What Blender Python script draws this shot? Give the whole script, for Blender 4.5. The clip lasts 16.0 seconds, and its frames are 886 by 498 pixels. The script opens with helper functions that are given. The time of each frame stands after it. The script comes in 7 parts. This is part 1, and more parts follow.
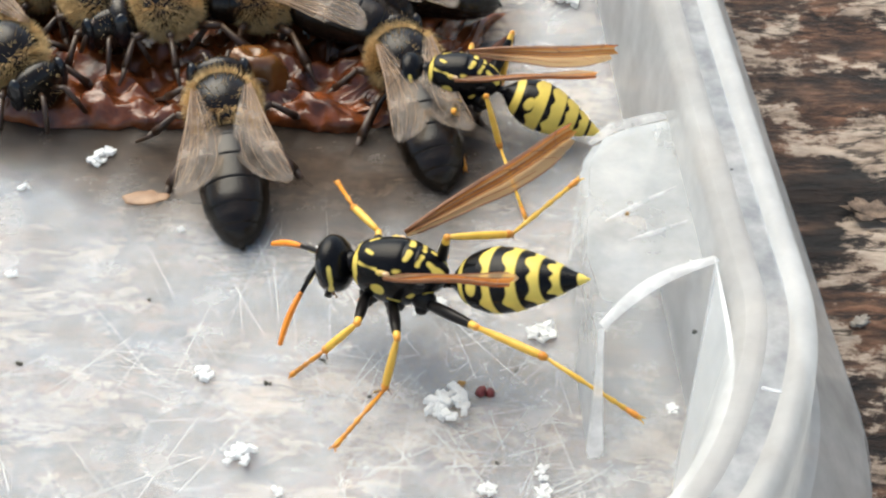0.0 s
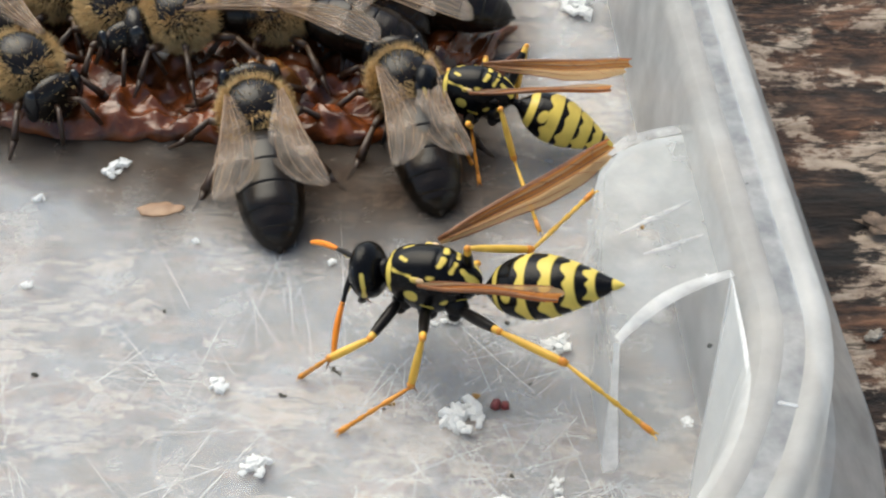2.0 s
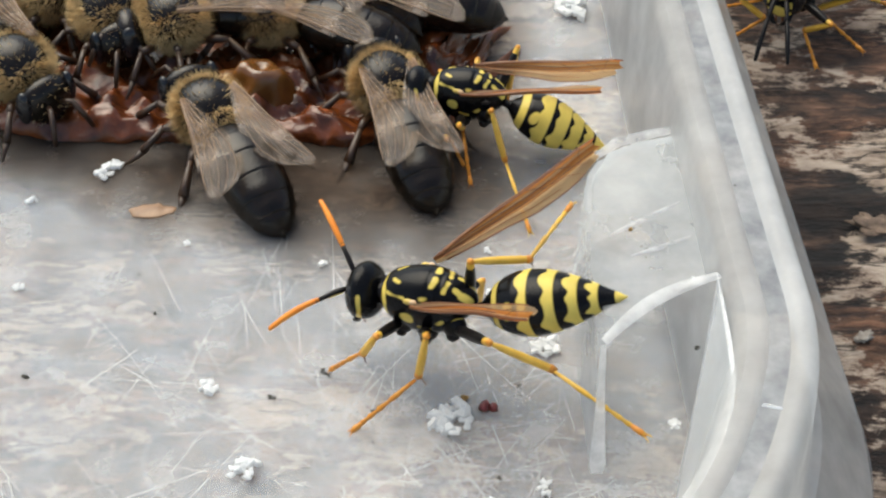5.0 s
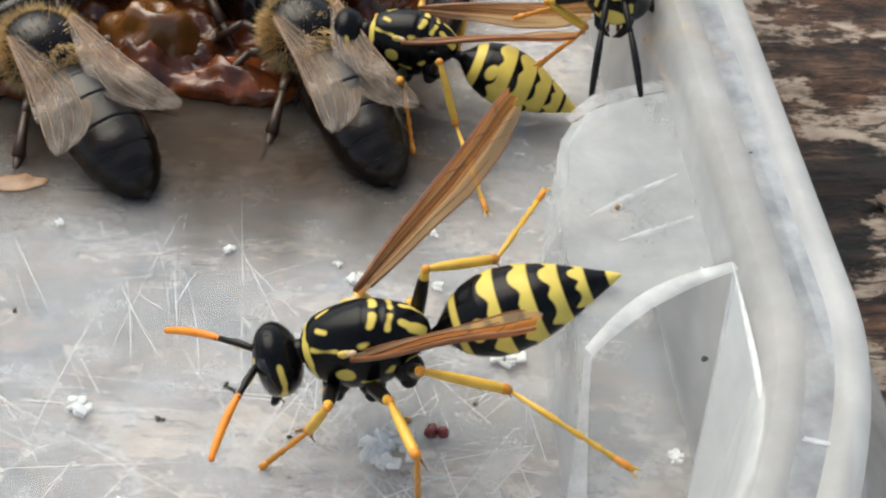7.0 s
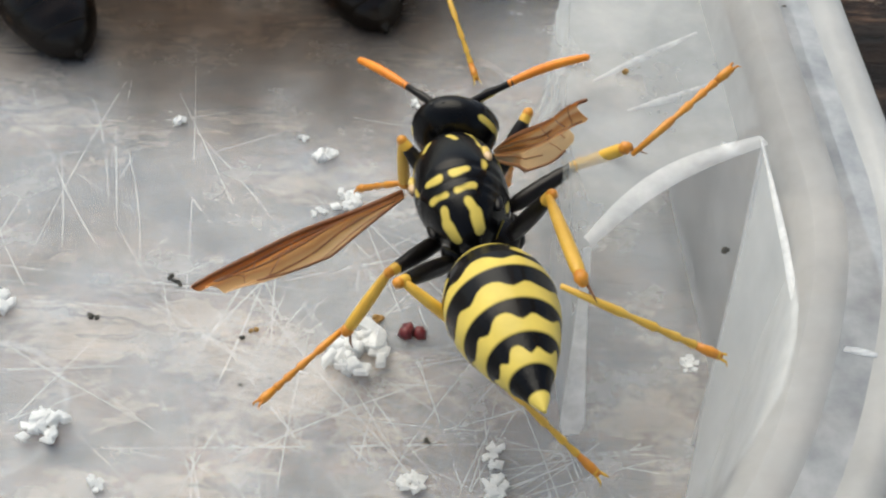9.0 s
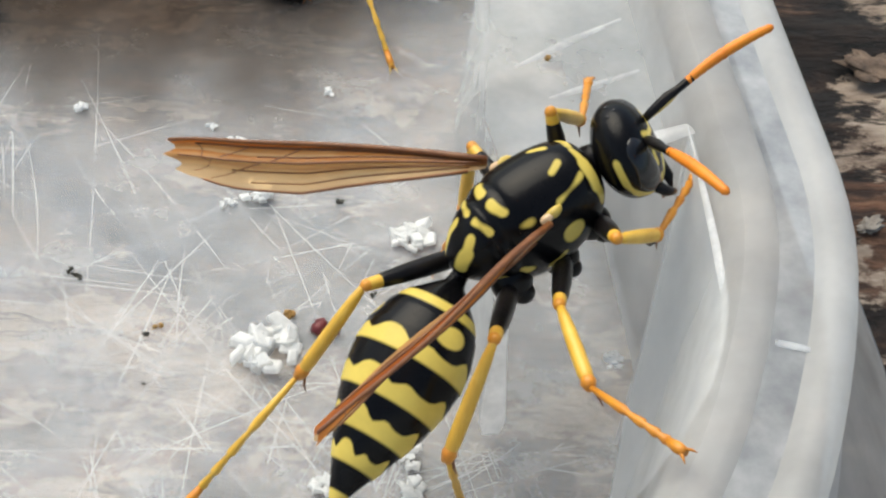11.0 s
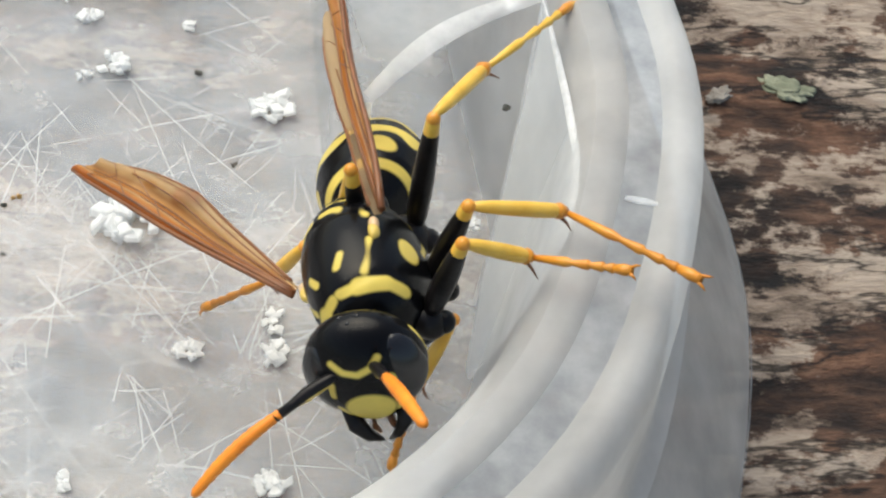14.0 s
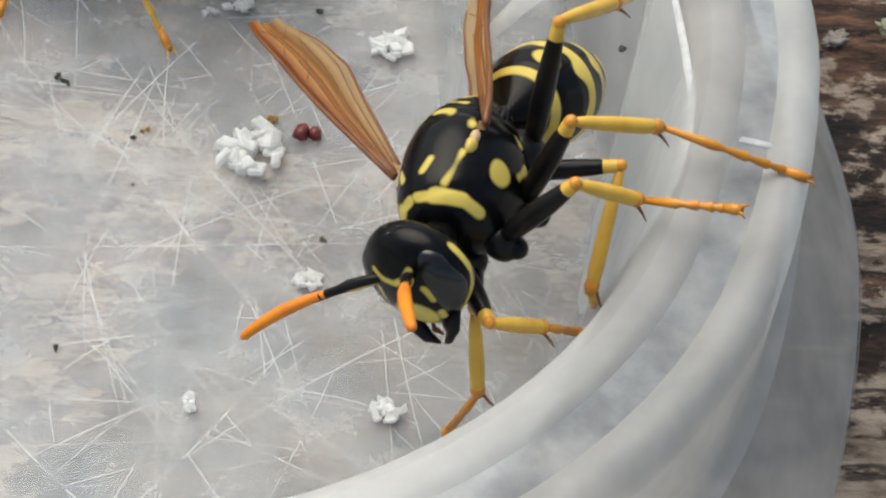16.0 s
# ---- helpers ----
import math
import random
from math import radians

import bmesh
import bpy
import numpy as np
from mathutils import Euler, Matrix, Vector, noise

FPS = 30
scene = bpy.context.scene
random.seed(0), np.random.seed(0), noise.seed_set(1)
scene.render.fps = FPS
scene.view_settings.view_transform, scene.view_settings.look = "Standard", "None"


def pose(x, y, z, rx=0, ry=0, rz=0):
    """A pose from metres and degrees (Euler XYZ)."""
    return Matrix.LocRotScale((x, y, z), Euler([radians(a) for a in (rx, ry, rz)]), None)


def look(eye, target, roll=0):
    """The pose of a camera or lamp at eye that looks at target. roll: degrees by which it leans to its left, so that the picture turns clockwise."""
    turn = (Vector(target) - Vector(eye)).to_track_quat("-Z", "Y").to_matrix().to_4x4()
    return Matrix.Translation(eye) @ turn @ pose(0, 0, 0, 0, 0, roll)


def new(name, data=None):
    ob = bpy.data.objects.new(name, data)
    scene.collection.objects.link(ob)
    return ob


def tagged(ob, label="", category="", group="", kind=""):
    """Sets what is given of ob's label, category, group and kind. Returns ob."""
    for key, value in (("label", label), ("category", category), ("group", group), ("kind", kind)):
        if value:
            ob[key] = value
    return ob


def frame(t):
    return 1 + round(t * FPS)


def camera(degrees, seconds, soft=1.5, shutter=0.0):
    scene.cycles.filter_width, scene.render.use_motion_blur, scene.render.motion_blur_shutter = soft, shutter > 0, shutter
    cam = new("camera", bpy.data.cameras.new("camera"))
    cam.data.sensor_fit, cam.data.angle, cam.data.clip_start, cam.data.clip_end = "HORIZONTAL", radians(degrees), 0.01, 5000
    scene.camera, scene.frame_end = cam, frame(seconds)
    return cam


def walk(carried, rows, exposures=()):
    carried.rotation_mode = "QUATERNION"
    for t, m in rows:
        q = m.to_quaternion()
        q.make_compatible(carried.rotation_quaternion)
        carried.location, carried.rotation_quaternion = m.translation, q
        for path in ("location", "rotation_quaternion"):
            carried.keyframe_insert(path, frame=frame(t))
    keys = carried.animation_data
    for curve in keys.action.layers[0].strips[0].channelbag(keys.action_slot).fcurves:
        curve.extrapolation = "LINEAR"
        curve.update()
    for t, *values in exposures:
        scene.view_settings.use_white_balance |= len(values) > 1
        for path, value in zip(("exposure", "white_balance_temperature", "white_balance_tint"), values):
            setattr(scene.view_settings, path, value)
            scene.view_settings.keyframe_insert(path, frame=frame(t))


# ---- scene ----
MM = 0.001


def at_mm(x, y, z, rx=0, ry=0, rz=0):
    """A pose given in millimetres and degrees."""
    return pose(x * MM, y * MM, z * MM, rx, ry, rz)


def eye_mm(x, y, z, yaw, pitch, roll):
    """A camera pose in millimetres: yaw to the left from +y, pitch up, roll."""
    a, b = radians(yaw), radians(pitch)
    way = Vector((-math.sin(a) * math.cos(b), math.cos(a) * math.cos(b), math.sin(b)))
    eye = Vector((x, y, z)) * MM
    return look(eye, eye + way * 0.06, roll)


# camera and its way
cam = camera(33.0, 16.0, soft=2.3)
walk(cam, [
    (0, eye_mm(-0.10, -49.53, 56.95, 0.20, -42.95, -0.04)),
    (0.5, eye_mm(-0.39, -48.88, 56.87, 0.14, -42.68, 0.06)),
    (1, eye_mm(-0.53, -49.15, 56.80, 0.17, -42.64, 0.08)),
    (1.5, eye_mm(-0.57, -49.55, 56.89, 0.26, -42.62, 0.12)),
    (2, eye_mm(-0.59, -49.53, 57.19, 0.49, -42.59, -0.05)),
    (2.5, eye_mm(-0.62, -49.74, 57.78, 1.06, -42.49, -0.52)),
    (3, eye_mm(-0.65, -49.60, 57.66, 1.30, -42.38, -0.75)),
    (3.5, eye_mm(-0.69, -49.62, 57.67, 1.28, -42.37, -0.82)),
    (6, eye_mm(0.99, -48.70, 56.78, -0.56, -42.91, 1.11)),
    (6.5, eye_mm(0.22, -41.31, 49.81, -2.38, -42.56, 2.29)),
    (7, eye_mm(0.06, -37.66, 46.39, -2.61, -43.20, 2.29)),
    (7.5, eye_mm(-0.07, -36.21, 43.92, -2.07, -45.72, 1.94)),
    (8, eye_mm(1.75, -34.18, 42.75, -2.76, -47.24, 2.60)),
    (8.5, eye_mm(1.60, -32.50, 41.45, -2.04, -47.76, 2.06)),
    (11, eye_mm(1.49, -30.59, 38.58, -7.20, -47.39, 6.06)),
    (11.5, eye_mm(1.68, -29.59, 38.30, -9.99, -47.01, 7.75)),
    (12, eye_mm(1.71, -29.30, 38.08, -12.64, -47.35, 9.59)),
    (12.5, eye_mm(1.74, -29.18, 37.96, -13.60, -47.22, 10.15)),
    (13, eye_mm(2.03, -28.65, 36.95, -15.32, -47.21, 11.28)),
    (13.5, eye_mm(1.96, -29.30, 37.61, -15.94, -46.95, 11.60)),
    (14, eye_mm(1.53, -31.90, 38.53, -15.95, -50.42, 12.00)),
    (14.5, eye_mm(1.30, -32.89, 39.01, -12.95, -53.17, 10.57)),
    (15, eye_mm(1.23, -32.53, 38.92, -11.17, -53.17, 9.45)),
    (15.5, eye_mm(1.12, -32.46, 39.17, -10.81, -53.20, 9.12)),
    (16, eye_mm(1.06, -32.67, 39.27, -10.23, -53.34, 8.60)),
], [(0, 1.5, 6950, 4), (0.5, 1.4, 6950, 4), (1, 1.22, 6950, 4), (3.5, 1.2, 6950, 4), (7, 1.15, 6950, 4), (8.5, 0.95, 6950, 4), (11, 1.05, 6950, 4), (12, 1.28, 6950, 4), (12.5, 1.38, 6950, 4), (13, 1.42, 6950, 4), (13.5, 1.12, 6950, 4), (14, 1.12, 6950, 4), (14.5, 1, 6950, 4), (15.5, 0.9, 6950, 4), (16, 0.87, 6950, 4)])

# light: a bright overcast sky
world = bpy.data.worlds.new("sky")
scene.world = world
world.use_nodes = True
wn = world.node_tree
sky = wn.nodes.new("ShaderNodeTexSky")
sky.sky_type = "NISHITA"
sky.sun_disc = False
sky.sun_elevation, sky.sun_rotation = radians(58), radians(-35)
sky.dust_density = 3.0
wn.nodes["Background"].inputs["Strength"].default_value = 0.085
wn.links.new(sky.outputs["Color"], wn.nodes["Background"].inputs["Color"])
sun = new("sun", bpy.data.lights.new("sun", "SUN"))
sun.data.energy, sun.data.angle, sun.data.color = 1.5, radians(60), (1.0, 0.97, 0.93)
sun.matrix_basis = look((-0.15, 0.2, 0.4), (0, 0, 0))


# ---- materials ----
def material(name):
    m = bpy.data.materials.new(name)
    m.use_nodes = True
    return m, m.node_tree.nodes, m.node_tree.links, m.node_tree.nodes["Principled BSDF"]


def noise_node(ns, ln, scale, detail=4.0, rough=0.55, stretch=None, coord="Object"):
    tc = ns.new("ShaderNodeTexCoord")
    mp = ns.new("ShaderNodeMapping")
    if stretch:
        mp.inputs["Scale"].default_value = stretch
    nz = ns.new("ShaderNodeTexNoise")
    nz.inputs["Scale"].default_value = scale
    nz.inputs["Detail"].default_value = detail
    nz.inputs["Roughness"].default_value = rough
    ln.new(tc.outputs[coord], mp.inputs["Vector"])
    ln.new(mp.outputs["Vector"], nz.inputs["Vector"])
    return nz


def ramp(ns, ln, source, stops):
    r = ns.new("ShaderNodeValToRGB")
    e = r.color_ramp.elements
    while len(e) < len(stops):
        e.new(0.5)
    for el, (p, c) in zip(e, stops):
        el.position, el.color = p, (*c, 1)
    ln.new(source, r.inputs["Fac"])
    return r


def bump(ns, ln, source, strength, dist, target):
    b = ns.new("ShaderNodeBump")
    b.inputs["Strength"].default_value = strength
    b.inputs["Distance"].default_value = dist
    ln.new(source, b.inputs["Height"])
    ln.new(b.outputs["Normal"], target.inputs["Normal"])
    return b


def simple(name, dark, light, rough=0.4, scale=1500.0, relief=0.15, metal=0.0, coat=0.0, trans=0.0, spec=0.5):
    m, ns, ln, bs = material(name)
    nz = noise_node(ns, ln, scale)
    r = ramp(ns, ln, nz.outputs["Fac"], [(0.3, dark), (0.7, light)])
    ln.new(r.outputs["Color"], bs.inputs["Base Color"])
    bs.inputs["Roughness"].default_value = rough
    bs.inputs["Metallic"].default_value = metal
    bs.inputs["Coat Weight"].default_value = coat
    bs.inputs["Specular IOR Level"].default_value = spec
    bs.inputs["Transmission Weight"].default_value = trans
    fine = noise_node(ns, ln, scale * 6)
    bump(ns, ln, fine.outputs["Fac"], relief, 0.0001, bs)
    return m


def marked(name, ground, mark, rough=0.3, fine=9000.0, relief=0.1):
    """Two colours parted by the mesh attribute 'mark', as on a wasp's shell."""
    m, ns, ln, bs = material(name)
    at = ns.new("ShaderNodeAttribute")
    at.attribute_name = "mark"
    r = ns.new("ShaderNodeMapRange")
    r.inputs["From Min"].default_value, r.inputs["From Max"].default_value = -0.035, 0.035
    ln.new(at.outputs["Fac"], r.inputs["Value"])
    nz = noise_node(ns, ln, 900.0)
    a = ramp(ns, ln, nz.outputs["Fac"], [(0.3, ground), (0.75, tuple(c * 1.7 + 0.002 for c in ground))])
    b = ramp(ns, ln, nz.outputs["Fac"], [(0.3, tuple(c * 0.8 for c in mark)), (0.7, mark)])
    mx = ns.new("ShaderNodeMix")
    mx.data_type = "RGBA"
    ln.new(r.outputs["Result"], mx.inputs["Factor"])
    ln.new(a.outputs["Color"], mx.inputs["A"])
    ln.new(b.outputs["Color"], mx.inputs["B"])
    ln.new(mx.outputs["Result"], bs.inputs["Base Color"])
    bs.inputs["Roughness"].default_value = rough
    bs.inputs["Specular IOR Level"].default_value = 0.15
    f = noise_node(ns, ln, fine, 2.0)
    bump(ns, ln, f.outputs["Fac"], relief, 0.00005, bs)
    return m


def sheer(name, colour, veil, rough=0.2, clear=0.5, spread=0.15, scale=250.0, tint=(1, 1, 1), scratch=True, thru_share=0.45):
    """A thin see-through sheet: clear (the share that passes straight through) with a cloudy variation."""
    m, ns, ln, bs = material(name)
    nz = noise_node(ns, ln, scale, 5.0, 0.6)
    r = ramp(ns, ln, nz.outputs["Fac"], [(0.3, colour), (0.7, veil)])
    ln.new(r.outputs["Color"], bs.inputs["Base Color"])
    bs.inputs["Roughness"].default_value = rough
    tr = ns.new("ShaderNodeBsdfTransparent")
    tr.inputs["Color"].default_value = (*tint, 1)
    mix = ns.new("ShaderNodeMixShader")
    f = ns.new("ShaderNodeMapRange")
    f.inputs["From Min"].default_value, f.inputs["From Max"].default_value = 0.3, 0.7
    f.inputs["To Min"].default_value, f.inputs["To Max"].default_value = clear + spread, clear - spread
    ln.new(nz.outputs["Fac"], f.inputs["Value"])
    ln.new(f.outputs["Result"], mix.inputs["Fac"])
    thru = ns.new("ShaderNodeBsdfTranslucent")
    ln.new(r.outputs["Color"], thru.inputs["Color"])
    body = ns.new("ShaderNodeMixShader")
    body.inputs["Fac"].default_value = thru_share
    ln.new(bs.outputs["BSDF"], body.inputs[1])
    ln.new(thru.outputs["BSDF"], body.inputs[2])
    ln.new(body.outputs["Shader"], mix.inputs[1])
    ln.new(tr.outputs["BSDF"], mix.inputs[2])
    ln.new(mix.outputs["Shader"], ns["Material Output"].inputs["Surface"])
    if scratch:
        s = noise_node(ns, ln, 900.0, 6.0, 0.7)
        bump(ns, ln, s.outputs["Fac"], 0.04, 0.0002, bs)
    return m


def frosted_floor():
    """Milky sheet: most of the light passes straight, the rest comes from cloudy, blotchy plastic."""
    m, ns, ln, bs = material("cloudy plastic sheet")
    big = noise_node(ns, ln, 420.0, 8.0, 0.68, (0.8, 1.0, 1.0))
    tone = noise_node(ns, ln, 260.0, 7.0, 0.65, (1.0, 1.3, 1.0))
    fine = noise_node(ns, ln, 1400.0, 5.0, 0.7)
    r = ramp(ns, ln, tone.outputs["Fac"], [(0.34, (0.74, 0.80, 0.87)), (0.5, (0.84, 0.86, 0.88)), (0.66, (0.90, 0.865, 0.84))])
    ln.new(r.outputs["Color"], bs.inputs["Base Color"])
    bs.inputs["Roughness"].default_value = 0.22
    thru = ns.new("ShaderNodeBsdfTranslucent")
    ln.new(r.outputs["Color"], thru.inputs["Color"])
    body = ns.new("ShaderNodeMixShader")
    body.inputs["Fac"].default_value = 0.25
    ln.new(bs.outputs["BSDF"], body.inputs[1])
    ln.new(thru.outputs["BSDF"], body.inputs[2])
    passing = ns.new("ShaderNodeBsdfTransparent")
    f = ns.new("ShaderNodeMapRange")
    f.inputs["From Min"].default_value, f.inputs["From Max"].default_value = 0.3, 0.7
    f.inputs["To Min"].default_value, f.inputs["To Max"].default_value = 0.84, 0.66
    ln.new(big.outputs["Fac"], f.inputs["Value"])
    mix = ns.new("ShaderNodeMixShader")
    ln.new(f.outputs["Result"], mix.inputs["Fac"])
    ln.new(body.outputs["Shader"], mix.inputs[1])
    ln.new(passing.outputs["BSDF"], mix.inputs[2])
    ln.new(mix.outputs["Shader"], ns["Material Output"].inputs["Surface"])
    bump(ns, ln, fine.outputs["Fac"], 0.06, 0.0002, bs)
    return m


def wood_material():
    m, ns, ln, bs = material("weathered wood")
    grain = noise_node(ns, ln, 700.0, 9.0, 0.68, (0.36, 1.0, 1.0))
    coarse = noise_node(ns, ln, 190.0, 8.0, 0.66, (0.55, 1.0, 1.0))
    paint = noise_node(ns, ln, 200.0, 10.0, 0.7, (0.6, 1.0, 1.0))
    hue = noise_node(ns, ln, 90.0, 4.0, 0.6, (0.5, 1.0, 1.0))
    crack = noise_node(ns, ln, 120.0, 7.0, 0.65, (0.22, 1.0, 1.0))
    g = ramp(ns, ln, grain.outputs["Fac"], [(0.36, (0.012, 0.008, 0.006)), (0.48, (0.07, 0.042, 0.028)), (0.58, (0.17, 0.105, 0.07)), (0.74, (0.33, 0.235, 0.175))])
    warm = ramp(ns, ln, hue.outputs["Fac"], [(0.38, (0.75, 0.7, 0.68)), (0.62, (1.15, 0.9, 0.75))])
    tint = ns.new("ShaderNodeMix")
    tint.data_type, tint.blend_type = "RGBA", "MULTIPLY"
    tint.inputs["Factor"].default_value = 1.0
    ln.new(g.outputs["Color"], tint.inputs["A"])
    ln.new(warm.outputs["Color"], tint.inputs["B"])
    c = ramp(ns, ln, coarse.outputs["Fac"], [(0.42, (0.06, 0.045, 0.035)), (0.53, (1, 1, 1))])
    mx = ns.new("ShaderNodeMix")
    mx.data_type, mx.blend_type = "RGBA", "MULTIPLY"
    mx.inputs["Factor"].default_value = 0.92
    ln.new(tint.outputs["Result"], mx.inputs["A"])
    ln.new(c.outputs["Color"], mx.inputs["B"])
    p = ramp(ns, ln, paint.outputs["Fac"], [(0.518, (0, 0, 0)), (0.555, (1, 1, 1))])
    mp = ns.new("ShaderNodeMix")
    mp.data_type = "RGBA"
    ln.new(p.outputs["Color"], mp.inputs["Factor"])
    ln.new(mx.outputs["Result"], mp.inputs["A"])
    pale = ramp(ns, ln, grain.outputs["Fac"], [(0.34, (0.10, 0.07, 0.05)), (0.46, (0.34, 0.26, 0.20)), (0.6, (0.50, 0.41, 0.33))])
    ln.new(pale.outputs["Color"], mp.inputs["B"])
    k = ramp(ns, ln, crack.outputs["Fac"], [(0.485, (1, 1, 1)), (0.497, (0.05, 0.04, 0.03)), (0.503, (0.05, 0.04, 0.03)), (0.515, (1, 1, 1))])
    split = ns.new("ShaderNodeMix")
    split.data_type, split.blend_type = "RGBA", "MULTIPLY"
    split.inputs["Factor"].default_value = 0.9
    ln.new(mp.outputs["Result"], split.inputs["A"])
    ln.new(k.outputs["Color"], split.inputs["B"])
    ln.new(split.outputs["Result"], bs.inputs["Base Color"])
    bs.inputs["Roughness"].default_value = 0.85
    bump(ns, ln, grain.outputs["Fac"], 1.0, 0.0012, bs)
    return m


def wing_film():
    """Folded wing: dark orange in front, golden and clearer behind."""
    m, ns, ln, bs = material("amber wing film")
    at = ns.new("ShaderNodeAttribute")
    at.attribute_name = "mark"
    nz = noise_node(ns, ln, 500.0, 5.0, 0.6, (0.15, 1, 1))
    add = ns.new("ShaderNodeMath")
    add.operation = "MULTIPLY_ADD"
    add.inputs[1].default_value = 0.35
    ln.new(nz.outputs["Fac"], add.inputs[0])
    ln.new(at.outputs["Fac"], add.inputs[2])
    r = ramp(ns, ln, add.outputs["Value"], [(0.14, (0.28, 0.065, 0.013)), (0.26, (0.50, 0.14, 0.026)), (0.37, (0.63, 0.27, 0.07)), (0.43, (0.76, 0.50, 0.26)), (0.48, (0.50, 0.17, 0.036)), (0.62, (0.66, 0.31, 0.09)), (0.7, (0.42, 0.16, 0.045)), (0.82, (0.72, 0.42, 0.18)), (1.0, (0.80, 0.58, 0.36))])
    clear = ramp(ns, ln, add.outputs["Value"], [(0.2, (0.06,) * 3), (0.6, (0.25,) * 3), (0.8, (0.4,) * 3), (1.1, (0.6,) * 3)])
    ln.new(r.outputs["Color"], bs.inputs["Base Color"])
    bs.inputs["Roughness"].default_value = 0.22
    thru = ns.new("ShaderNodeBsdfTranslucent")
    ln.new(r.outputs["Color"], thru.inputs["Color"])
    tr = ns.new("ShaderNodeBsdfTransparent")
    tr.inputs["Color"].default_value = (0.95, 0.66, 0.34, 1)
    body, mix = ns.new("ShaderNodeMixShader"), ns.new("ShaderNodeMixShader")
    body.inputs["Fac"].default_value = 0.58
    bs.inputs["Specular IOR Level"].default_value = 0.35
    ln.new(bs.outputs["BSDF"], body.inputs[1])
    ln.new(thru.outputs["BSDF"], body.inputs[2])
    ln.new(clear.outputs["Color"], mix.inputs["Fac"])
    ln.new(body.outputs["Shader"], mix.inputs[1])
    ln.new(tr.outputs["BSDF"], mix.inputs[2])
    ln.new(mix.outputs["Shader"], ns["Material Output"].inputs["Surface"])
    bump(ns, ln, nz.outputs["Fac"], 0.3, 0.0002, bs)
    return m


def syrup_shade_film():
    """Clear brown liquid, deeper in colour away from its near edge, where it also paints the bees' shade."""
    m, ns, ln, bs = material("thin brown syrup with painted shade")
    at = ns.new("ShaderNodeAttribute")
    at.attribute_name = "mark"
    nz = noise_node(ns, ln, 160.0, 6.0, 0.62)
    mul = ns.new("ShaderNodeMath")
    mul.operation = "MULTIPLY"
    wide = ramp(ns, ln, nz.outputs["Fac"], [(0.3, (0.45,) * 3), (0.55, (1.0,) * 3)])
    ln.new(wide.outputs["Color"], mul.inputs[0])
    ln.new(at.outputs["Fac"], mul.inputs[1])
    # darkens the floor both as syrup and as shade in front of the bees
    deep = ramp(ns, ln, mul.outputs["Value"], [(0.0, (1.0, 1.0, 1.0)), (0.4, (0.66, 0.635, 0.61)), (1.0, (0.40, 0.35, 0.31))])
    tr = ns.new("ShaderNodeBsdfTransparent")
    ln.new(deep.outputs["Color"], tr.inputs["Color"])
    bs.inputs["Base Color"].default_value = (0.1, 0.05, 0.03, 1)
    bs.inputs["Roughness"].default_value = 0.2
    mix = ns.new("ShaderNodeMixShader")
    mix.inputs["Fac"].default_value = 0.97
    ln.new(bs.outputs["BSDF"], mix.inputs[1])
    ln.new(tr.outputs["BSDF"], mix.inputs[2])
    ln.new(mix.outputs["Shader"], ns["Material Output"].inputs["Surface"])
    return m


M_WOOD = wood_material()
M_FLOOR = frosted_floor()
M_WALL = sheer("milky plastic rim", (0.86, 0.87, 0.86), (0.94, 0.945, 0.93), 0.28, 0.38, 0.1, 190.0, thru_share=0.55)
M_FLANGE = sheer("thin clear flange", (0.60, 0.585, 0.555), (0.71, 0.695, 0.665), 0.25, 0.3, 0.09, 260.0)
M_SHELF = sheer("cloudy plastic step", (0.66, 0.70, 0.72), (0.80, 0.83, 0.85), 0.2, 0.62, 0.08, 220.0)
M_YELLOWSPOT = simple("pale yellow shell", (0.55, 0.38, 0.06), (0.68, 0.5, 0.13), 0.35)
M_CLEAR = sheer("clear plastic panel", (0.45, 0.47, 0.48), (0.6, 0.62, 0.63), 0.12, 0.93, 0.04, 300.0, scratch=False)
M_GROOVE = sheer("clear plastic groove", (0.62, 0.66, 0.70), (0.80, 0.83, 0.85), 0.2, 0.48, 0.1, 700.0)
M_SMEAR = simple("dried tan jelly", (0.17, 0.09, 0.045), (0.34, 0.20, 0.11), 0.45, 900.0, 0.4)
# near-white sheet for highlights painted along moulded edges
M_EDGE_GLINT = sheer("bright highlight on plastic edge", (0.93, 0.95, 0.95), (0.97, 0.97, 0.97), 0.14, 0.24, 0.2, 900.0, thru_share=0.5)
M_LINE = sheer("faint moulded line", (0.88, 0.90, 0.91), (0.94, 0.95, 0.96), 0.25, 0.68, 0.15, 700.0)
# paler, clearer sheet for the softer painted edge highlights
M_EDGE_SHINE = sheer("soft highlight on plastic edge", (0.86, 0.88, 0.90), (0.94, 0.95, 0.96), 0.2, 0.62, 0.15, 400.0)
M_SYRUP_SHADE = syrup_shade_film()
M_FACET = sheer("white moulded facet", (0.88, 0.90, 0.90), (0.95, 0.96, 0.96), 0.25, 0.1, 0.06, 240.0, thru_share=0.65)
M_MARK = sheer("faint mould line", (0.80, 0.84, 0.87), (0.92, 0.94, 0.95), 0.4, 0.93, 0.05, 260.0, thru_share=0.0)
M_SCRATCH = sheer("white scratch", (0.86, 0.89, 0.91), (0.94, 0.96, 0.97), 0.4, 0.73, 0.04, 260.0, thru_share=0.0)
M_SHELL = marked("black and yellow shell", (0.0025, 0.0025, 0.003), (0.71, 0.55, 0.125), 0.24)
M_BLACK = simple("black shell", (0.003, 0.003, 0.0035), (0.012, 0.010, 0.010), 0.3, spec=0.2)
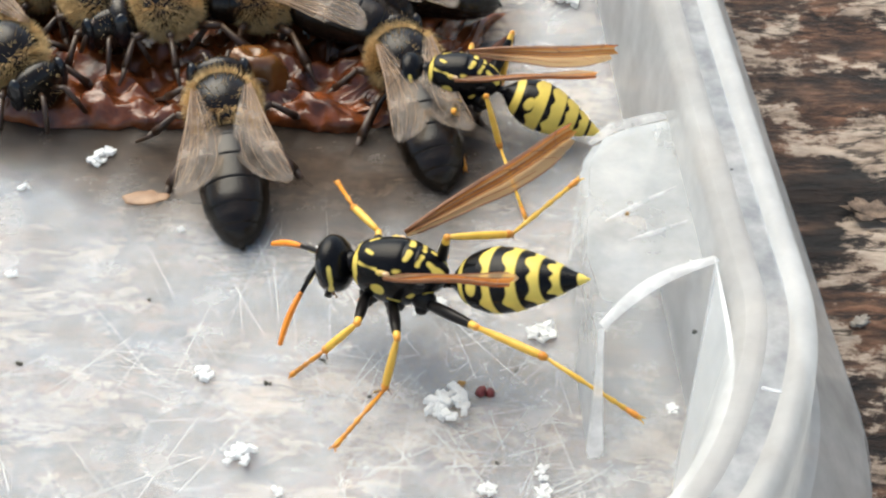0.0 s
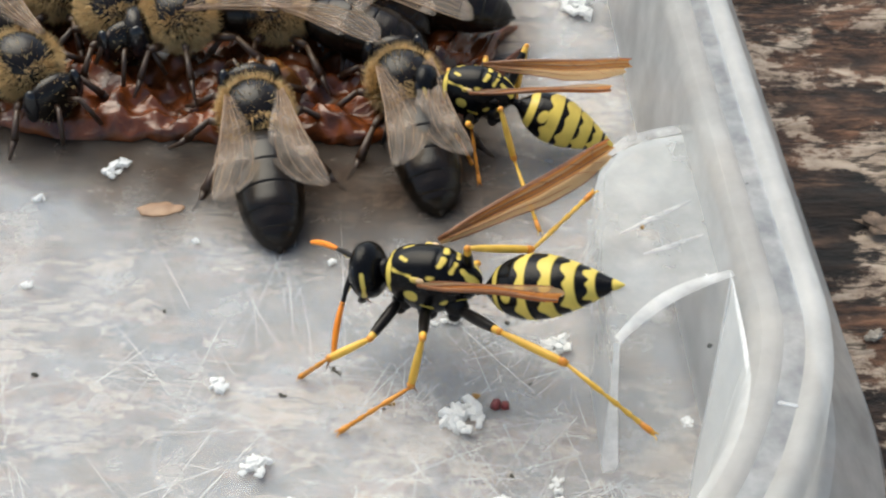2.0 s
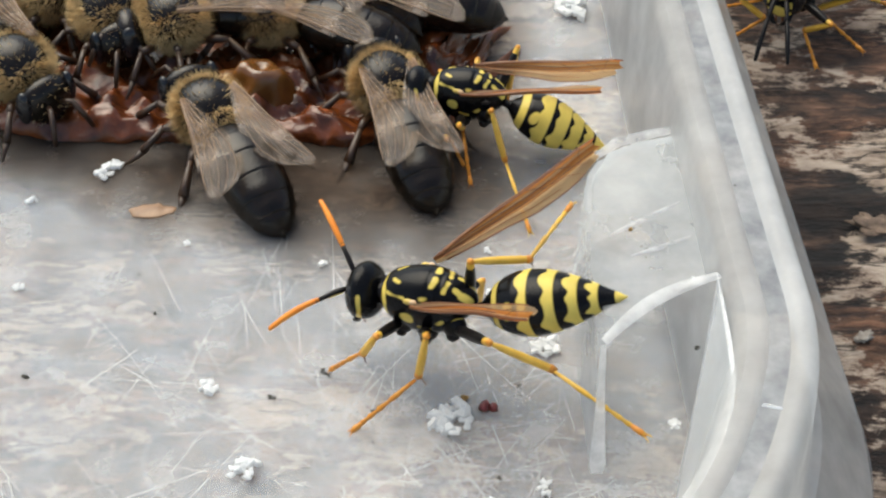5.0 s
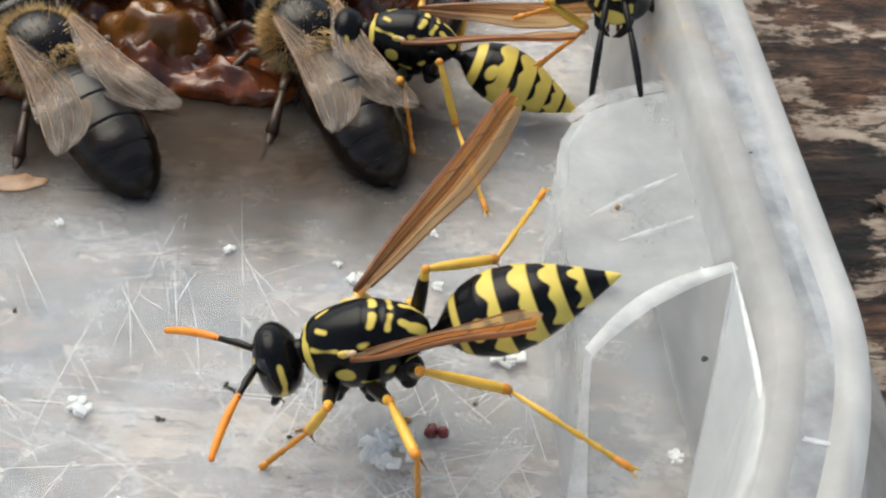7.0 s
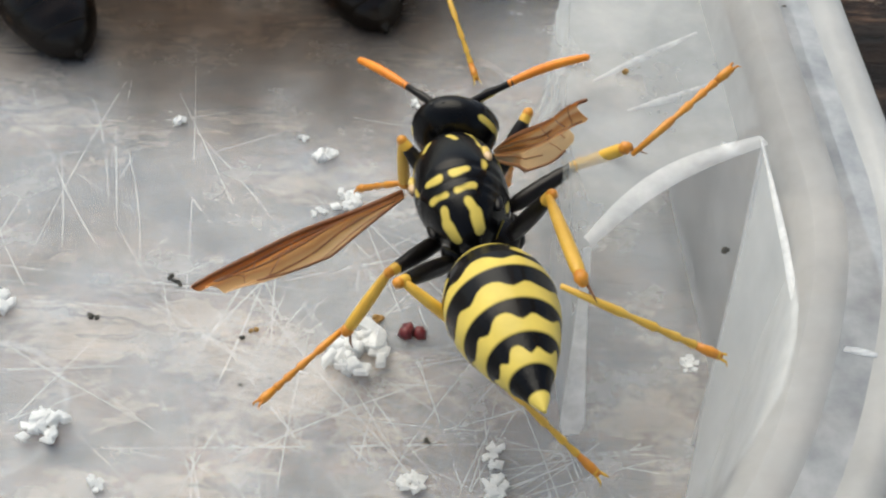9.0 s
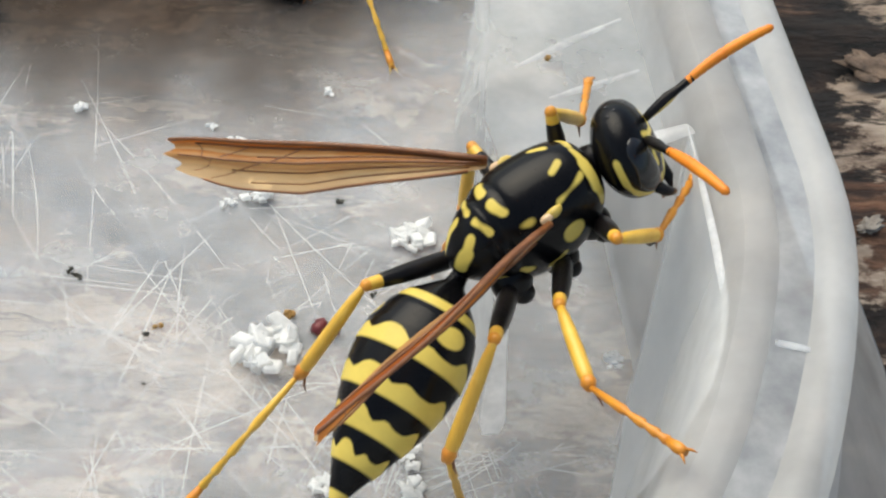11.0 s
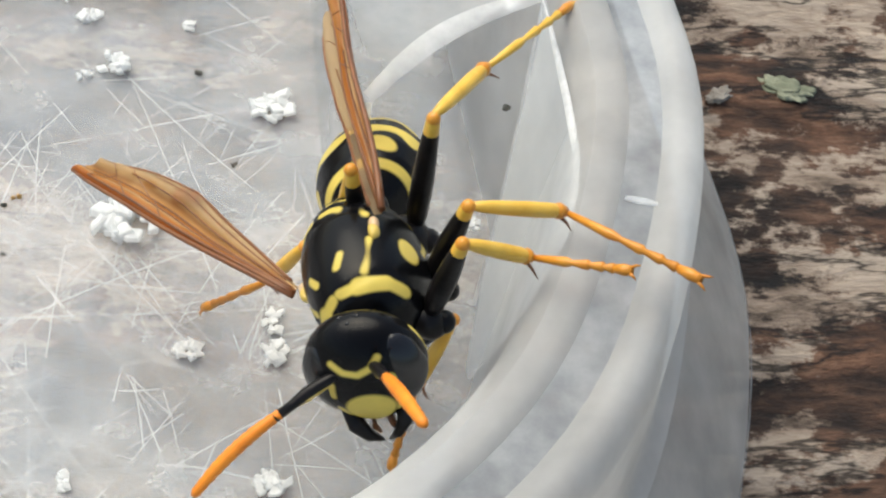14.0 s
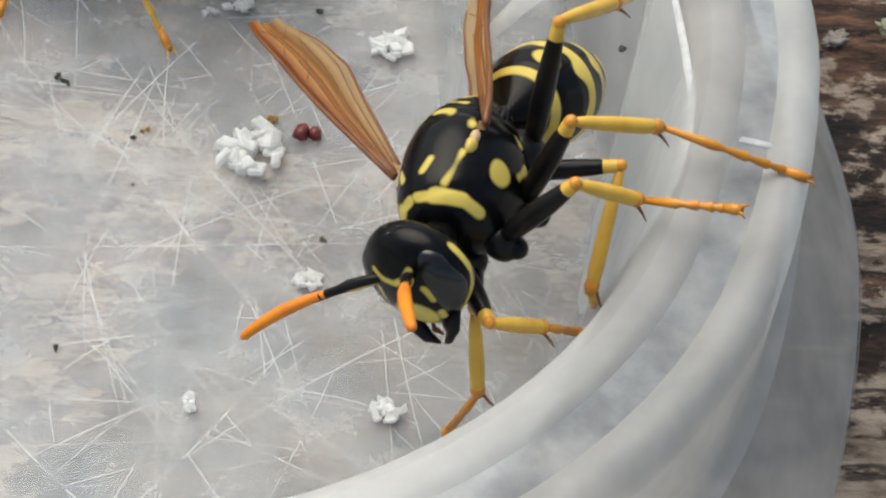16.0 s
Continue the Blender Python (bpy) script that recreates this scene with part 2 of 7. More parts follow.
M_EYE = simple("compound eye", (0.006, 0.006, 0.007), (0.012, 0.012, 0.014), 0.16, 3000.0, 0.05)
M_YELLOW = simple("yellow leg shell", (0.69, 0.38, 0.04), (0.79, 0.49, 0.075), 0.38)
M_ORANGE = simple("orange leg shell", (0.56, 0.19, 0.015), (0.68, 0.29, 0.03), 0.4)
M_ANT = simple("orange antenna", (0.70, 0.18, 0.008), (0.84, 0.27, 0.015), 0.5)
M_VEIN = simple("brown vein", (0.14, 0.045, 0.014), (0.22, 0.08, 0.02), 0.4)
M_AMBER = wing_film()
M_JOINT = simple("pale brown joint", (0.45, 0.28, 0.14), (0.7, 0.5, 0.3), 0.35)
M_BEEWING = sheer("pale bee wing film", (0.62, 0.47, 0.35), (0.94, 0.82, 0.72), 0.14, 0.80, 0.15, 520.0, (0.92, 0.84, 0.75))
M_FUZZ = simple("tan bee hair", (0.50, 0.32, 0.13), (0.76, 0.55, 0.27), 0.9, 2500.0, 0.6)
M_BEEVEIN = simple("brown wing vein", (0.16, 0.09, 0.05), (0.30, 0.19, 0.11), 0.4)
M_BEE = simple("dark bee shell", (0.004, 0.003, 0.002), (0.013, 0.008, 0.005), 0.22, spec=0.3)
M_BEELEG = simple("brown bee leg", (0.018, 0.009, 0.005), (0.06, 0.028, 0.012), 0.4)
M_HONEY = simple("dark red fruit jelly", (0.030, 0.0095, 0.004), (0.20, 0.050, 0.012), 0.25, 500.0, 0.5, coat=0.1)
M_AMBERJELLY = simple("amber jelly", (0.09, 0.032, 0.008), (0.20, 0.080, 0.018), 0.25, 500.0, 0.3, coat=0.4)
M_SUGAR = sheer("white sugar", (0.88, 0.90, 0.90), (0.96, 0.96, 0.95), 0.12, 0.22, 0.15, 1500.0, thru_share=0.35)
M_SPECK = simple("dark speck", (0.02, 0.02, 0.015), (0.06, 0.055, 0.04), 0.6)
M_BROWN = simple("brown crumb", (0.25, 0.13, 0.03), (0.4, 0.24, 0.07), 0.6)
M_RED = simple("dark red crumb", (0.10, 0.01, 0.015), (0.2, 0.03, 0.03), 0.4)
M_PALELICHEN = simple("pale grey lichen", (0.16, 0.14, 0.12), (0.34, 0.31, 0.27), 0.9, 1500.0, 0.8)
M_BARK = simple("knobbly bark", (0.03, 0.02, 0.015), (0.2, 0.14, 0.1), 0.9, 1200.0, 0.8)
M_LICHEN = simple("grey green lichen", (0.11, 0.125, 0.08), (0.27, 0.28, 0.2), 0.9, 900.0, 0.8)


# ---- building helpers ----
def mesh_of(name, bm, mat, smooth=True):
    bmesh.ops.recalc_face_normals(bm, faces=bm.faces)
    for v in bm.verts:
        v.co *= MM
    me = bpy.data.meshes.new(name)
    for f in bm.faces:
        f.smooth = smooth
    bm.to_mesh(me)
    bm.free()
    for one in mat if isinstance(mat, (list, tuple)) else (mat,):
        me.materials.append(one)
    return me


def part(name, bm, mat, parent=None, label="", smooth=True, m=None):
    ob = new(name, mesh_of(name, bm, mat, smooth))
    if parent is not None:
        ob.parent = parent
    if m is not None:
        ob.matrix_basis = m
    return tagged(ob, label)


def tube(bm, pts, radii, seg=10, flat=1.0, mark=None, caps=True, up=(0, 0, 1)):
    """A tapered tube along pts. radii: numbers or (side, up) pairs."""
    pts = [Vector(p) for p in pts]
    layer = bm.verts.layers.float.get("mark") or (bm.verts.layers.float.new("mark") if mark else None)
    rings = []
    for i, p in enumerate(pts):
        d = (pts[min(i + 1, len(pts) - 1)] - pts[max(i - 1, 0)]).normalized()
        side = Vector(up).cross(d)
        if side.length < 1e-4:
            side = Vector((0, 1, 0)).cross(d)
        side.normalize()
        top = d.cross(side)
        r = radii[i]
        a, b = r if isinstance(r, (tuple, list)) else (r, r * flat)
        ring = []
        for k in range(seg):
            th = 2 * math.pi * k / seg
            v = bm.verts.new(p + side * (a * math.cos(th)) + top * (b * math.sin(th)))
            if layer is not None and mark:
                v[layer] = mark(v.co, th)
            ring.append(v)
        rings.append(ring)
    for r0, r1 in zip(rings, rings[1:]):
        for k in range(seg):
            bm.faces.new((r0[k], r0[(k + 1) % seg], r1[(k + 1) % seg], r1[k]))
    if caps:
        for ring in (rings[0], rings[-1]):
            bm.faces.new(ring)
    return bm


def ball(bm, c, r, n=16, mark=None, bend=None):
    """An ellipsoid of half-sizes r, longitudinal axis x."""
    c = Vector(c)
    layer = bm.verts.layers.float.get("mark") or (bm.verts.layers.float.new("mark") if mark else None)
    rings, poles = [], []
    for i in range(n + 1):
        u = math.pi * i / n
        x, s = math.cos(u), math.sin(u)
        row = []
        for k in range(1 if i in (0, n) else 2 * n):
            th = math.pi * k / n
            q = Vector((x, s * math.cos(th), s * math.sin(th)))
            q0 = q
            if bend:
                q = bend(q)
            v = bm.verts.new(c + Vector((q.x * r[0], q.y * r[1], q.z * r[2])))
            if layer is not None and mark:
                v[layer] = mark(v.co, q0)
            row.append(v)
        rings.append(row)
    for r0, r1 in zip(rings, rings[1:]):
        m = max(len(r0), len(r1))
        for k in range(m):
            f = [r0[k % len(r0)], r0[(k + 1) % len(r0)], r1[(k + 1) % len(r1)], r1[k % len(r1)]]
            f = list(dict.fromkeys(f))
            bm.faces.new(f)
    return bm


def spots(items, co):
    """How deep co lies inside the nearest of the spots (x, y, z, rx, ry, rz)."""
    best = -1.0
    for x, y, z, a, b, c in items:
        d = math.sqrt(((co.x - x) / a) ** 2 + ((co.y - y) / b) ** 2 + ((co.z - z) / c) ** 2)
        best = max(best, (1 - d) * min(a, b, c))
    return best


def stroke(co, p, q, w):
    """How deep co lies inside a stroke of half-width w from p to q."""
    p, q = Vector(p), Vector(q)
    d = q - p
    s = max(0.0, min(1.0, (co - p).dot(d) / d.length_squared))
    return w - (co - (p + d * s)).length


def lump(rng, size, n=5, rough=0.35):
    """A small irregular crumb made of a few joined facets."""
    bm = bmesh.new()
    for _ in range(n):
        b0 = len(bm.verts)
        r = bmesh.ops.create_icosphere(bm, subdivisions=1, radius=size * rng.uniform(0.35, 0.6))
        off = Vector((rng.uniform(-1, 1), rng.uniform(-1, 1), 0)) * size * 0.55
        for v in r["verts"]:
            v.co = Vector((v.co.x * rng.uniform(1 - rough, 1 + rough), v.co.y * rng.uniform(1 - rough, 1 + rough), v.co.z * rng.uniform(1 - rough, 1 + rough))) + off
            v.co.z = max(0.0, v.co.z + size * 0.25)
    return bm


# ---- wood ----
def wood_top():
    bm = bmesh.new()
    n = 150
    x0, x1, y0, y1 = -45.0, 60.0, -40.0, 65.0
    grid = []
    for j in range(n + 1):
        row = []
        for i in range(n + 1):
            x, y = x0 + (x1 - x0) * i / n, y0 + (y1 - y0) * j / n
            edge = min(1.0, min(x - x0, x1 - x, y - y0, y1 - y) / 6.0)
            h = noise.fractal(Vector((x * 0.05, y * 0.35, 3.0)), 0.8, 2.0, 5) * 0.45
            h += -0.7 * max(0.0, noise.noise(Vector((x * 0.03, y * 0.5, 9.0))) - 0.35)
            row.append(bm.verts.new((x, y, -1.25 + min(0.28, max(-1.0, h)) * edge)))
        grid.append(row)
    for r0, r1 in zip(grid, grid[1:]):
        for i in range(n):
            bm.faces.new((r0[i], r0[i + 1], r1[i + 1], r1[i]))
    far = 600.0
    ring = [grid[0][0], grid[0][n], grid[n][n], grid[n][0]]
    out = [bm.verts.new((x, y, -1.25)) for x, y in ((-far, -far), (far, -far), (far, far), (-far, far))]
    sides = [grid[0], [r[n] for r in grid], list(reversed(grid[n])), [r[0] for r in reversed(grid)]]
    for k in range(4):
        bm.faces.new([out[k], out[(k + 1) % 4], *reversed(sides[k])])
    ob = part("ground", bm, M_WOOD)
    return tagged(ob, "weathered brown wooden table top with beige paint remains", "table top", kind="structure")


# ---- plastic tray ----
TRAY = Matrix.Translation((-3.5, -1.6, 0)) @ Matrix.Rotation(radians(2.9), 4, "Z")
BEND = 18.2
SKIRT = [(-3.4, 0.0), (-3.1, 0.15), (-2.85, 0.7), (-2.2, 6.0), (-1.85, 8.6), (-1.65, 9.15), (-1.3, 9.4), (-0.75, 9.5), (-0.5, 9.47), (-0.35, 9.36), (0.6, 9.36), (0.75, 9.5), (0.95, 9.64), (1.25, 9.7), (1.55, 9.62), (1.8, 9.3), (1.95, 8.7), (2.25, 4.6), (2.5, 4.0), (2.9, 3.7), (5.3, 0.75), (5.8, 0.2), (6.0, -0.5), (6.05, -0.95)]


def tray_path(r):
    """The tray's outline at r millimetres from the corner's centre, anticlockwise, with outward normals."""
    length, depth = 88.0, 66.0
    out = []
    for cx, cy, a0 in ((0, 0, -90), (0, depth, 0), (-length, depth, 90), (-length, 0, 180)):
        for k in range(25):
            deg = a0 + 90 * k / 24
            a, q = radians(deg), r - 0.38 * math.exp(-((deg + 23) / 15) ** 2)
            out.append((Vector((cx + q * math.cos(a), cy + q * math.sin(a), 0))))
    return out


def sweep(bm, profile):
    rows = []
    for d, z in profile:
        rows.append([bm.verts.new(TRAY @ (p + Vector((0, 0, z)))) for p in tray_path(BEND + d)])
    for r0, r1 in zip(rows, rows[1:]):
        for k in range(len(r0)):
            bm.faces.new((r0[k], r0[(k + 1) % len(r0)], r1[(k + 1) % len(r0)], r1[k]))
    return rows


def along(stops, v):
    """The place at v on a line of stops (v, x, y, z)."""
    for (a, *p), (b, *q) in zip(stops, stops[1:]):
        if v <= b:
            return Vector(p).lerp(Vector(q), (v - a) / (b - a))
    return Vector(stops[-1][1:])


def thicken(ob, mm, way=-1.0):
    s = ob.modifiers.new("thickness", "SOLIDIFY")
    s.thickness, s.offset = mm * MM, way
    return ob


def tray():
    root = new("plastic_tray")
    root.matrix_basis = Matrix.Identity(4)
    tagged(root, "shallow translucent milky plastic food tray lying on wood", "food tray")
    bm = bmesh.new()
    rows = sweep(bm, SKIRT[:3])
    bm.faces.new(rows[0])
    thicken(part("tray_floor", bm, M_FLOOR, root, "cloudy scratched plastic floor"), 0.35, 1.0)
    bm = bmesh.new()
    sweep(bm, SKIRT[2:7])
    part("inner_wall", bm, M_WALL, root)
    bm = bmesh.new()
    sweep(bm, SKIRT[6:10])
    part("inner_lip", bm, M_WALL, root)
    bm = bmesh.new()
    sweep(bm, SKIRT[9:11])
    part("groove", bm, M_GROOVE, root, "clearer grey groove along the rim")
    bm = bmesh.new()
    sweep(bm, SKIRT[10:17])
    part("rim", bm, M_WALL, root)
    bm = bmesh.new()
    sweep(bm, SKIRT[16:20])
    part("outer_wall", bm, M_WALL, root)
    bm = bmesh.new()
    sweep(bm, SKIRT[19:])
    part("flange", bm, M_FLANGE, root, "clear thin outer flange")
    # pale strip over the flange's end, a highlight put into the colour
    bm = bmesh.new()
    sweep(bm, [(5.84, 0.2), (5.98, -0.12), (6.06, -0.5)])
    part("flange_edge_shine", bm, M_EDGE_SHINE, root, "bright thin edge of the flange")
    # raised shelf beside the corner
    bm = bmesh.new()
    edge = [(7.05, -1.15), (6.75, 4.0), (6.9, 11.0), (7.9, 13.2), (9.8, 14.3), (12.4, 15.0), (12.9, 9.0), (13.15, 4.2)]
    top = [bm.verts.new((x, y, 7.0)) for x, y in edge]
    bm.faces.new(top)
    foot = [bm.verts.new((x - 0.3 * (i < 3), y + 0.5 * (i > 3) - 1.6 * (i == 0), 0.05)) for i, (x, y) in enumerate(edge[:6])]
    for i in range(5):
        bm.faces.new((top[i], foot[i], foot[i + 1], top[i + 1]))
    bmesh.ops.bevel(bm, geom=[e for e in bm.edges if len(e.link_faces) == 2], offset=0.5, segments=4, affect="EDGES")
    part("shelf", bm, M_SHELF, root, "raised cloudy step in the corner")
    # sloping clear panel, a sheet with a curved right edge
    bm = bmesh.new()
    n = 14
    grid = []
    for j in range(n + 1):
        v = j / n
        left = Vector((7.1, -3.05 + 1.95 * v, 0.06 + 6.95 * v))
        right = Vector((11.0 + 1.3 * v + 0.3 * v * v, -3.7 + 3.0 * v + 2.4 * v * v, 0.06 + 7.6 * v + 1.04 * v * v))
        grid.append([bm.verts.new(left.lerp(right, i / n) + Vector((-0.5, 0.9, 0.0)) * (math.sin(math.pi * i / n) * v * 0.6)) for i in range(n + 1)])
    for r0, r1 in zip(grid, grid[1:]):
        for i in range(n):
            bm.faces.new((r0[i], r0[i + 1], r1[i + 1], r1[i]))
    crest = [v.co.copy() for v in grid[n]]
    right_side = [r[n].co.copy() for r in grid]
    left_side = [r[0].co.copy() for r in grid]
    part("panel", bm, M_CLEAR, root, "clear sloping corner panel")

    def ribbon(name, pts, widths, across, mat, label):
        b = bmesh.new()
        pairs = []
        for p, w in zip(pts, widths):
            s = Vector(across) * w
            pairs.append([b.verts.new(p + s * k + Vector((0, -0.02, 0.05 * (1 - k * k)))) for k in (-1, -0.5, 0, 0.5, 1)])
        for p0, p1 in zip(pairs, pairs[1:]):
            for k in range(4):
                b.faces.new((p0[k], p0[k + 1], p1[k + 1], p1[k]))
        part(name, b, mat, root, label)

    m = len(crest)
    # white ribbons laid on the panel's edges as painted highlights
    ribbon("panel_edge_shine", crest, [0.24 + 0.16 * math.sin(math.pi * i / (m - 1)) for i in range(m)], (-0.5, 0.75, 0.1), M_EDGE_SHINE, "bright moulded edge")
    ribbon("panel_edge_shine", [p + Vector((-0.05, -0.35, 0.12)) for p in left_side], [0.13 + 0.33 * (1 - i / (m - 1)) ** 1.6 - 0.2 * (i == 0) for i in range(m)], (1, 0.1, 0), M_EDGE_GLINT, "bright moulded edge")
    ribbon("panel_edge_shine", right_side, [0.07] * m, (0.9, -0.3, 0), M_EDGE_SHINE, "bright moulded edge")
    # white facet between the panel and the corner wall
    root_edge = ((0, 10.4, -6.2, 0.3), (0.25, 10.9, -4.4, 0.9))
    brow = ((0, 10.55, -6.9, 0.9), (0.09, 11.0, -7.4, 3.6), (0.18, 11.8, -7.3, 6.6), (0.24, 12.2, -6.8, 8.3), (0.35, 12.5, -5.2, 8.8), (0.6, 12.6, -2.9, 8.8), (0.82, 12.6, -0.6, 8.8), (1, 12.6, 1.7, 8.7))
    bm = bmesh.new()
    rows = []
    for j in range(n + 1):
        v = j / n
        p = along(root_edge, v) if v < 0.25 else along([(0.25, 10.9, -4.4, 0.9), *((0.25 + 0.75 * (k + 1) / n, *right_side[k]) for k in range(2, n))], v)
        q = along(brow, v)
        rows.append([bm.verts.new(p.lerp(q, i / 6) + Vector((0, 0, -0.5 * math.sin(math.pi * i / 6)))) for i in range(7)])
    for r0, r1 in zip(rows, rows[1:]):
        for i in range(6):
            bm.faces.new((r0[i], r0[i + 1], r1[i + 1], r1[i]))
    streak = [r[6].co + Vector((-0.12, -0.02, 0.08)) for r in rows]
    part("facet", bm, M_FACET, root, "white moulded facet")
    # white streak painting the highlight along the facet's brow
    ribbon("facet_edge_shine", streak, [0.01 + 0.12 * max(0.0, math.sin(math.pi * min(1.0, max(0.0, (i / (m - 1) - 0.15) / 0.83)))) ** 0.7 for i in range(m)], (0.8, -0.2, 0.4), M_EDGE_GLINT, "bright moulded edge")
    # moulded lines on the shelf and along the lips
    for pts in (((7.82, 6.2, 7.03), (9.64, 7.5, 7.05), (11.65, 8.84, 7.03)), ((8.82, 4.75, 7.03), (10.28, 5.38, 7.05), (11.92, 6.23, 7.03))):
        ribbon("moulded_line", [Vector(p) for p in pts], [0.05, 0.2, 0.06], (-0.5, 0.8, 0), M_LINE, "bright moulded line")
    ribbon("moulded_line", [Vector(p) for p in ((7.4, 12.4, 6.95), (8.8, 13.75, 7.03), (10.8, 14.5, 7.05), (12.4, 14.95, 7.05))], [0.25, 0.42, 0.4, 0.3], (-0.3, 0.9, 0), M_LINE, "bright moulded line")
    # round mould mark in the floor
    ring = [Vector((-12.36 + 2.8 * math.cos(math.pi * k / 24), -2.45 + 2.8 * math.sin(math.pi * k / 24), 0.03)) for k in range(49)]
    bm = bmesh.new()
    tube(bm, ring, [(0.16, 0.02)] * 49, 6)
    part("mould_mark", bm, M_MARK, root, "faint round mould mark")
    # short raised bar across the groove
    bm = bmesh.new()
    tube(bm, [(13.25, -7.05, 9.4), (13.65, -7.17, 9.42), (14.1, -7.3, 9.42)], [0.1, 0.13, 0.09], 8, 0.4)
    part("groove_bar", bm, M_LINE, root, "bright bar across the groove")
    return root


# ---- crumbs ----
def crumbs():
    rng = random.Random(4)
    sugar = [(-0.00, 0.00, 1.1, 9), (-12.58, 1.99, 0.65, 5), (-10.12, -3.36, 0.75, 6), (-20.85, 19.51, 0.8, 4), (-24.74, 16.81, 0.4, 3), (-15.22, 13.12, 0.3, 3), (-7.44, 11.47, 0.4, 3), (-1.62, 9.60, 0.5, 4), (-0.63, 7.15, 0.65, 5), (4.74, 5.00, 0.75, 6), (-8.22, -5.37, 0.4, 3), (1.85, -5.40, 0.5, 4), (4.52, -4.29, 0.45, 3), (4.49, -5.52, 0.5, 4), (4.32, -10.12, 0.55, 5), (-1.63, -9.73, 0.35, 3), (-1.6, 6.6, 0.3, 3), (-2.4, 10.6, 0.25, 2), (2.1, 9.2, 0.35, 3), (-9.0, 33.3, 1.6, 6), (7.9, 36.6, 1.4, 5), (10.6, -2.5, 0.35, 3, 2.75), (11.7, 1.75, 0.32, 3, 8.1), (-24.0, 9.5, 0.35, 3), (-21.0, 24.0, 0.4, 3), (-0.8, -0.3, 0.4, 3), (1.9, 12.6, 0.3, 2)]
    for x, y, s, k, *lift in sugar:
        s *= 1.35
        ob = new("sugar_crumb")
        ob.matrix_basis = at_mm(x, y, lift[0] if lift else 0.02, 0, 0, rng.uniform(0, 360))
        tagged(ob, "clump of white sugar crystals on the tray", "sugar crumb", "sugar crumbs")
        limbs = [(rng.uniform(0, 6.3), rng.uniform(0.5, 1.0)) for _ in range(4)]
        for i in range(min(30, 3 + k * 4)):
            a, reach = limbs[i % 4]
            a, r = a + rng.gauss(0, 0.8), s * 0.78 * reach * math.sqrt(rng.random()) * (i > 0)
            bm = bmesh.new()
            bmesh.ops.create_cube(bm, size=s * rng.uniform(0.26, 0.46))
            kx, ky, kz = rng.uniform(0.7, 1.5), rng.uniform(0.6, 1.1), rng.uniform(0.35, 0.7)
            for v in bm.verts:
                v.co = Vector((v.co.x * kx + 0.3 * v.co.y, v.co.y * ky, v.co.z * kz)) * rng.uniform(0.75, 1.15)
            bmesh.ops.bevel(bm, geom=list(bm.edges), offset=s * 0.035, segments=1, affect="EDGES")
            part("crystal", bm, M_SUGAR, ob, smooth=False, m=at_mm(r * math.cos(a), r * math.sin(a), s * rng.uniform(0.1, 0.17) + s * 0.2 * rng.random() * (1 - r / s), rng.uniform(-30, 30), rng.uniform(-30, 30), rng.uniform(0, 180)))
    for x, y, z, s in [(-9.20, 1.50, 0.02, 0.32), (-22.19, 2.88, 0.02, 0.32), (-16.13, 7.61, 0.02, 0.25), (3.47, 2.43, 0.02, 0.22), (2.32, -3.59, 0.02, 0.22), (2.33, 6.78, 0.02, 0.28), (-4.03, 0.66, 0.02, 0.25), (-6.59, 3.16, 0.02, 0.22), (-6.41, 3.07, 0.02, 0.2), (-5.86, -7.77, 0.02, 0.22), (11.7, 0.1, 5.3, 0.25), (14.16, 1.7, 2.78, 0.12), (13.93, 7.18, 9.55, 0.12), (-6.8, 3.4, 0.02, 0.2), (-11.0, -7.5, 0.02, 0.15), (-17.5, 10.6, 0.02, 0.15), (-3.9, -1.4, 0.02, 0.12), (12.6, 15.5, 8.0, 0.25)]:
        ob = part("speck", lump(rng, s * 0.75, 3), M_SPECK, smooth=False)
        ob.matrix_basis = at_mm(x, y, z, 0, 0, rng.uniform(0, 360))
        tagged(ob, "tiny dark speck of dirt on plastic", "speck", "specks")
    for x, y, z, s in ((18.0, 4.1, 3.0, 0.22), (8.9, 6.7, 7.0, 0.2), (-3.6, 0.9, 0.02, 0.2), (0.6, 1.4, 0.02, 0.3), (12.1, 11.2, 7.0, 0.2)):
        ob = part("brown_crumb", lump(rng, s, 3), M_BROWN, smooth=False)
        ob.matrix_basis = at_mm(x, y, z, 0, 0, rng.uniform(0, 360))
        tagged(ob, "small brown crumb lying on plastic", "crumb", "brown crumbs")
    bm = bmesh.new()
    ball(bm, (0, 0, 0.02), (1.35, 0.6, 0.14), 16)
    for v in bm.verts:
        v.co *= 1 + 0.35 * noise.noise(v.co * 1.7)
    tagged(part("jelly_smear", bm, M_SMEAR, m=at_mm(-17.6, 15.9, 0.02, 0, 0, 4)), "pale tan smear of dried jelly on the tray", "smear")
    ob = part("red_crumb", lump(rng, 0.5, 3), M_RED)
    ob.matrix_basis = at_mm(1.88, 0.86, 0.02)
    tagged(ob, "dark red crumb lying on the tray", "crumb")


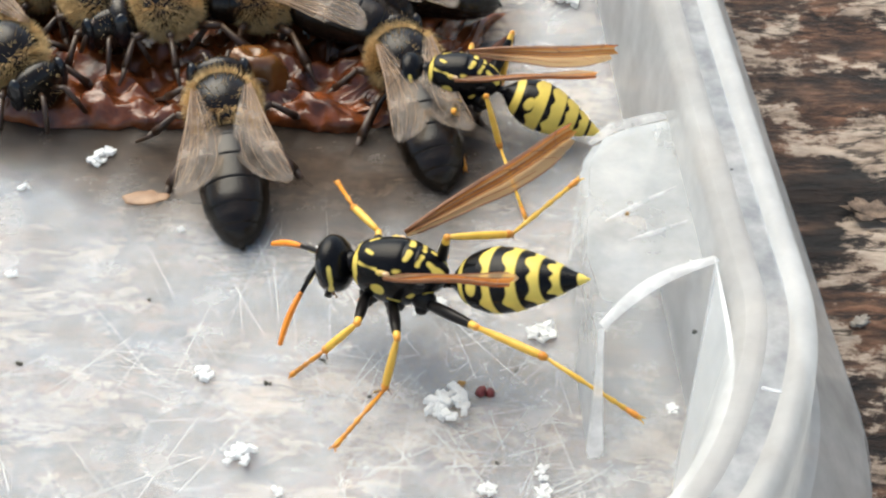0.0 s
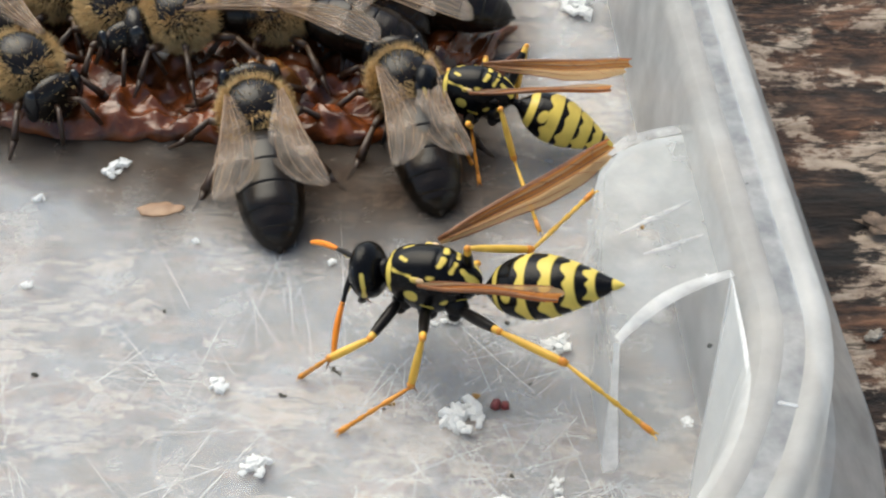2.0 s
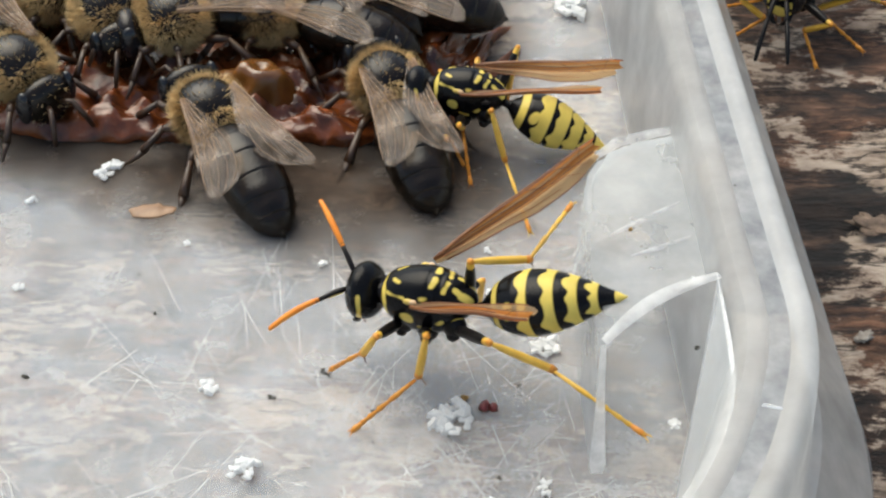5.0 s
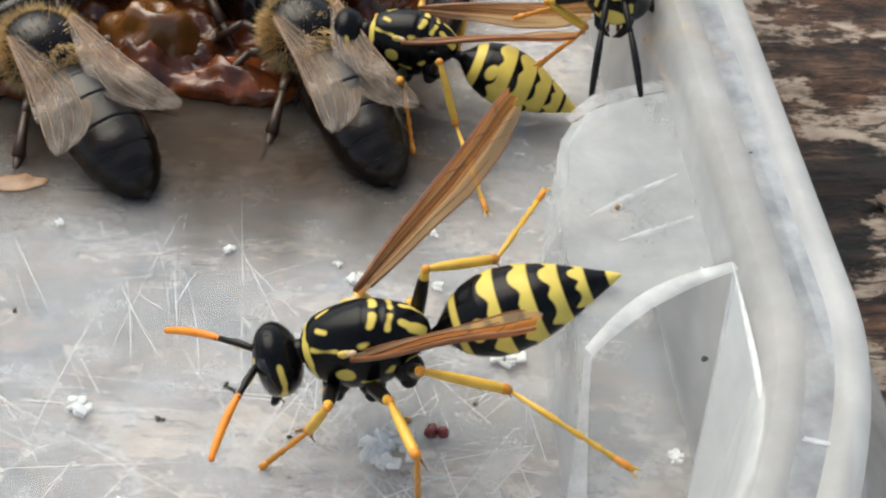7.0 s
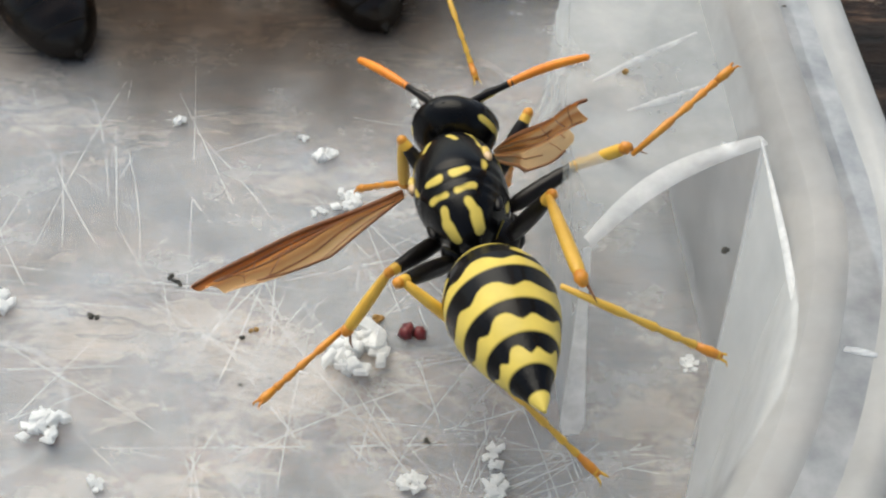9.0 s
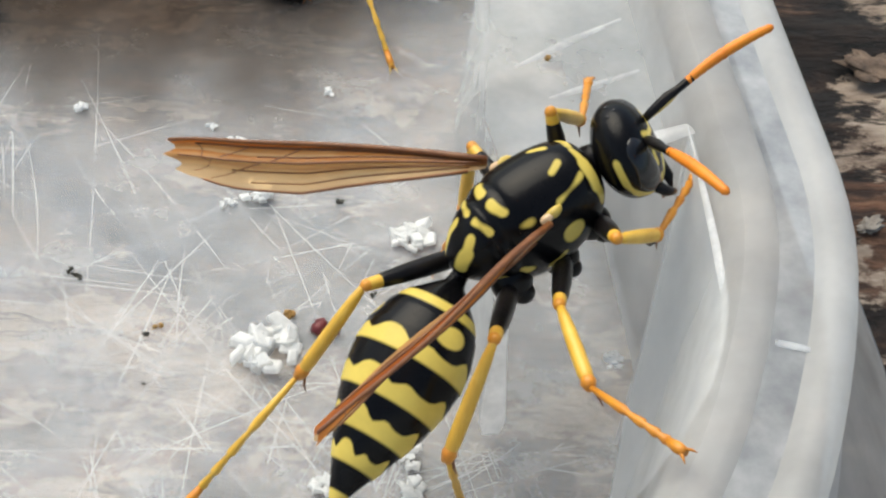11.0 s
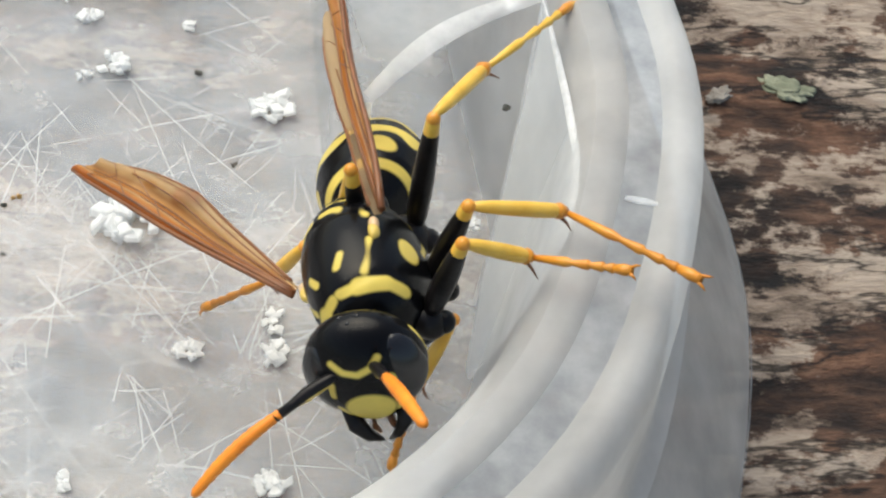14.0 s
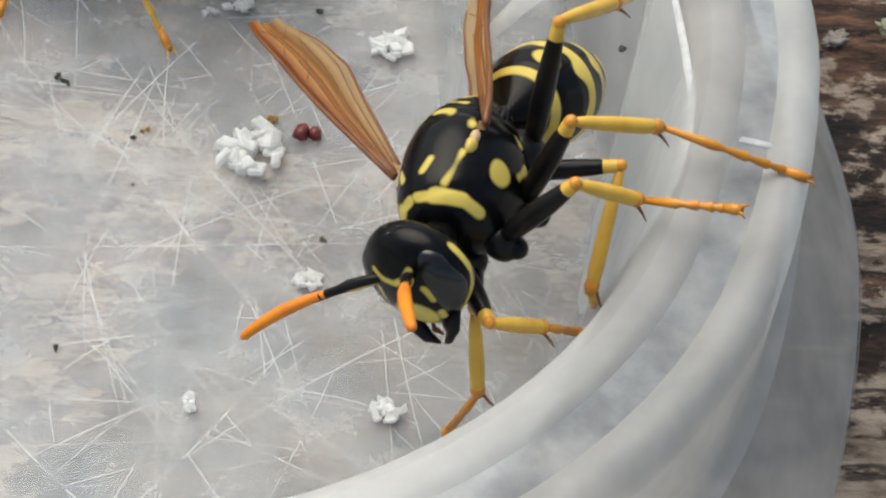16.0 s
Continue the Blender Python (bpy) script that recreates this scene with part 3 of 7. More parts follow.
def scratches():
    rng = random.Random(11)
    bm = bmesh.new()
    for k in range(300):
        x, y = (rng.uniform(-26, 9), rng.uniform(-16, 12)) if k % 3 else (rng.uniform(-6, 9), rng.uniform(-16, 3))
        if x > 6:
            y = min(y, -4)
        a = rng.choice((0.1, 0.6, 1.2, 1.75, 2.1, 2.5, 2.9)) + rng.gauss(0, 0.2)
        ln, bend = rng.uniform(4.0, 17) * (1 if rng.random() < 0.75 else 0.4), rng.gauss(0, 0.12)
        w = rng.uniform(0.010, 0.025)
        prev = None
        for i in range(9):
            u = i / 8 - 0.5
            c = Vector((x + math.cos(a) * ln * u - math.sin(a) * bend * u * u * ln, y + math.sin(a) * ln * u + math.cos(a) * bend * u * u * ln, 0.015))
            if (c - Vector((-3.5, -1.6, 0.015))).length > 14.0 and c.x > -3.5 and c.y < -1.6 or c.y < -15.5 or c.x > 6.2 and c.y > -3.6:
                prev = None
                continue
            s = Vector((-math.sin(a), math.cos(a), 0)) * w * (1 - (2 * u) ** 2 + 0.15)
            pair = (bm.verts.new(c + s), bm.verts.new(c - s))
            if prev:
                bm.faces.new((prev[0], prev[1], pair[1], pair[0]))
            prev = pair
    ob = part("scratches", bm, M_SCRATCH)
    tagged(ob, "fine white scratches in the tray's plastic floor", "scratches", kind="stuff")


# ---- insects ----
def leg_bone(length, r0, r1, mat, bulge=0.0, n=7):
    bm = bmesh.new()
    pts, rad = [], []
    for i in range(n):
        u = i / (n - 1)
        pts.append((length * u, 0, 0))
        rad.append((r0 + (r1 - r0) * u + bulge * math.sin(math.pi * u)) * (0.75 if i in (0, n - 1) else 1))
    return tube(bm, pts, rad, 10)


def tarsus_bone(length, r):
    """Five segments, each widening to its end, and two claws."""
    bm = bmesh.new()
    x, pts, rad = 0.0, [], []
    for share, k in ((0.42, 0), (0.18, 1), (0.14, 2), (0.1, 3), (0.16, 4)):
        pts += [(x, 0, 0), (x + share * length * 0.85, 0, 0), (x + share * length * 0.97, 0, 0)]
        rad += [r * 0.62, r * 1.12, r * 0.8]
        x += share * length
    tube(bm, pts, rad, 8)
    for s in (-1, 1):
        tube(bm, [(length * 0.96, 0.05 * s, 0), (length * 1.03, 0.14 * s, 0.02), (length * 1.05, 0.2 * s, -0.08)], [0.05, 0.04, 0.01], 6)
    return bm


LEGS = {"front": (1.75, 0.85, -1.3, 2.7, 2.4, 2.9), "mid": (0.3, 1.0, -1.5, 3.0, 3.0, 4.2), "hind": (-1.5, 0.95, -1.25, 3.9, 3.8, 5.4)}
HEAD_AT, GASTER_AT, WING_AT, ANT_AT = (2.68, 0, 0.18), (-2.5, 0, -0.60), (0.05, 1.60, 0.84), (1.45, 0.33, 0.25)


THORAX_R = Vector((2.4, 1.52, 1.6))
HEAD_R, HEAD_C = Vector((0.93, 1.52, 1.52)), Vector((0.84, 0, -0.19))


def shell_point(p, r):
    """The place on an ellipsoid of half-sizes r in the direction of p."""
    u = Vector((p[0] / r.x, p[1] / r.y, p[2] / r.z)).normalized()
    return Vector((u.x * r.x, u.y * r.y, u.z * r.z))


THORAX_SPOTS = [(*shell_point(p[:3], THORAX_R), *p[3:]) for p in ((0.83, 1.62, -0.12, 0.34, 0.6, 0.3), (-0.85, 1.45, -0.5, 0.2, 0.5, 0.12), (-1.75, 1.1, -0.85, 0.26, 0.5, 0.26), (-0.3, 1.2, 0.95, 0.18, 0.4, 0.1))]
THORAX_LINES = [(shell_point(p, THORAX_R), shell_point(q, THORAX_R), w) for p, q, w in (((1.5, 0.36, 1.38), (1.08, 0.55, 1.42), 0.085), ((-0.72, 0.24, 1.5), (-0.64, 0.7, 1.4), 0.135), ((-1.22, 0.2, 1.3), (-1.14, 0.78, 1.12), 0.095), ((0.25, 1.3, -0.55), (-0.2, 1.35, -0.75), 0.09), ((2.0, 0.1, 0.95), (1.98, 0.5, 0.75), 0.13), ((1.98, 0.5, 0.75), (1.93, 0.85, 0.35), 0.22), ((1.93, 0.85, 0.35), (1.98, 0.92, -0.1), 0.18), ((1.78, 0.78, 0.88), (0.72, 1.15, 0.9), 0.07), ((-1.62, 0.45, 1.05), (-1.95, 0.55, 0.75), 0.16), ((-1.95, 0.55, 0.75), (-2.25, 0.5, 0.25), 0.23))]


def thorax_mark(co, q):
    c = Vector((q.x * THORAX_R.x, abs(q.y) * THORAX_R.y, q.z * THORAX_R.z))
    m = spots(THORAX_SPOTS, c)
    for p, e, w in THORAX_LINES:
        m = max(m, stroke(c, p, e, w))
    return m + 0.02 * math.sin(c.x * 9 + c.y * 7)


def thorax_shape(q):
    """Domed scutum, sutures behind it, a low sloping rear and a deep breast."""
    x, y, z = q
    k = 1.0
    if z > 0.05:
        for x0, d in ((-0.18, 0.04), (-0.4, 0.045), (-0.53, 0.035), (0.7 + 0.16 * (1 - min(1, abs(y) * 1.4)), 0.03)):
            k -= d * math.exp(-((x - x0) / 0.035) ** 2) * min(1.0, (z - 0.05) * 4)
    if z < 0.3:
        k -= 0.05 * math.exp(-((x + 0.35 - z * 0.2) / 0.04) ** 2) * min(1.0, (0.3 - z) * 3)
    rear = max(0.0, -x)
    k *= 1 + 0.42 * max(0.0, x) ** 3
    h = z * (1 - 0.32 * rear * rear) if z > 0 else z * (1 + 0.38 * max(0.0, 1 - 1.6 * (x - 0.15) ** 2))
    return Vector((x * (1.04 if x > 0 else 1.08) - 0.05 * rear * max(0.0, z), y * (1 + 0.06 * x - 0.12 * rear * rear) * k, h * k))


GASTER_R = [(0, 0.22), (0.25, 0.3), (0.6, 0.72), (1.0, 1.2), (1.5, 1.58), (2.1, 1.82), (2.8, 1.9), (3.5, 1.82), (4.3, 1.58), (5.0, 1.27), (5.7, 0.92), (6.3, 0.57), (6.8, 0.3), (7.1, 0.1)]


def gaster_radius(s):
    for (a, r), (b, q) in zip(GASTER_R, GASTER_R[1:]):
        if s <= b:
            u = (s - a) / (b - a)
            return r + (q - r) * u
    return 0.05


def gaster_mark(s, th, full=0.0):
    """Yellow hind bands with a scalloped front edge; two yellow spots on the second ring."""
    ends = (1.3, 2.85, 4.05, 5.05, 5.9, 7.4)
    wid = (0.28, 0.5, 0.56, 0.52, 0.42, 0.8)
    wave = 0.09 * math.cos(4 * (th - math.pi / 2)) + 0.10 * math.cos(8 * (th - math.pi / 2)) + 0.03 * math.cos(14 * th) - 0.03
    best = -1.0
    for e, w in zip(ends, wid):
        d = min(s - (e - w * (1 + full) - wave * (0.32 < w < 0.8)), e - s)
        best = max(best, d)
    for t0 in (0.56, math.pi - 0.56):
        d = math.hypot((s - 1.85 + 0.25 * (abs(th - math.pi / 2) - 1.0)) / 0.3, (th - t0) * 1.8 / 0.55)
        best = max(best, (1 - d) * 0.3)
    return best


def gaster_mesh(k=1.0, full=0.0):
    bm = bmesh.new()
    layer = bm.verts.layers.float.new("mark")
    n, seg, rows = 150, 56, []
    for i in range(n + 1):
        s = 7.1 * i / n
        r = 0.85 * gaster_radius(s)
        step = 0.0
        for e in (1.3, 2.85, 4.05, 5.05, 5.9):
            step += 0.045 if s > e else 0.045 * max(0.0, (s - e + 0.9) / 0.9) * 0
        r = max(0.05, r - step * 0.45 + 0.05)
        drop = -0.02 * s * s * 0.35
        row = []
        for j in range(seg):
            th = 2 * math.pi * j / seg
            v = bm.verts.new((-s * k, r * k * math.cos(th), r * k * 0.93 * math.sin(th) + drop))
            v[layer] = gaster_mark(s, th if th < 1.5 * math.pi else th - 2 * math.pi, full)
            row.append(v)
        rows.append(row)
    for r0, r1 in zip(rows, rows[1:]):
        for j in range(seg):
            bm.faces.new((r0[j], r0[(j + 1) % seg], r1[(j + 1) % seg], r1[j]))
    bm.faces.new(rows[0]), bm.faces.new(rows[-1])
    return bm


def head_mark(co, q):
    c = Vector((q.x, abs(q.y), q.z))
    # the face plate, straight above and pointed below
    plate = (1 - math.hypot(c.y / (0.43 - 0.12 * max(0.0, -0.5 - c.z)), (c.z + 0.47) / 0.36)) * 0.3 if c.x > 0 else -1.0
    m = plate
    for p, e, w in (((0.94, 0.0, 0.3), (0.87, 0.22, 0.36), 0.06), ((0.87, 0.22, 0.36), (0.76, 0.38, 0.52), 0.06), ((0.82, 0.47, 0.12), (0.8, 0.52, -0.1), 0.07), ((0.72, 0.52, -0.45), (0.66, 0.5, -0.62), 0.08), ((-0.24, 0.9, 0.42), (-0.18, 0.93, 0.0), 0.12), ((-0.18, 0.93, 0.0), (-0.06, 0.93, -0.35), 0.09), ((-0.06, 0.93, -0.35), (0.2, 0.75, -0.68), 0.11)):
        m = max(m, stroke(c, Vector(p).normalized(), Vector(e).normalized(), w))
    return m * 1.4


def head_shape(q):
    z = q.z
    return Vector((q.x + 0.22 * max(0, -z) * (1 if q.x > 0 else 0.2), q.y * (1 - 0.2 * max(0, -z) ** 1.5), z))


def eye_mesh(s):
    """A bean-shaped eye that lies flush on the side of the head."""
    mid = Vector((0.5, 0.86 * s, 0.06)).normalized()
    up = (Vector((0, 0, 1)) - mid * mid.z).normalized()
    fore = up.cross(mid) * s
    bm = bmesh.new()
    rows, n, m = [], 10, 36
    for i in range(n + 1):
        row = []
        for j in range(m if i else 1):
            rho, th = i / n, 2 * math.pi * j / m
            notch = 1 - 0.3 * math.exp(-((th - 0.25) / 0.35) ** 2) - 0.3 * math.exp(-((th - 0.25 - 2 * math.pi) / 0.35) ** 2)
            q = (mid + fore * (0.5 * rho * math.cos(th) * notch) + up * (0.92 * rho * math.sin(th))).normalized()
            q = head_shape(q) * (1.0 + 0.07 * (1 - rho ** 4) - 0.015)
            row.append(bm.verts.new(HEAD_C + Vector((q.x * HEAD_R.x, q.y * HEAD_R.y, q.z * HEAD_R.z))))
        rows.append(row)
    for r0, r1 in zip(rows, rows[1:]):
        for j in range(m):
            f = list(dict.fromkeys((r0[j % len(r0)], r0[(j + 1) % len(r0)], r1[(j + 1) % m], r1[j])))
            bm.faces.new(f)
    return bm


def wing_point(u, v, length, width):
    """A place on the folded wing: u along it, v from the leading to the trailing edge."""
    lead = 0.16 + 0.10 * math.sin(math.pi * min(1, u * 1.4)) - 2.2 * max(0.0, u - 0.88) ** 1.4
    chord = width * (0.18 + 0.82 * min(1, u / 0.55) ** 0.85) * (1 - 0.3 * max(0.0, (u - 0.62) / 0.38) ** 2)
    tip = 0.035 * abs(math.sin(v * 7.5)) + 0.07 * v * v + 0.05 * max(0.0, 0.18 - v)
    z = 0.15 * math.sin(v * math.pi * 3.6) * (0.3 + 0.7 * min(1.0, u * 2)) + 0.07 * math.sin(u * 8 + v * 4)
    return Vector((u * length * (1 - tip * u ** 3), lead - chord * v + 0.03 * math.sin(u * 21) * v * u, z))


def wing_mesh(length, width):
    """A wing folded lengthwise: a narrow pleated blade with a two-lobed tip."""
    bm = bmesh.new()
    layer = bm.verts.layers.float.new("mark")
    n, m, rows = 44, 32, []
    for i in range(n + 1):
        row = []
        for j in range(m + 1):
            vert = bm.verts.new(wing_point(i / n, j / m, length, width))
            vert[layer] = j / m
            row.append(vert)
        rows.append(row)
    for r0, r1 in zip(rows, rows[1:]):
        for j in range(m):
            bm.faces.new((r0[j], r0[j + 1], r1[j + 1], r1[j]))
    return bm


def wing_veins(length, width, wing):
    for v0, v1, u0, u1, w in ((0.0, 0.0, 0.0, 0.99, 0.09), (0.98, 0.98, 0.05, 0.92, 0.05), (0.1, 0.1, 0.0, 0.92, 0.055), (0.22, 0.3, 0.0, 0.7, 0.04), (0.36, 0.42, 0.0, 0.95, 0.045), (0.52, 0.62, 0.02, 0.8, 0.035), (0.7, 0.84, 0.05, 0.72, 0.028), (0.1, 0.42, 0.56, 0.66, 0.03), (0.12, 0.36, 0.74, 0.82, 0.03), (0.42, 0.62, 0.68, 0.78, 0.028), (0.1, 0.5, 0.92, 0.86, 0.03), (0.42, 0.8, 0.84, 0.93, 0.026), (0.62, 0.9, 0.78, 0.87, 0.024)):
        pts, rad = [], []
        for i in range(13):
            u, v = u0 + (u1 - u0) * i / 12, v0 + (v1 - v0) * i / 12
            pts.append(wing_point(u, v, length, width))
            rad.append(w * (1.1 - 0.5 * u))
        part("vein", tube(bmesh.new(), pts, rad, 6), M_VEIN, wing)


def wasp(label, group="wasps", dark=False, full=0.0):
    """A wasp whose thorax is at its origin, head to +x. Returns the thing and its parts by name."""
    root = new("wasp")
    tagged(root, label, "wasp", group)
    p = {}
    bm = bmesh.new()
    ball(bm, (0, 0, 0), THORAX_R, 84, thorax_mark, thorax_shape)
    p["thorax"] = part("thorax", bm, M_SHELL, root)
    for x, y, z, r in ((1.65, 0.62, -1.45, 0.62), (0.3, 0.75, -1.75, 0.62), (-1.35, 0.8, -1.2, 0.72)):
        for s in (-1, 1):
            bm = bmesh.new()
            ball(bm, (x, y * s, z), (r * 0.9, r * 0.75, r * 0.95), 12)
            coxa = part("coxa", bm, M_BLACK, p["thorax"])
            bm = bmesh.new()
            ball(bm, (x + 0.1, (y + 0.25) * s, z - r * 0.55), (r * 0.5, r * 0.5, r * 0.5), 10)
            part("trochanter", bm, M_BLACK, coxa)
    for s in (-1, 1):
        bm = bmesh.new()
        ball(bm, (0.48, 1.31 * s, 0.82), (0.28, 0.14, 0.17), 12, None, lambda q: Vector((q.x, q.y + 0.4 * q.x * q.x * -s, q.z)))
        tegula = part("tegula", bm, M_YELLOWSPOT, p["thorax"], "yellow wing-base scale")
        bm = bmesh.new()
        ball(bm, (0.2, 1.34 * s, 0.82), (0.22, 0.14, 0.14), 10)
        part("wing_joint", bm, M_JOINT, tegula, "pale brown wing joint")
        bm = bmesh.new()
        ball(bm, (-1.35, 1.12 * s, 0.1), (0.42, 0.2, 0.16), 10)
        part("flank_ridge", bm, M_BLACK, p["thorax"])
    # head
    bm = bmesh.new()
    ball(bm, HEAD_C, HEAD_R, 64, head_mark, head_shape)
    head = p["head"] = part("head", bm, M_SHELL, root, m=at_mm(*HEAD_AT))
    for s in (-1, 1):
        part("eye", eye_mesh(s), M_EYE, head, "glossy black compound eye")
        bm = bmesh.new()
        tube(bm, [(1.25, 0.66 * s, -1.2), (1.5, 0.62 * s, -1.6), (1.62, 0.36 * s, -1.92), (1.6, 0.07 * s, -2.14)], [0.27, 0.24, 0.17, 0.04], 10, 0.7)
        part("mandible", bm, M_BLACK, head)
        bm = bmesh.new()
        tube(bm, [(1.3, 0.2 * s, -1.5), (1.4, 0.24 * s, -1.85), (1.3, 0.2 * s, -2.15)], [0.1, 0.09, 0.05], 8)
        part("palp", bm, M_VEIN, head, "brown mouth feeler")
        bm = bmesh.new()
        ball(bm, (1.5, 0.33 * s, 0.2), (0.2, 0.2, 0.2), 10)
        part("antenna_socket", bm, M_BLACK, head)
    for y, x, z in ((0, 1.0, 1.29), (0.22, 0.8, 1.31), (-0.22, 0.8, 1.31)):
        bm = bmesh.new()
        ball(bm, (x, y, z), (0.06, 0.06, 0.05), 8)
        part("simple_eye", bm, M_EYE, head)
    bm = bmesh.new()
    tube(bm, [(-0.4, 0, -0.1), (0.3, 0, -0.1)], [0.5, 0.5], 10)
    part("neck", bm, M_BLACK, head)
    # gaster
    p["gaster"] = part("gaster", gaster_mesh(1.06, full), M_SHELL, root, "banded black and yellow abdomen", m=at_mm(*GASTER_AT))
    bm = bmesh.new()
    tube(bm, [(0.25, 0, 0.02), (0, 0, 0), (-0.4, 0, 0)], [0.3, 0.26, 0.3], 10)
    part("waist", bm, M_BLACK, p["gaster"])
    # wings, antennae
    for side, s in (("left", 1), ("right", -1)):
        w = part("wing", wing_mesh(10.2, 1.5), M_AMBER, root, "folded amber wing")
        wing_veins(10.2, 1.5, w)
        p["wing_" + side] = w
        a = part("antenna", tube(bmesh.new(), [(0, 0, 0), (0.5, 0, 0.05), (1.1, 0, 0.06), (1.5, 0, 0.0), (2.0, 0, -0.03)], [0.1, 0.14, 0.16, 0.12, 0.13], 10), M_BLACK, root)
        part("scape_stripe", tube(bmesh.new(), [(0.15, 0, -0.02), (0.6, 0, -0.02), (1.1, 0, -0.01), (1.4, 0, -0.02)], [0.05, 0.12, 0.145, 0.1], 10, 1.05), M_YELLOWSPOT, a, "yellow underside of the antenna")
        pts, rad = [], []
        for i in range(25):
            u = i / 24
            pts.append((1.75 + 2.9 * u, 0, -0.02 - 0.55 * u * u * 1.2))
            rad.append((0.125 + 0.05 * math.sin(math.pi * u)) * (1.0 if i % 2 else 0.9) * (0.6 if i == 24 else 1))
        part("flagellum", tube(bmesh.new(), pts, rad, 10), M_BLACK if dark else M_ANT, a, "" if dark else "orange antenna tip")
        p["antenna_" + side] = a
        for name, (hx, hy, hz, f, t, k) in LEGS.items():
            key = name + "_" + side
            p["femur_" + key] = part("femur", leg_bone(f, 0.25, 0.17, None, 0.09), M_BLACK, root)
            bm = leg_bone(f * 0.3, 0.235, 0.175, None)
            knee = part("knee", bm, M_YELLOW, p["femur_" + key], "yellow end of the thigh", m=at_mm(f * 0.72, 0, 0.0))
            bm = bmesh.new()
            ball(bm, (f * 0.27, 0, 0), (0.2, 0.185, 0.185), 10)
            part("knee_joint", bm, M_ORANGE, knee)
            tb = p["tibia_" + key] = part("tibia", leg_bone(t, 0.135, 0.2, None, 0.04), M_YELLOW, root)
            bm = bmesh.new()
            tube(bm, [(t * 0.95, 0.05, -0.1), (t * 1.06, 0.1, -0.3), (t * 1.12, 0.12, -0.5)], [0.06, 0.04, 0.012], 6)
            part("spur", bm, M_VEIN, tb)
            bm = bmesh.new()
            tube(bm, [(t * 0.88, 0, 0), (t * 0.94, 0, 0), (t * 1.01, 0, 0)], [0.17, 0.225, 0.15], 10)
            part("ankle", bm, M_ORANGE, tb, "orange ankle")
            p["tarsus_" + key] = part("tarsus", tarsus_bone(k, 0.125), M_ORANGE if k < 4.5 else M_YELLOW, root)
            bm = bmesh.new()
            tube(bm, [(k * 0.84, 0, 0), (k * 0.93, 0, 0), (k * 1.0, 0, 0)], [0.11, 0.16, 0.12], 8)
            part("foot_pad", bm, M_ORANGE, p["tarsus_" + key])
    return root, p


def aim(base, way, normal=(0, 0, 1)):
    """A pose (millimetres) at base with +x along way and +z near normal."""
    x = Vector(way).normalized()
    y = Vector(normal).cross(x)
    y = y.normalized() if y.length > 1e-5 else Vector((0, 1, 0))
    z = x.cross(y)
    m = Matrix((x, y, z)).transposed().to_4x4()
    m.translation = Vector(base) * MM
    return m


def leg_poses(name, side, body, foot, bow=0.55):
    """Poses of femur, tibia and tarsus in the body's space, for a foot at a place of the world (mm)."""
    hx, hy, hz, f, t, k = LEGS[name]
    s = 1 if side == "left" else -1
    hip = Vector((hx, hy * s, hz))
    inv = body.inverted()
    end = (inv @ (Vector(foot) * MM)) / MM
    up = (inv.to_3x3() @ Vector((0, 0, 1))).normalized()
    out = (end - hip)
    flat = (out - up * out.dot(up))
    flat = flat.normalized() if flat.length > 0.2 else Vector((0, s, 0))
    # the tarsus slants down to the foot; ankle behind it
    reach = min(k, max(0.4 * k, out.length * bow))
    lift = math.sqrt(max(0.0, k * k - reach * reach)) if reach < k else 0.0
    ankle = end - flat * math.sqrt(max(0.0, k * k - min(lift, 0.45 * k) ** 2)) + up * min(lift, 0.45 * k)
    # two rods from hip to ankle, knee raised
    d = ankle - hip
    gap = min(max(d.length, abs(f - t) + 0.05), (f + t) * 0.995)
    d = d.normalized()
    ankle = hip + d * gap
    a = (f * f - t * t + gap * gap) / (2 * gap)
    h = math.sqrt(max(0.0, f * f - a * a))
    rise = (up + Vector((0, 0.4 * s, 0)))
    rise = rise - d * rise.dot(d)
    knee = hip + d * a + rise.normalized() * h
    return aim(hip, knee - hip), aim(knee, ankle - knee), aim(ankle, end - ankle)


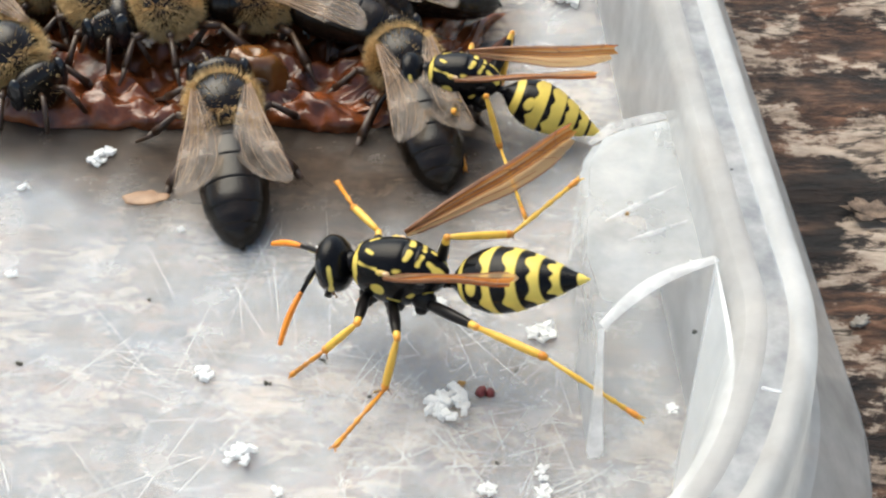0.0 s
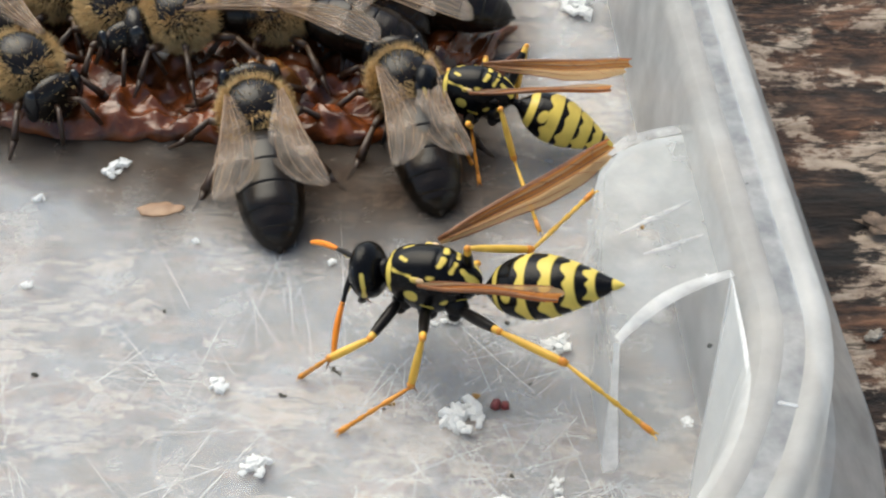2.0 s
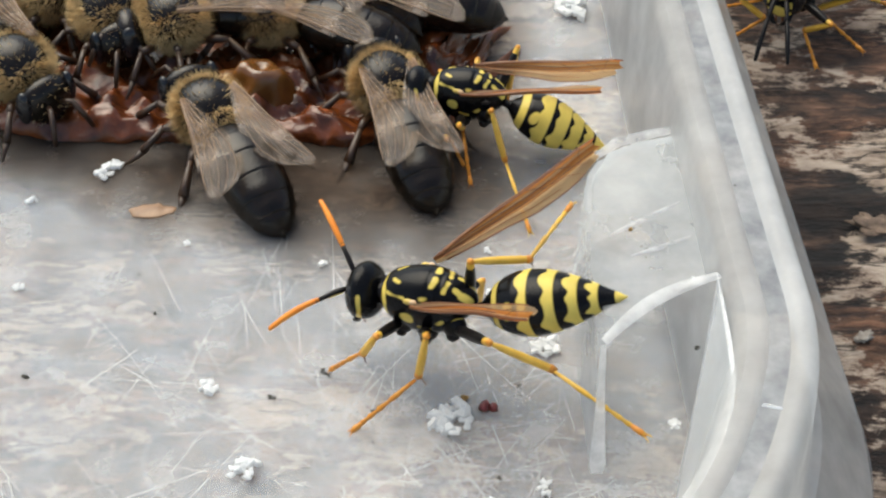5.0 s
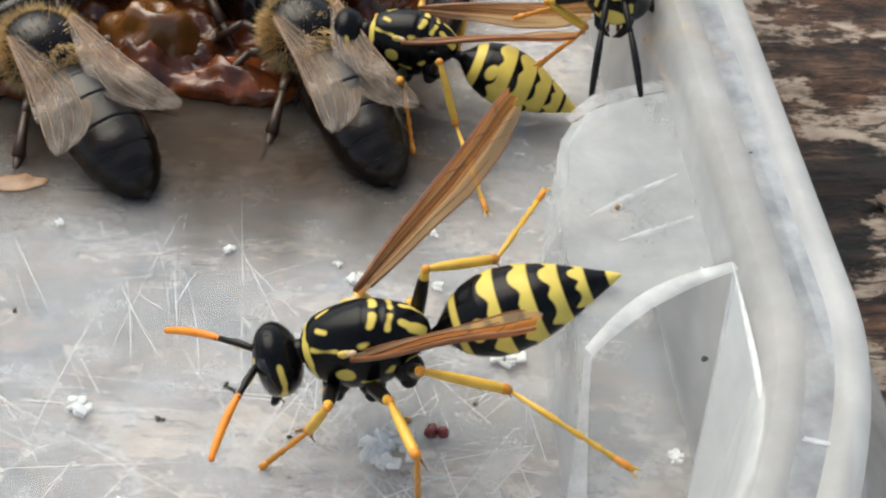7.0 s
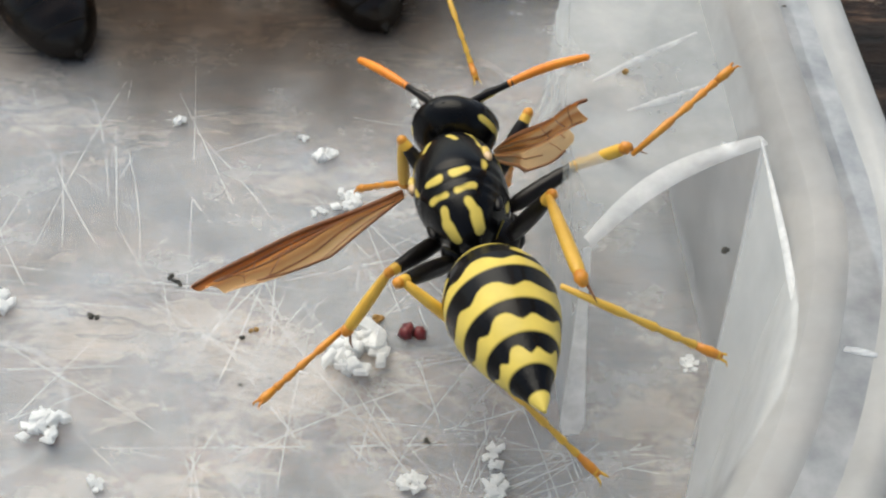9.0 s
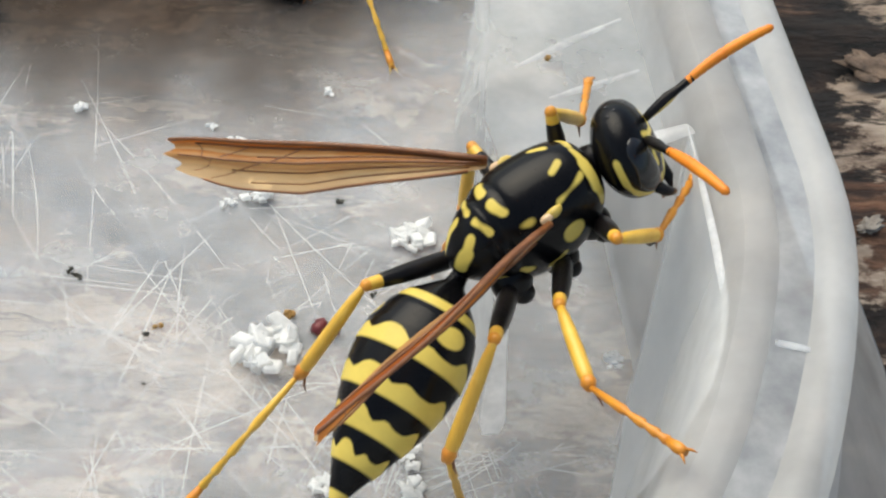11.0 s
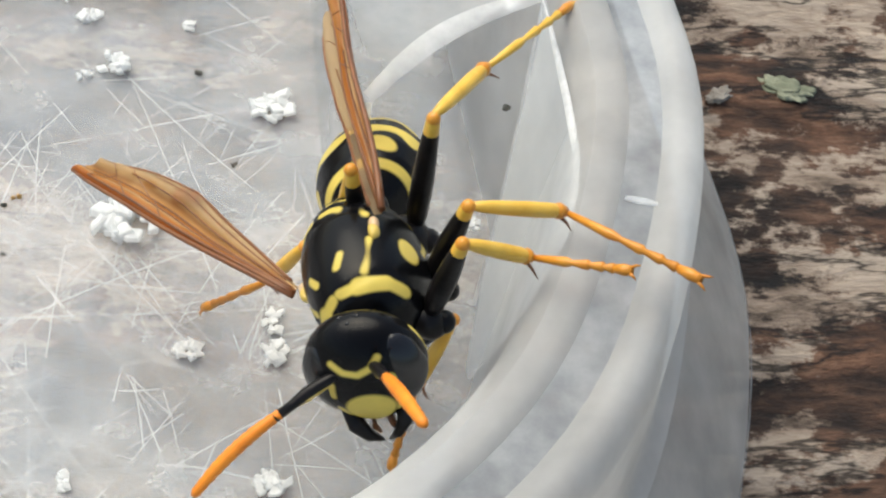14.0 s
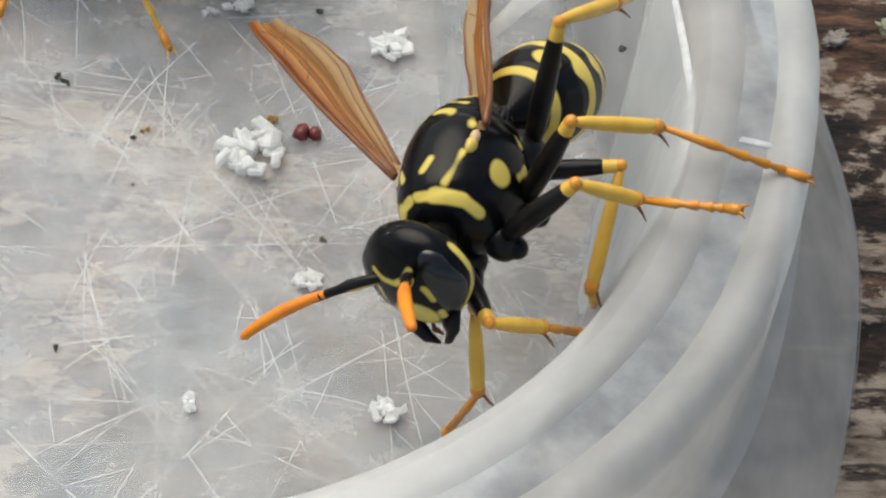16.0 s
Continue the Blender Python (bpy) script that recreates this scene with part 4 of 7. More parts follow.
def static_wasp(root, p, body, feet, head=(0, -8, 0), gaster=(0, 0), wings=((160, 10), (-160, 10)), ants=((30, 10), (-30, 10))):
    """Poses all parts of a wasp for one stance; returns pose by part."""
    out = {}
    hm = at_mm(*HEAD_AT) @ pose(0, 0, 0, 0, 0, head[0]) @ pose(0, 0, 0, 0, -head[1], 0) @ pose(0, 0, 0, head[2], 0, 0)
    out["head"] = hm
    out["gaster"] = at_mm(*GASTER_AT) @ pose(0, 0, 0, 0, 0, gaster[0]) @ pose(0, 0, 0, 0, gaster[1], 0)
    for side, s, (yaw, el), (ay, ae) in (("left", 1, *[wings[0]], ants[0]), ("right", -1, *[wings[1]], ants[1])):
        a, b = radians(yaw), radians(el)
        way = Vector((math.cos(a) * math.cos(b), math.sin(a) * math.cos(b), math.sin(b)))
        wx, wy, wz = WING_AT
        lean = Vector((0, 0.45, -0.89 * s))
        out["wing_" + side] = aim((wx, wy * s, wz), way, lean)
        a, b = radians(ay), radians(ae)
        way = Vector((math.cos(a) * math.cos(b), math.sin(a) * math.cos(b), math.sin(b)))
        ax, a_y, az = ANT_AT
        m = hm @ aim((ax, a_y * s, az), way)
        out["antenna_" + side] = m
        for name in LEGS:
            foot = feet.get(name + "_" + side)
            if foot is None:
                hx, hy, hz = LEGS[name][:3]
                rest = {"front": (4.2, 3.2), "mid": (0.8, 5.2), "hind": (-5.5, 5.0)}[name]
                foot = (body @ (Vector((rest[0], rest[1] * s, 0)) * MM)) / MM
                foot = (foot.x, foot.y, feet.get("ground", 0.0))
            for bone, m in zip(("femur", "tibia", "tarsus"), leg_poses(name, side, body, foot)):
                out[bone + "_" + name + "_" + side] = m
    return out


def wing_chord(u, width):
    """Width of a bee's wing along its length: a narrow root, widest past the middle, a rounded end."""
    return width * (0.13 + 0.87 * math.sin(math.pi * min(0.5, 0.04 + u * 0.66)) ** 1.3) * math.sqrt(max(0.006, 1 - max(0.0, (u - 0.66) / 0.342) ** 2))


def bee(label, fold=1.0, tilt=0.0):
    """A honeybee, thorax at the origin, head to +x, standing 2.4 mm above its feet."""
    root = new("honeybee")
    tagged(root, label, "honeybee", "honeybees")
    rng = random.Random(int(fold * 97) + 5)
    bm = bmesh.new()
    ball(bm, (0, 0, 0), (2.0, 1.9, 1.75), 18)
    thorax = part("thorax", bm, M_BEE, root, "dark thorax with tan hair")
    bm = bmesh.new()
    for _ in range(8200):
        u, th = rng.uniform(-1, 1), rng.uniform(0, 2 * math.pi)
        s = math.sqrt(1 - u * u)
        nrm = Vector((u, s * math.cos(th), s * math.sin(th)))
        if nrm.z > 0.45 and abs(nrm.y) < 0.7 and abs(nrm.x) < 0.7 and rng.random() < 0.93:
            continue
        p0 = Vector((nrm.x * 1.95, nrm.y * 1.85, nrm.z * 1.7))
        out = nrm + Vector((rng.uniform(-0.5, 0.2), rng.uniform(-0.4, 0.4), rng.uniform(-0.3, 0.4)))
        side = nrm.cross(Vector((rng.random(), rng.random(), rng.random()))).normalized() * 0.03
        a, b, c = bm.verts.new(p0 + side), bm.verts.new(p0 - side), bm.verts.new(p0 + out.normalized() * rng.uniform(0.25, 0.75))
        bm.faces.new((a, b, c))
    part("hair", bm, M_FUZZ, thorax, "tan thorax hair", smooth=False)
    bm = bmesh.new()
    ball(bm, (2.75, 0, -0.5), (0.95, 1.75, 1.5), 14, None, lambda q: Vector((q.x + 0.3 * max(0, -q.z), q.y * (1 - 0.35 * max(0, -q.z)), q.z)))
    head = part("head", bm, M_BEE, root)
    bm = bmesh.new()
    for _ in range(260):
        u, th = rng.uniform(-1, 1), rng.uniform(0, 2 * math.pi)
        s = math.sqrt(1 - u * u)
        nrm = Vector((u, s * math.cos(th) * 1.4, s * math.sin(th)))
        p0 = Vector((2.75 + nrm.x * 0.9, nrm.y * 1.0, -0.5 + nrm.z * 1.4))
        side = nrm.cross(Vector((rng.random(), rng.random(), rng.random()))).normalized() * 0.04
        bm.faces.new((bm.verts.new(p0 + side), bm.verts.new(p0 - side), bm.verts.new(p0 + nrm.normalized() * rng.uniform(0.2, 0.4))))
    part("face_hair", bm, M_FUZZ, head, "tan head hair", smooth=False)
    for s in (-1, 1):
        bm = bmesh.new()
        ball(bm, (2.8, 1.45 * s, -0.35), (0.6, 0.42, 1.15), 12)
        part("eye", bm, M_EYE, head, "glossy black compound eye")
        bm = bmesh.new()
        tube(bm, [(3.5, 0.35 * s, -0.3), (4.3, 0.7 * s, 0.1), (4.9, 1.0 * s, -0.6), (5.4, 1.3 * s, -1.4)], [0.13, 0.15, 0.16, 0.12], 8)
        part("antenna", bm, M_BEELEG, head)
    # abdomen in five overlapping rings
    ab = new("abdomen", mesh_of("abdomen", tube(bmesh.new(), [(-1.7, 0, -0.1), (-2.1, 0, -0.15)], [0.5, 0.6], 10), M_BEE))
    ab.parent = root
    prof = [(0, 0.8), (0.6, 1.4), (1.5, 1.75), (2.6, 1.88), (3.8, 1.82), (5.0, 1.74), (6.0, 1.45), (6.7, 1.08), (7.15, 0.66), (7.4, 0.12)]

    def rad(s):
        for (a, r), (b, q) in zip(prof, prof[1:]):
            if s <= b:
                u = (s - a) / (b - a)
                return r + (q - r) * (u * u * (3 - 2 * u) * 0.5 + u * 0.5)
        return 0.1
    cuts = (0, 1.3, 2.7, 4.1, 5.4, 6.4, 7.4)
    for k, (a, b) in enumerate(zip(cuts, cuts[1:])):
        pts, rr = [], []
        for i in range(9):
            s = a + (b - a + 0.12) * i / 8
            pts.append((-2.0 - s, 0, -0.15 - 0.02 * s * s))
            r = max(0.08, rad(min(s, 7.39)) + 0.03 - 0.006 * k)
            rr.append((r, r * 0.84))
        part("abdomen_ring", tube(bmesh.new(), pts, rr, 30), M_BEE, ab)
        if k == 0:
            s = a + 0.3
            bm = bmesh.new()
            for _ in range(150):
                th = rng.uniform(-0.4, math.pi + 0.4)
                p0 = Vector((-2.0 - s, rad(s) * math.cos(th), -0.15 + rad(s) * 0.84 * math.sin(th)))
                nrm = Vector((0, math.cos(th), math.sin(th)))
                side = Vector((0, -math.sin(th), math.cos(th))) * 0.05
                bm.faces.new((bm.verts.new(p0 + side), bm.verts.new(p0 - side), bm.verts.new(p0 + nrm * 0.1 + Vector((-0.4, 0, 0)))))
            part("hair_band", bm, M_FUZZ, ab, "thin pale hair band", smooth=False)
    # wings: fore and hind each side
    for s in (-1, 1):
        for name, ln, wd, spread, z in (("forewing", 7.5, 2.3, 20 * fold, 1.5), ("hindwing", 5.4, 1.35, 25 * fold, 1.35)):
            bm = bmesh.new()
            n, m, rows = 24, 10, []
            for i in range(n + 1):
                u = i / n
                c = wing_chord(u, wd)
                rows.append([bm.verts.new((-u * ln, s * (0.25 - 0.9 * u * u + 0.75 * u ** 4 - c * (v / m) + 0.32 * c * u * u), 0.06 * math.sin(9 * v / m + 5 * u) + 0.12 * u)) for v in range(m + 1)])
            for r0, r1 in zip(rows, rows[1:]):
                for v in range(m):
                    bm.faces.new((r0[v], r0[v + 1], r1[v + 1], r1[v]))
            w = part(name, bm, M_BEEWING, root, "translucent veined wing", m=at_mm(-0.1, 1.35 * s, z, 0, -4, -s * spread))
            for v0, v1 in ((0.0, 0.02), (0.12, 0.22), (0.3, 0.45), (0.5, 0.68), (0.72, 0.9)):
                pts = []
                for i in range(9):
                    u = 0.92 * i / 8
                    c = wing_chord(u, wd)
                    v = v0 + (v1 - v0) * u
                    pts.append((-u * ln, s * (0.25 - 0.9 * u * u + 0.75 * u ** 4 - c * v + 0.32 * c * u * u), 0.06 * math.sin(9 * v + 5 * u) + 0.12 * u + 0.01))
                part("vein", tube(bmesh.new(), pts, [(0.055 if v0 == 0 else 0.022) * (1 - 0.07 * i) for i in range(9)], 5), M_BEEVEIN, w)
    # legs
    for s in (-1, 1):
        for x, dx, dy, k in ((1.2, 2.3, 2.6, 1.0), (0.2, 0.2, 3.7, 1.0), (-1.0, -3.4, 3.0, 1.35)):
            bm = bmesh.new()
            tube(bm, [(x, 0.8 * s, -1.2), (x + dx * 0.3, (0.8 + dy * 0.35) * s, -0.7), (x + dx * 0.5, (0.8 + dy * 0.5) * s, -0.55)], [0.22, 0.26, 0.2], 8)
            leg = part("leg", bm, M_BEELEG, root)
            bm = bmesh.new()
            tube(bm, [(x + dx * 0.5, (0.8 + dy * 0.5) * s, -0.55), (x + dx * 0.75, (0.8 + dy * 0.75) * s, -1.4), (x + dx * 0.85, (0.8 + dy * 0.85) * s, -1.75)], [0.16, 0.2 * k, 0.25 * k], 8)
            part("tibia", bm, M_BEELEG, leg)
            bm = bmesh.new()
            tube(bm, [(x + dx * 0.85, (0.8 + dy * 0.85) * s, -1.75), (x + dx * 0.95, (0.8 + dy * 0.97) * s, -2.1), (x + dx * 1.1, (0.8 + dy * 1.15) * s, -2.38)], [0.21 * k, 0.14, 0.08], 8)
            part("foot", bm, M_BEELEG, leg)
    return root


def jelly():
    """One lumpy pool of jelly with an uneven near edge."""
    bm = bmesh.new()
    rows = []
    for j in range(101):
        row = []
        for i in range(131):
            x = -42.0 + (44.0 + 3.5 * noise.noise(Vector((j * 0.09, 3.0, 5.0))) + 1.2 * noise.noise(Vector((j * 0.35, 8.0, 5.0)))) * i / 130
            edge = 22.4 + 1.5 * noise.noise(Vector((x * 0.22, 1.0, 0))) + 0.6 * noise.noise(Vector((x * 0.9, 4.0, 0))) + 0.25 * max(0.0, -24 - x) + 1.6 * max(0.0, x + 1.0)
            y = edge + 24.0 * (j / 100) ** 1.3
            side = max(0.0, min(1.0, (130 - i) / 8.0, (x + 42.0) / 1.5, (y - edge) / 1.2))
            h = 1.0 + 1.3 * noise.fractal(Vector((x * 0.3, y * 0.3, 2.0)), 0.9, 2.0, 4) + 0.5 * noise.noise(Vector((x * 1.1, y * 1.1, 7.0)))
            row.append(bm.verts.new((x, y, 0.03 + max(0.12, h) * math.sqrt(max(0.0, side * (2 - side))))))
        rows.append(row)
    for r0, r1 in zip(rows, rows[1:]):
        for i in range(130):
            bm.faces.new((r0[i], r0[i + 1], r1[i + 1], r1[i]))
    tagged(part("fruit_jelly", bm, M_HONEY), "dark red glossy fruit jelly eaten by bees", "jelly")
    bm = bmesh.new()
    for v in bmesh.ops.create_icosphere(bm, subdivisions=4, radius=1.0)["verts"]:
        n = noise.noise(v.co * 2.0 + Vector((3, 1, 0))) * 0.3
        v.co = Vector((-12.6 + v.co.x * 2.6 * (1 + n), 26.2 + v.co.y * 2.2 * (1 + n), max(0.05, v.co.z * 3.2 * (1 + n))))
    tagged(part("amber_jelly", bm, M_AMBERJELLY), "amber lump of jelly among the bees", "jelly")


def syrup():
    """A thin brown film of syrup that has run out from under the jelly; it doubles as the bees' shade."""
    bm = bmesh.new()
    layer = bm.verts.layers.float.new("mark")
    rows = []
    for j in range(61):
        row = []
        for i in range(91):
            x = -44.0 + 50.0 * i / 90
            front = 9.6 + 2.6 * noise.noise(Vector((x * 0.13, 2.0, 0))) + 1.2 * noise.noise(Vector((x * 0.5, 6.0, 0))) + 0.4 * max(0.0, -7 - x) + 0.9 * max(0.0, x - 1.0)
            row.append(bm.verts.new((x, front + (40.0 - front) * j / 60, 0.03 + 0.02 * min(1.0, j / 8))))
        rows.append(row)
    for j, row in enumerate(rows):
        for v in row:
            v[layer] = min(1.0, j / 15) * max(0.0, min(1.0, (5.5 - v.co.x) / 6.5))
    for r0, r1 in zip(rows, rows[1:]):
        for i in range(90):
            bm.faces.new((r0[i], r0[i + 1], r1[i + 1], r1[i]))
    tagged(part("syrup_shade_film", bm, M_SYRUP_SHADE), "thin brown film of syrup on the tray floor", "syrup")


def lichens():
    rng = random.Random(8)
    for x, y, s, mat, label in ((25.2, 7.4, 0.95, M_LICHEN, "grey green crust of lichen growing on the wood"), (22.2, 7.0, 0.55, M_PALELICHEN, "small pale ring of lichen on the wood"), (24.8, 16.0, 1.5, M_BARK, "knobbly dark brown flake of bark on the wood")):
        bm = bmesh.new()
        for v in bmesh.ops.create_icosphere(bm, subdivisions=4, radius=1.0)["verts"]:
            q = v.co.copy()
            n = noise.noise(q * 2.1 + Vector((x, y, 0))) * 0.7 + noise.noise(q * 6.0 + Vector((y, x, 0))) * 0.3
            v.co = Vector((q.x * s * (1 + n), q.y * s * 0.55 * (1 + n), q.z * 0.12 + n * 0.1))
        tagged(part("lichen", bm, mat, m=at_mm(x, y, -1.0, 0, 0, rng.uniform(-30, 30))), label, "lichen", "lichens")


# ---- building ----
wood_top()
tray()
crumbs()
scratches()
jelly()
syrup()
lichens()

BEE = 1.08
bees = []
for label, x, y, z, yaw, fold, pitch in (
    ("dark honeybee with spread wings feeding on jelly", -13.4, 23.0, 2.62, 100, 0.55, 6),
    ("dark honeybee with folded wings feeding on jelly", -4.2, 26.8, 2.62, 104, 0.2, 6),
    ("dark honeybee lying side-on behind the jelly", -17.8, 30.0, 4.0, 198, 0.5, 0),
    ("dark honeybee at the far side of the jelly", -6.8, 33.4, 3.6, 175, 0.9, 0),
    ("honeybee with tan hair bending down to the jelly", -27.0, 25.6, 3.4, -44, 0.6, -10),
    ("dark honeybee at the far side of the jelly", -22.4, 31.2, 3.8, -63, 0.5, -5),
    ("honeybee with pale wings at the jelly's edge", -33.0, 29.5, 3.2, -70, 0.8, -8),
    ("dark honeybee at the far side of the jelly", -15.5, 38.5, 3.4, 200, 0.8, 0),
    ("dark honeybee at the far side of the jelly", -30.0, 37.0, 3.4, -50, 0.8, 0),
    ("dark honeybee among others at the far side of the jelly", -12.0, 31.4, 3.6, 165, 0.6, 0),
    ("dark honeybee among others at the far side of the jelly", -10.0, 37.0, 3.8, 140, 0.7, 0),
    ("dark honeybee among others at the far side of the jelly", -26.5, 33.5, 3.8, -20, 0.6, 0),
):
    b = bee(label, fold)
    b.matrix_basis = at_mm(x, y, z, 0, -pitch, yaw) @ Matrix.Diagonal((BEE, BEE, BEE, 1))
    bees.append(b)

main_wasp, wasp_parts = wasp("black and yellow paper wasp with orange antennae and folded amber wings")
second_wasp, second_parts = wasp("yellow-banded wasp feeding with wings laid back", full=0.6, dark=True)
second_body = at_mm(0.9, 22.9, 3.6, 0, 2, 164) @ Matrix.Diagonal((0.9, 0.9, 0.9, 1))
second_wasp.matrix_basis = second_body
for name, m in static_wasp(second_wasp, second_parts, second_body, {"front_left": (0.6, 20.2, 0), "mid_left": (1.0, 18.4, 0), "hind_left": (4.4, 14.2, 0)}, (5, -20, 0), (6, -22), ((172, 17), (-176, 9)), ((35, -25), (-35, -25))).items():
    second_parts[name].matrix_basis = m
third_wasp, third_parts = wasp("yellow-banded wasp with black antennae climbing over the rim", full=0.3, dark=True)
third_body = at_mm(10.5, 19.0, 11.0, 0, 0, -60)
for name, m in static_wasp(third_wasp, third_parts, third_body, {"ground": 6.6}, (0, -10, 0), (0, 0), ((160, 10), (-160, 10)), ((25, -15), (5, -20))).items():
    third_parts[name].matrix_basis = m


# ---- movement ----
def turned(base, yaw, pitch, roll=0):
    return at_mm(*base) @ pose(0, 0, 0, 0, 0, yaw) @ pose(0, 0, 0, 0, -pitch, 0) @ pose(0, 0, 0, roll, 0, 0)


def heading(yaw, el):
    a, b = radians(yaw), radians(el)
    return Vector((math.cos(a) * math.cos(b), math.sin(a) * math.cos(b), math.sin(b)))


def wing_pose(s, yaw, el, fold=63):
    lean = Vector((0, math.cos(radians(fold)), -math.sin(radians(fold)) * s))
    return aim((WING_AT[0], WING_AT[1] * s, WING_AT[2]), heading(yaw, el), lean)


def antenna_pose(s, head, yaw, el):
    return head @ aim((ANT_AT[0], ANT_AT[1] * s, ANT_AT[2]), heading(yaw, el))


def bone(x, y, z, dx, dy, dz):
    """A leg's rod that starts at x, y, z of the body and points along dx, dy, dz."""
    return aim((x, y, z), (dx, dy, dz))


def motions():
    body = [
        (0, at_mm(-2.45, 4.79, 5.06, -1.7, 6.9, 163.3)),
        (0.5, at_mm(-1.63, 4.65, 5.08, -1.6, 7.6, 165.9)),
        (1, at_mm(-1.52, 5.16, 5.12, -1.3, 5.4, 164.4)),
        (1.5, at_mm(-1.45, 4.99, 5.12, -0.8, 7.2, 164.3)),
        (2, at_mm(-1.55, 5.16, 5.11, -1.7, 6.8, 163.2)),
        (2.5, at_mm(-1.56, 4.87, 5.08, -1.9, 8.5, 161.5)),
        (3, at_mm(-1.49, 4.8, 5.04, -3.8, 9.2, 160.9)),
        (3.5, at_mm(-1.54, 4.26, 5.02, -4.3, 11.8, 159.6)),
        (6, at_mm(-0.9, 3.45, 5.14, -3.2, 15.2, 160.5)),
        (6.5, at_mm(-0.93, 2.13, 4.82, -4.1, 17.9, 175.1)),
        (7, at_mm(-1, 1.55, 4.8, -3, 19.1, 178.5)),
        (7.5, at_mm(-0.67, 1.05, 4.76, -7.1, 19.9, 172.5)),
        (8, at_mm(1.01, 2.32, 4.41, -13.5, 23.4, 139.9)),
        (8.5, at_mm(2.24, 2.51, 4.53, -24.8, 18.9, 114.7)),
        (9.5, at_mm(4.6, 1.5, 6.9, -18, 2, 78)),
        (11, at_mm(7.39, -1.21, 7.93, -7.9, -21.4, 30.3)),
        (11.5, at_mm(6.31, -0.71, 8.11, -3.7, -17.6, 23.1)),
        (12, at_mm(7.3, -2.33, 7.74, 7.4, -25.2, 2.9)),
        (12.5, at_mm(8.08, -3.15, 7.71, 19.8, -26.3, -22.6)),
        (13, at_mm(8.18, -3.84, 7.89, 30.8, -28.8, -38.4)),
        (13.5, at_mm(7.61, -6.08, 7.99, 44.5, -24, -66.4)),
        (14, at_mm(6.22, -8.35, 8.19, 52.2, -13.3, -89.8)),
        (14.5, at_mm(7.63, -7.15, 8.79, 43.5, -21.3, -83)),
        (15, at_mm(7.54, -6.42, 9.05, 41.2, -23.2, -77.6)),
        (15.5, at_mm(7.16, -6.96, 8.99, 48.9, -18, -95.1)),
        (16, at_mm(5.74, -7.83, 8.86, 51.2, -3.9, -107.9))]
    walk(main_wasp, body)
    heads = [
        (0, turned(HEAD_AT, 5.7, -8.9, 6.9)),
        (0.5, turned(HEAD_AT, 7.8, -12, 6.7)),
        (1, turned(HEAD_AT, 3.7, -13.3, 6.7)),
        (1.5, turned(HEAD_AT, 5.6, -13.2, 6.2)),
        (2, turned(HEAD_AT, 3, -9.9, 5.3)),
        (2.5, turned(HEAD_AT, -2.6, -4.3, 4.3)),
        (3, turned(HEAD_AT, 4, -2.6, 3.6)),
        (3.5, turned(HEAD_AT, 4.7, -1.5, 3.4)),
        (6, turned(HEAD_AT, -2.6, 2.4, 6.3)),
        (6.5, turned(HEAD_AT, 6.6, -0.1, 6.7)),
        (7, turned(HEAD_AT, 9.7, 2.7, 6.9)),
        (7.5, turned(HEAD_AT, 7.5, 5.1, 6.6)),
        (8, turned(HEAD_AT, -4.8, 6.5, 4.7)),
        (8.5, turned(HEAD_AT, -19.4, 8.1, 3.5)),
        (11, turned(HEAD_AT, -25.3, 5, -10)),
        (11.5, turned(HEAD_AT, -19.1, 10.9, -14)),
        (12, turned(HEAD_AT, -18, 11.6, -19.6)),
        (12.5, turned(HEAD_AT, -11, 9.4, -27.7)),
        (13, turned(HEAD_AT, -13.3, 8.6, -33)),
        (13.5, turned(HEAD_AT, -19, 9.4, -35.7)),
        (14, turned(HEAD_AT, -9.9, 6.4, -30.2)),
        (14.5, turned(HEAD_AT, 16.3, -4, -39.9)),
        (15, turned(HEAD_AT, 15.1, -1.2, -34.6)),
        (15.5, turned(HEAD_AT, -13.5, 1.5, -23.7)),
        (16, turned(HEAD_AT, -14.2, 4.5, -15))]
    walk(wasp_parts["head"], heads)
    walk(wasp_parts["gaster"], [
        (0, turned(GASTER_AT, -1.7, -14.9)),
        (0.5, turned(GASTER_AT, 1.4, -15.5)),
        (1, turned(GASTER_AT, -1.6, -17)),
        (1.5, turned(GASTER_AT, -0.2, -15.2)),
        (2, turned(GASTER_AT, -0, -14.6)),
        (2.5, turned(GASTER_AT, 2.3, -12.6)),
        (3, turned(GASTER_AT, 3.3, -13)),
        (3.5, turned(GASTER_AT, 6.6, -10.1)),
        (6, turned(GASTER_AT, 9.3, -5.1)),
        (6.5, turned(GASTER_AT, 7.1, -4.9)),
        (7, turned(GASTER_AT, 7.3, -3.3)),
        (7.5, turned(GASTER_AT, 5.2, -7.1)),
        (8, turned(GASTER_AT, 6.1, -7.7)),
        (8.5, turned(GASTER_AT, 3.9, -4.6)),
        (11, turned(GASTER_AT, 23, 7.8)),
        (11.5, turned(GASTER_AT, 21, 7.7)),
        (12, turned(GASTER_AT, 28.3, 12.1)),
        (12.5, turned(GASTER_AT, 28.3, 13.9)),
        (13, turned(GASTER_AT, 20.6, 13.1)),
        (13.5, turned(GASTER_AT, 15.3, 13.9)),
        (14, turned(GASTER_AT, 4.4, 14.8)),
        (14.5, turned(GASTER_AT, 1.2, 28)),
        (15, turned(GASTER_AT, 1.5, 35.5)),
        (15.5, turned(GASTER_AT, 2.2, 28.1)),
        (16, turned(GASTER_AT, 7.6, 26.4))])
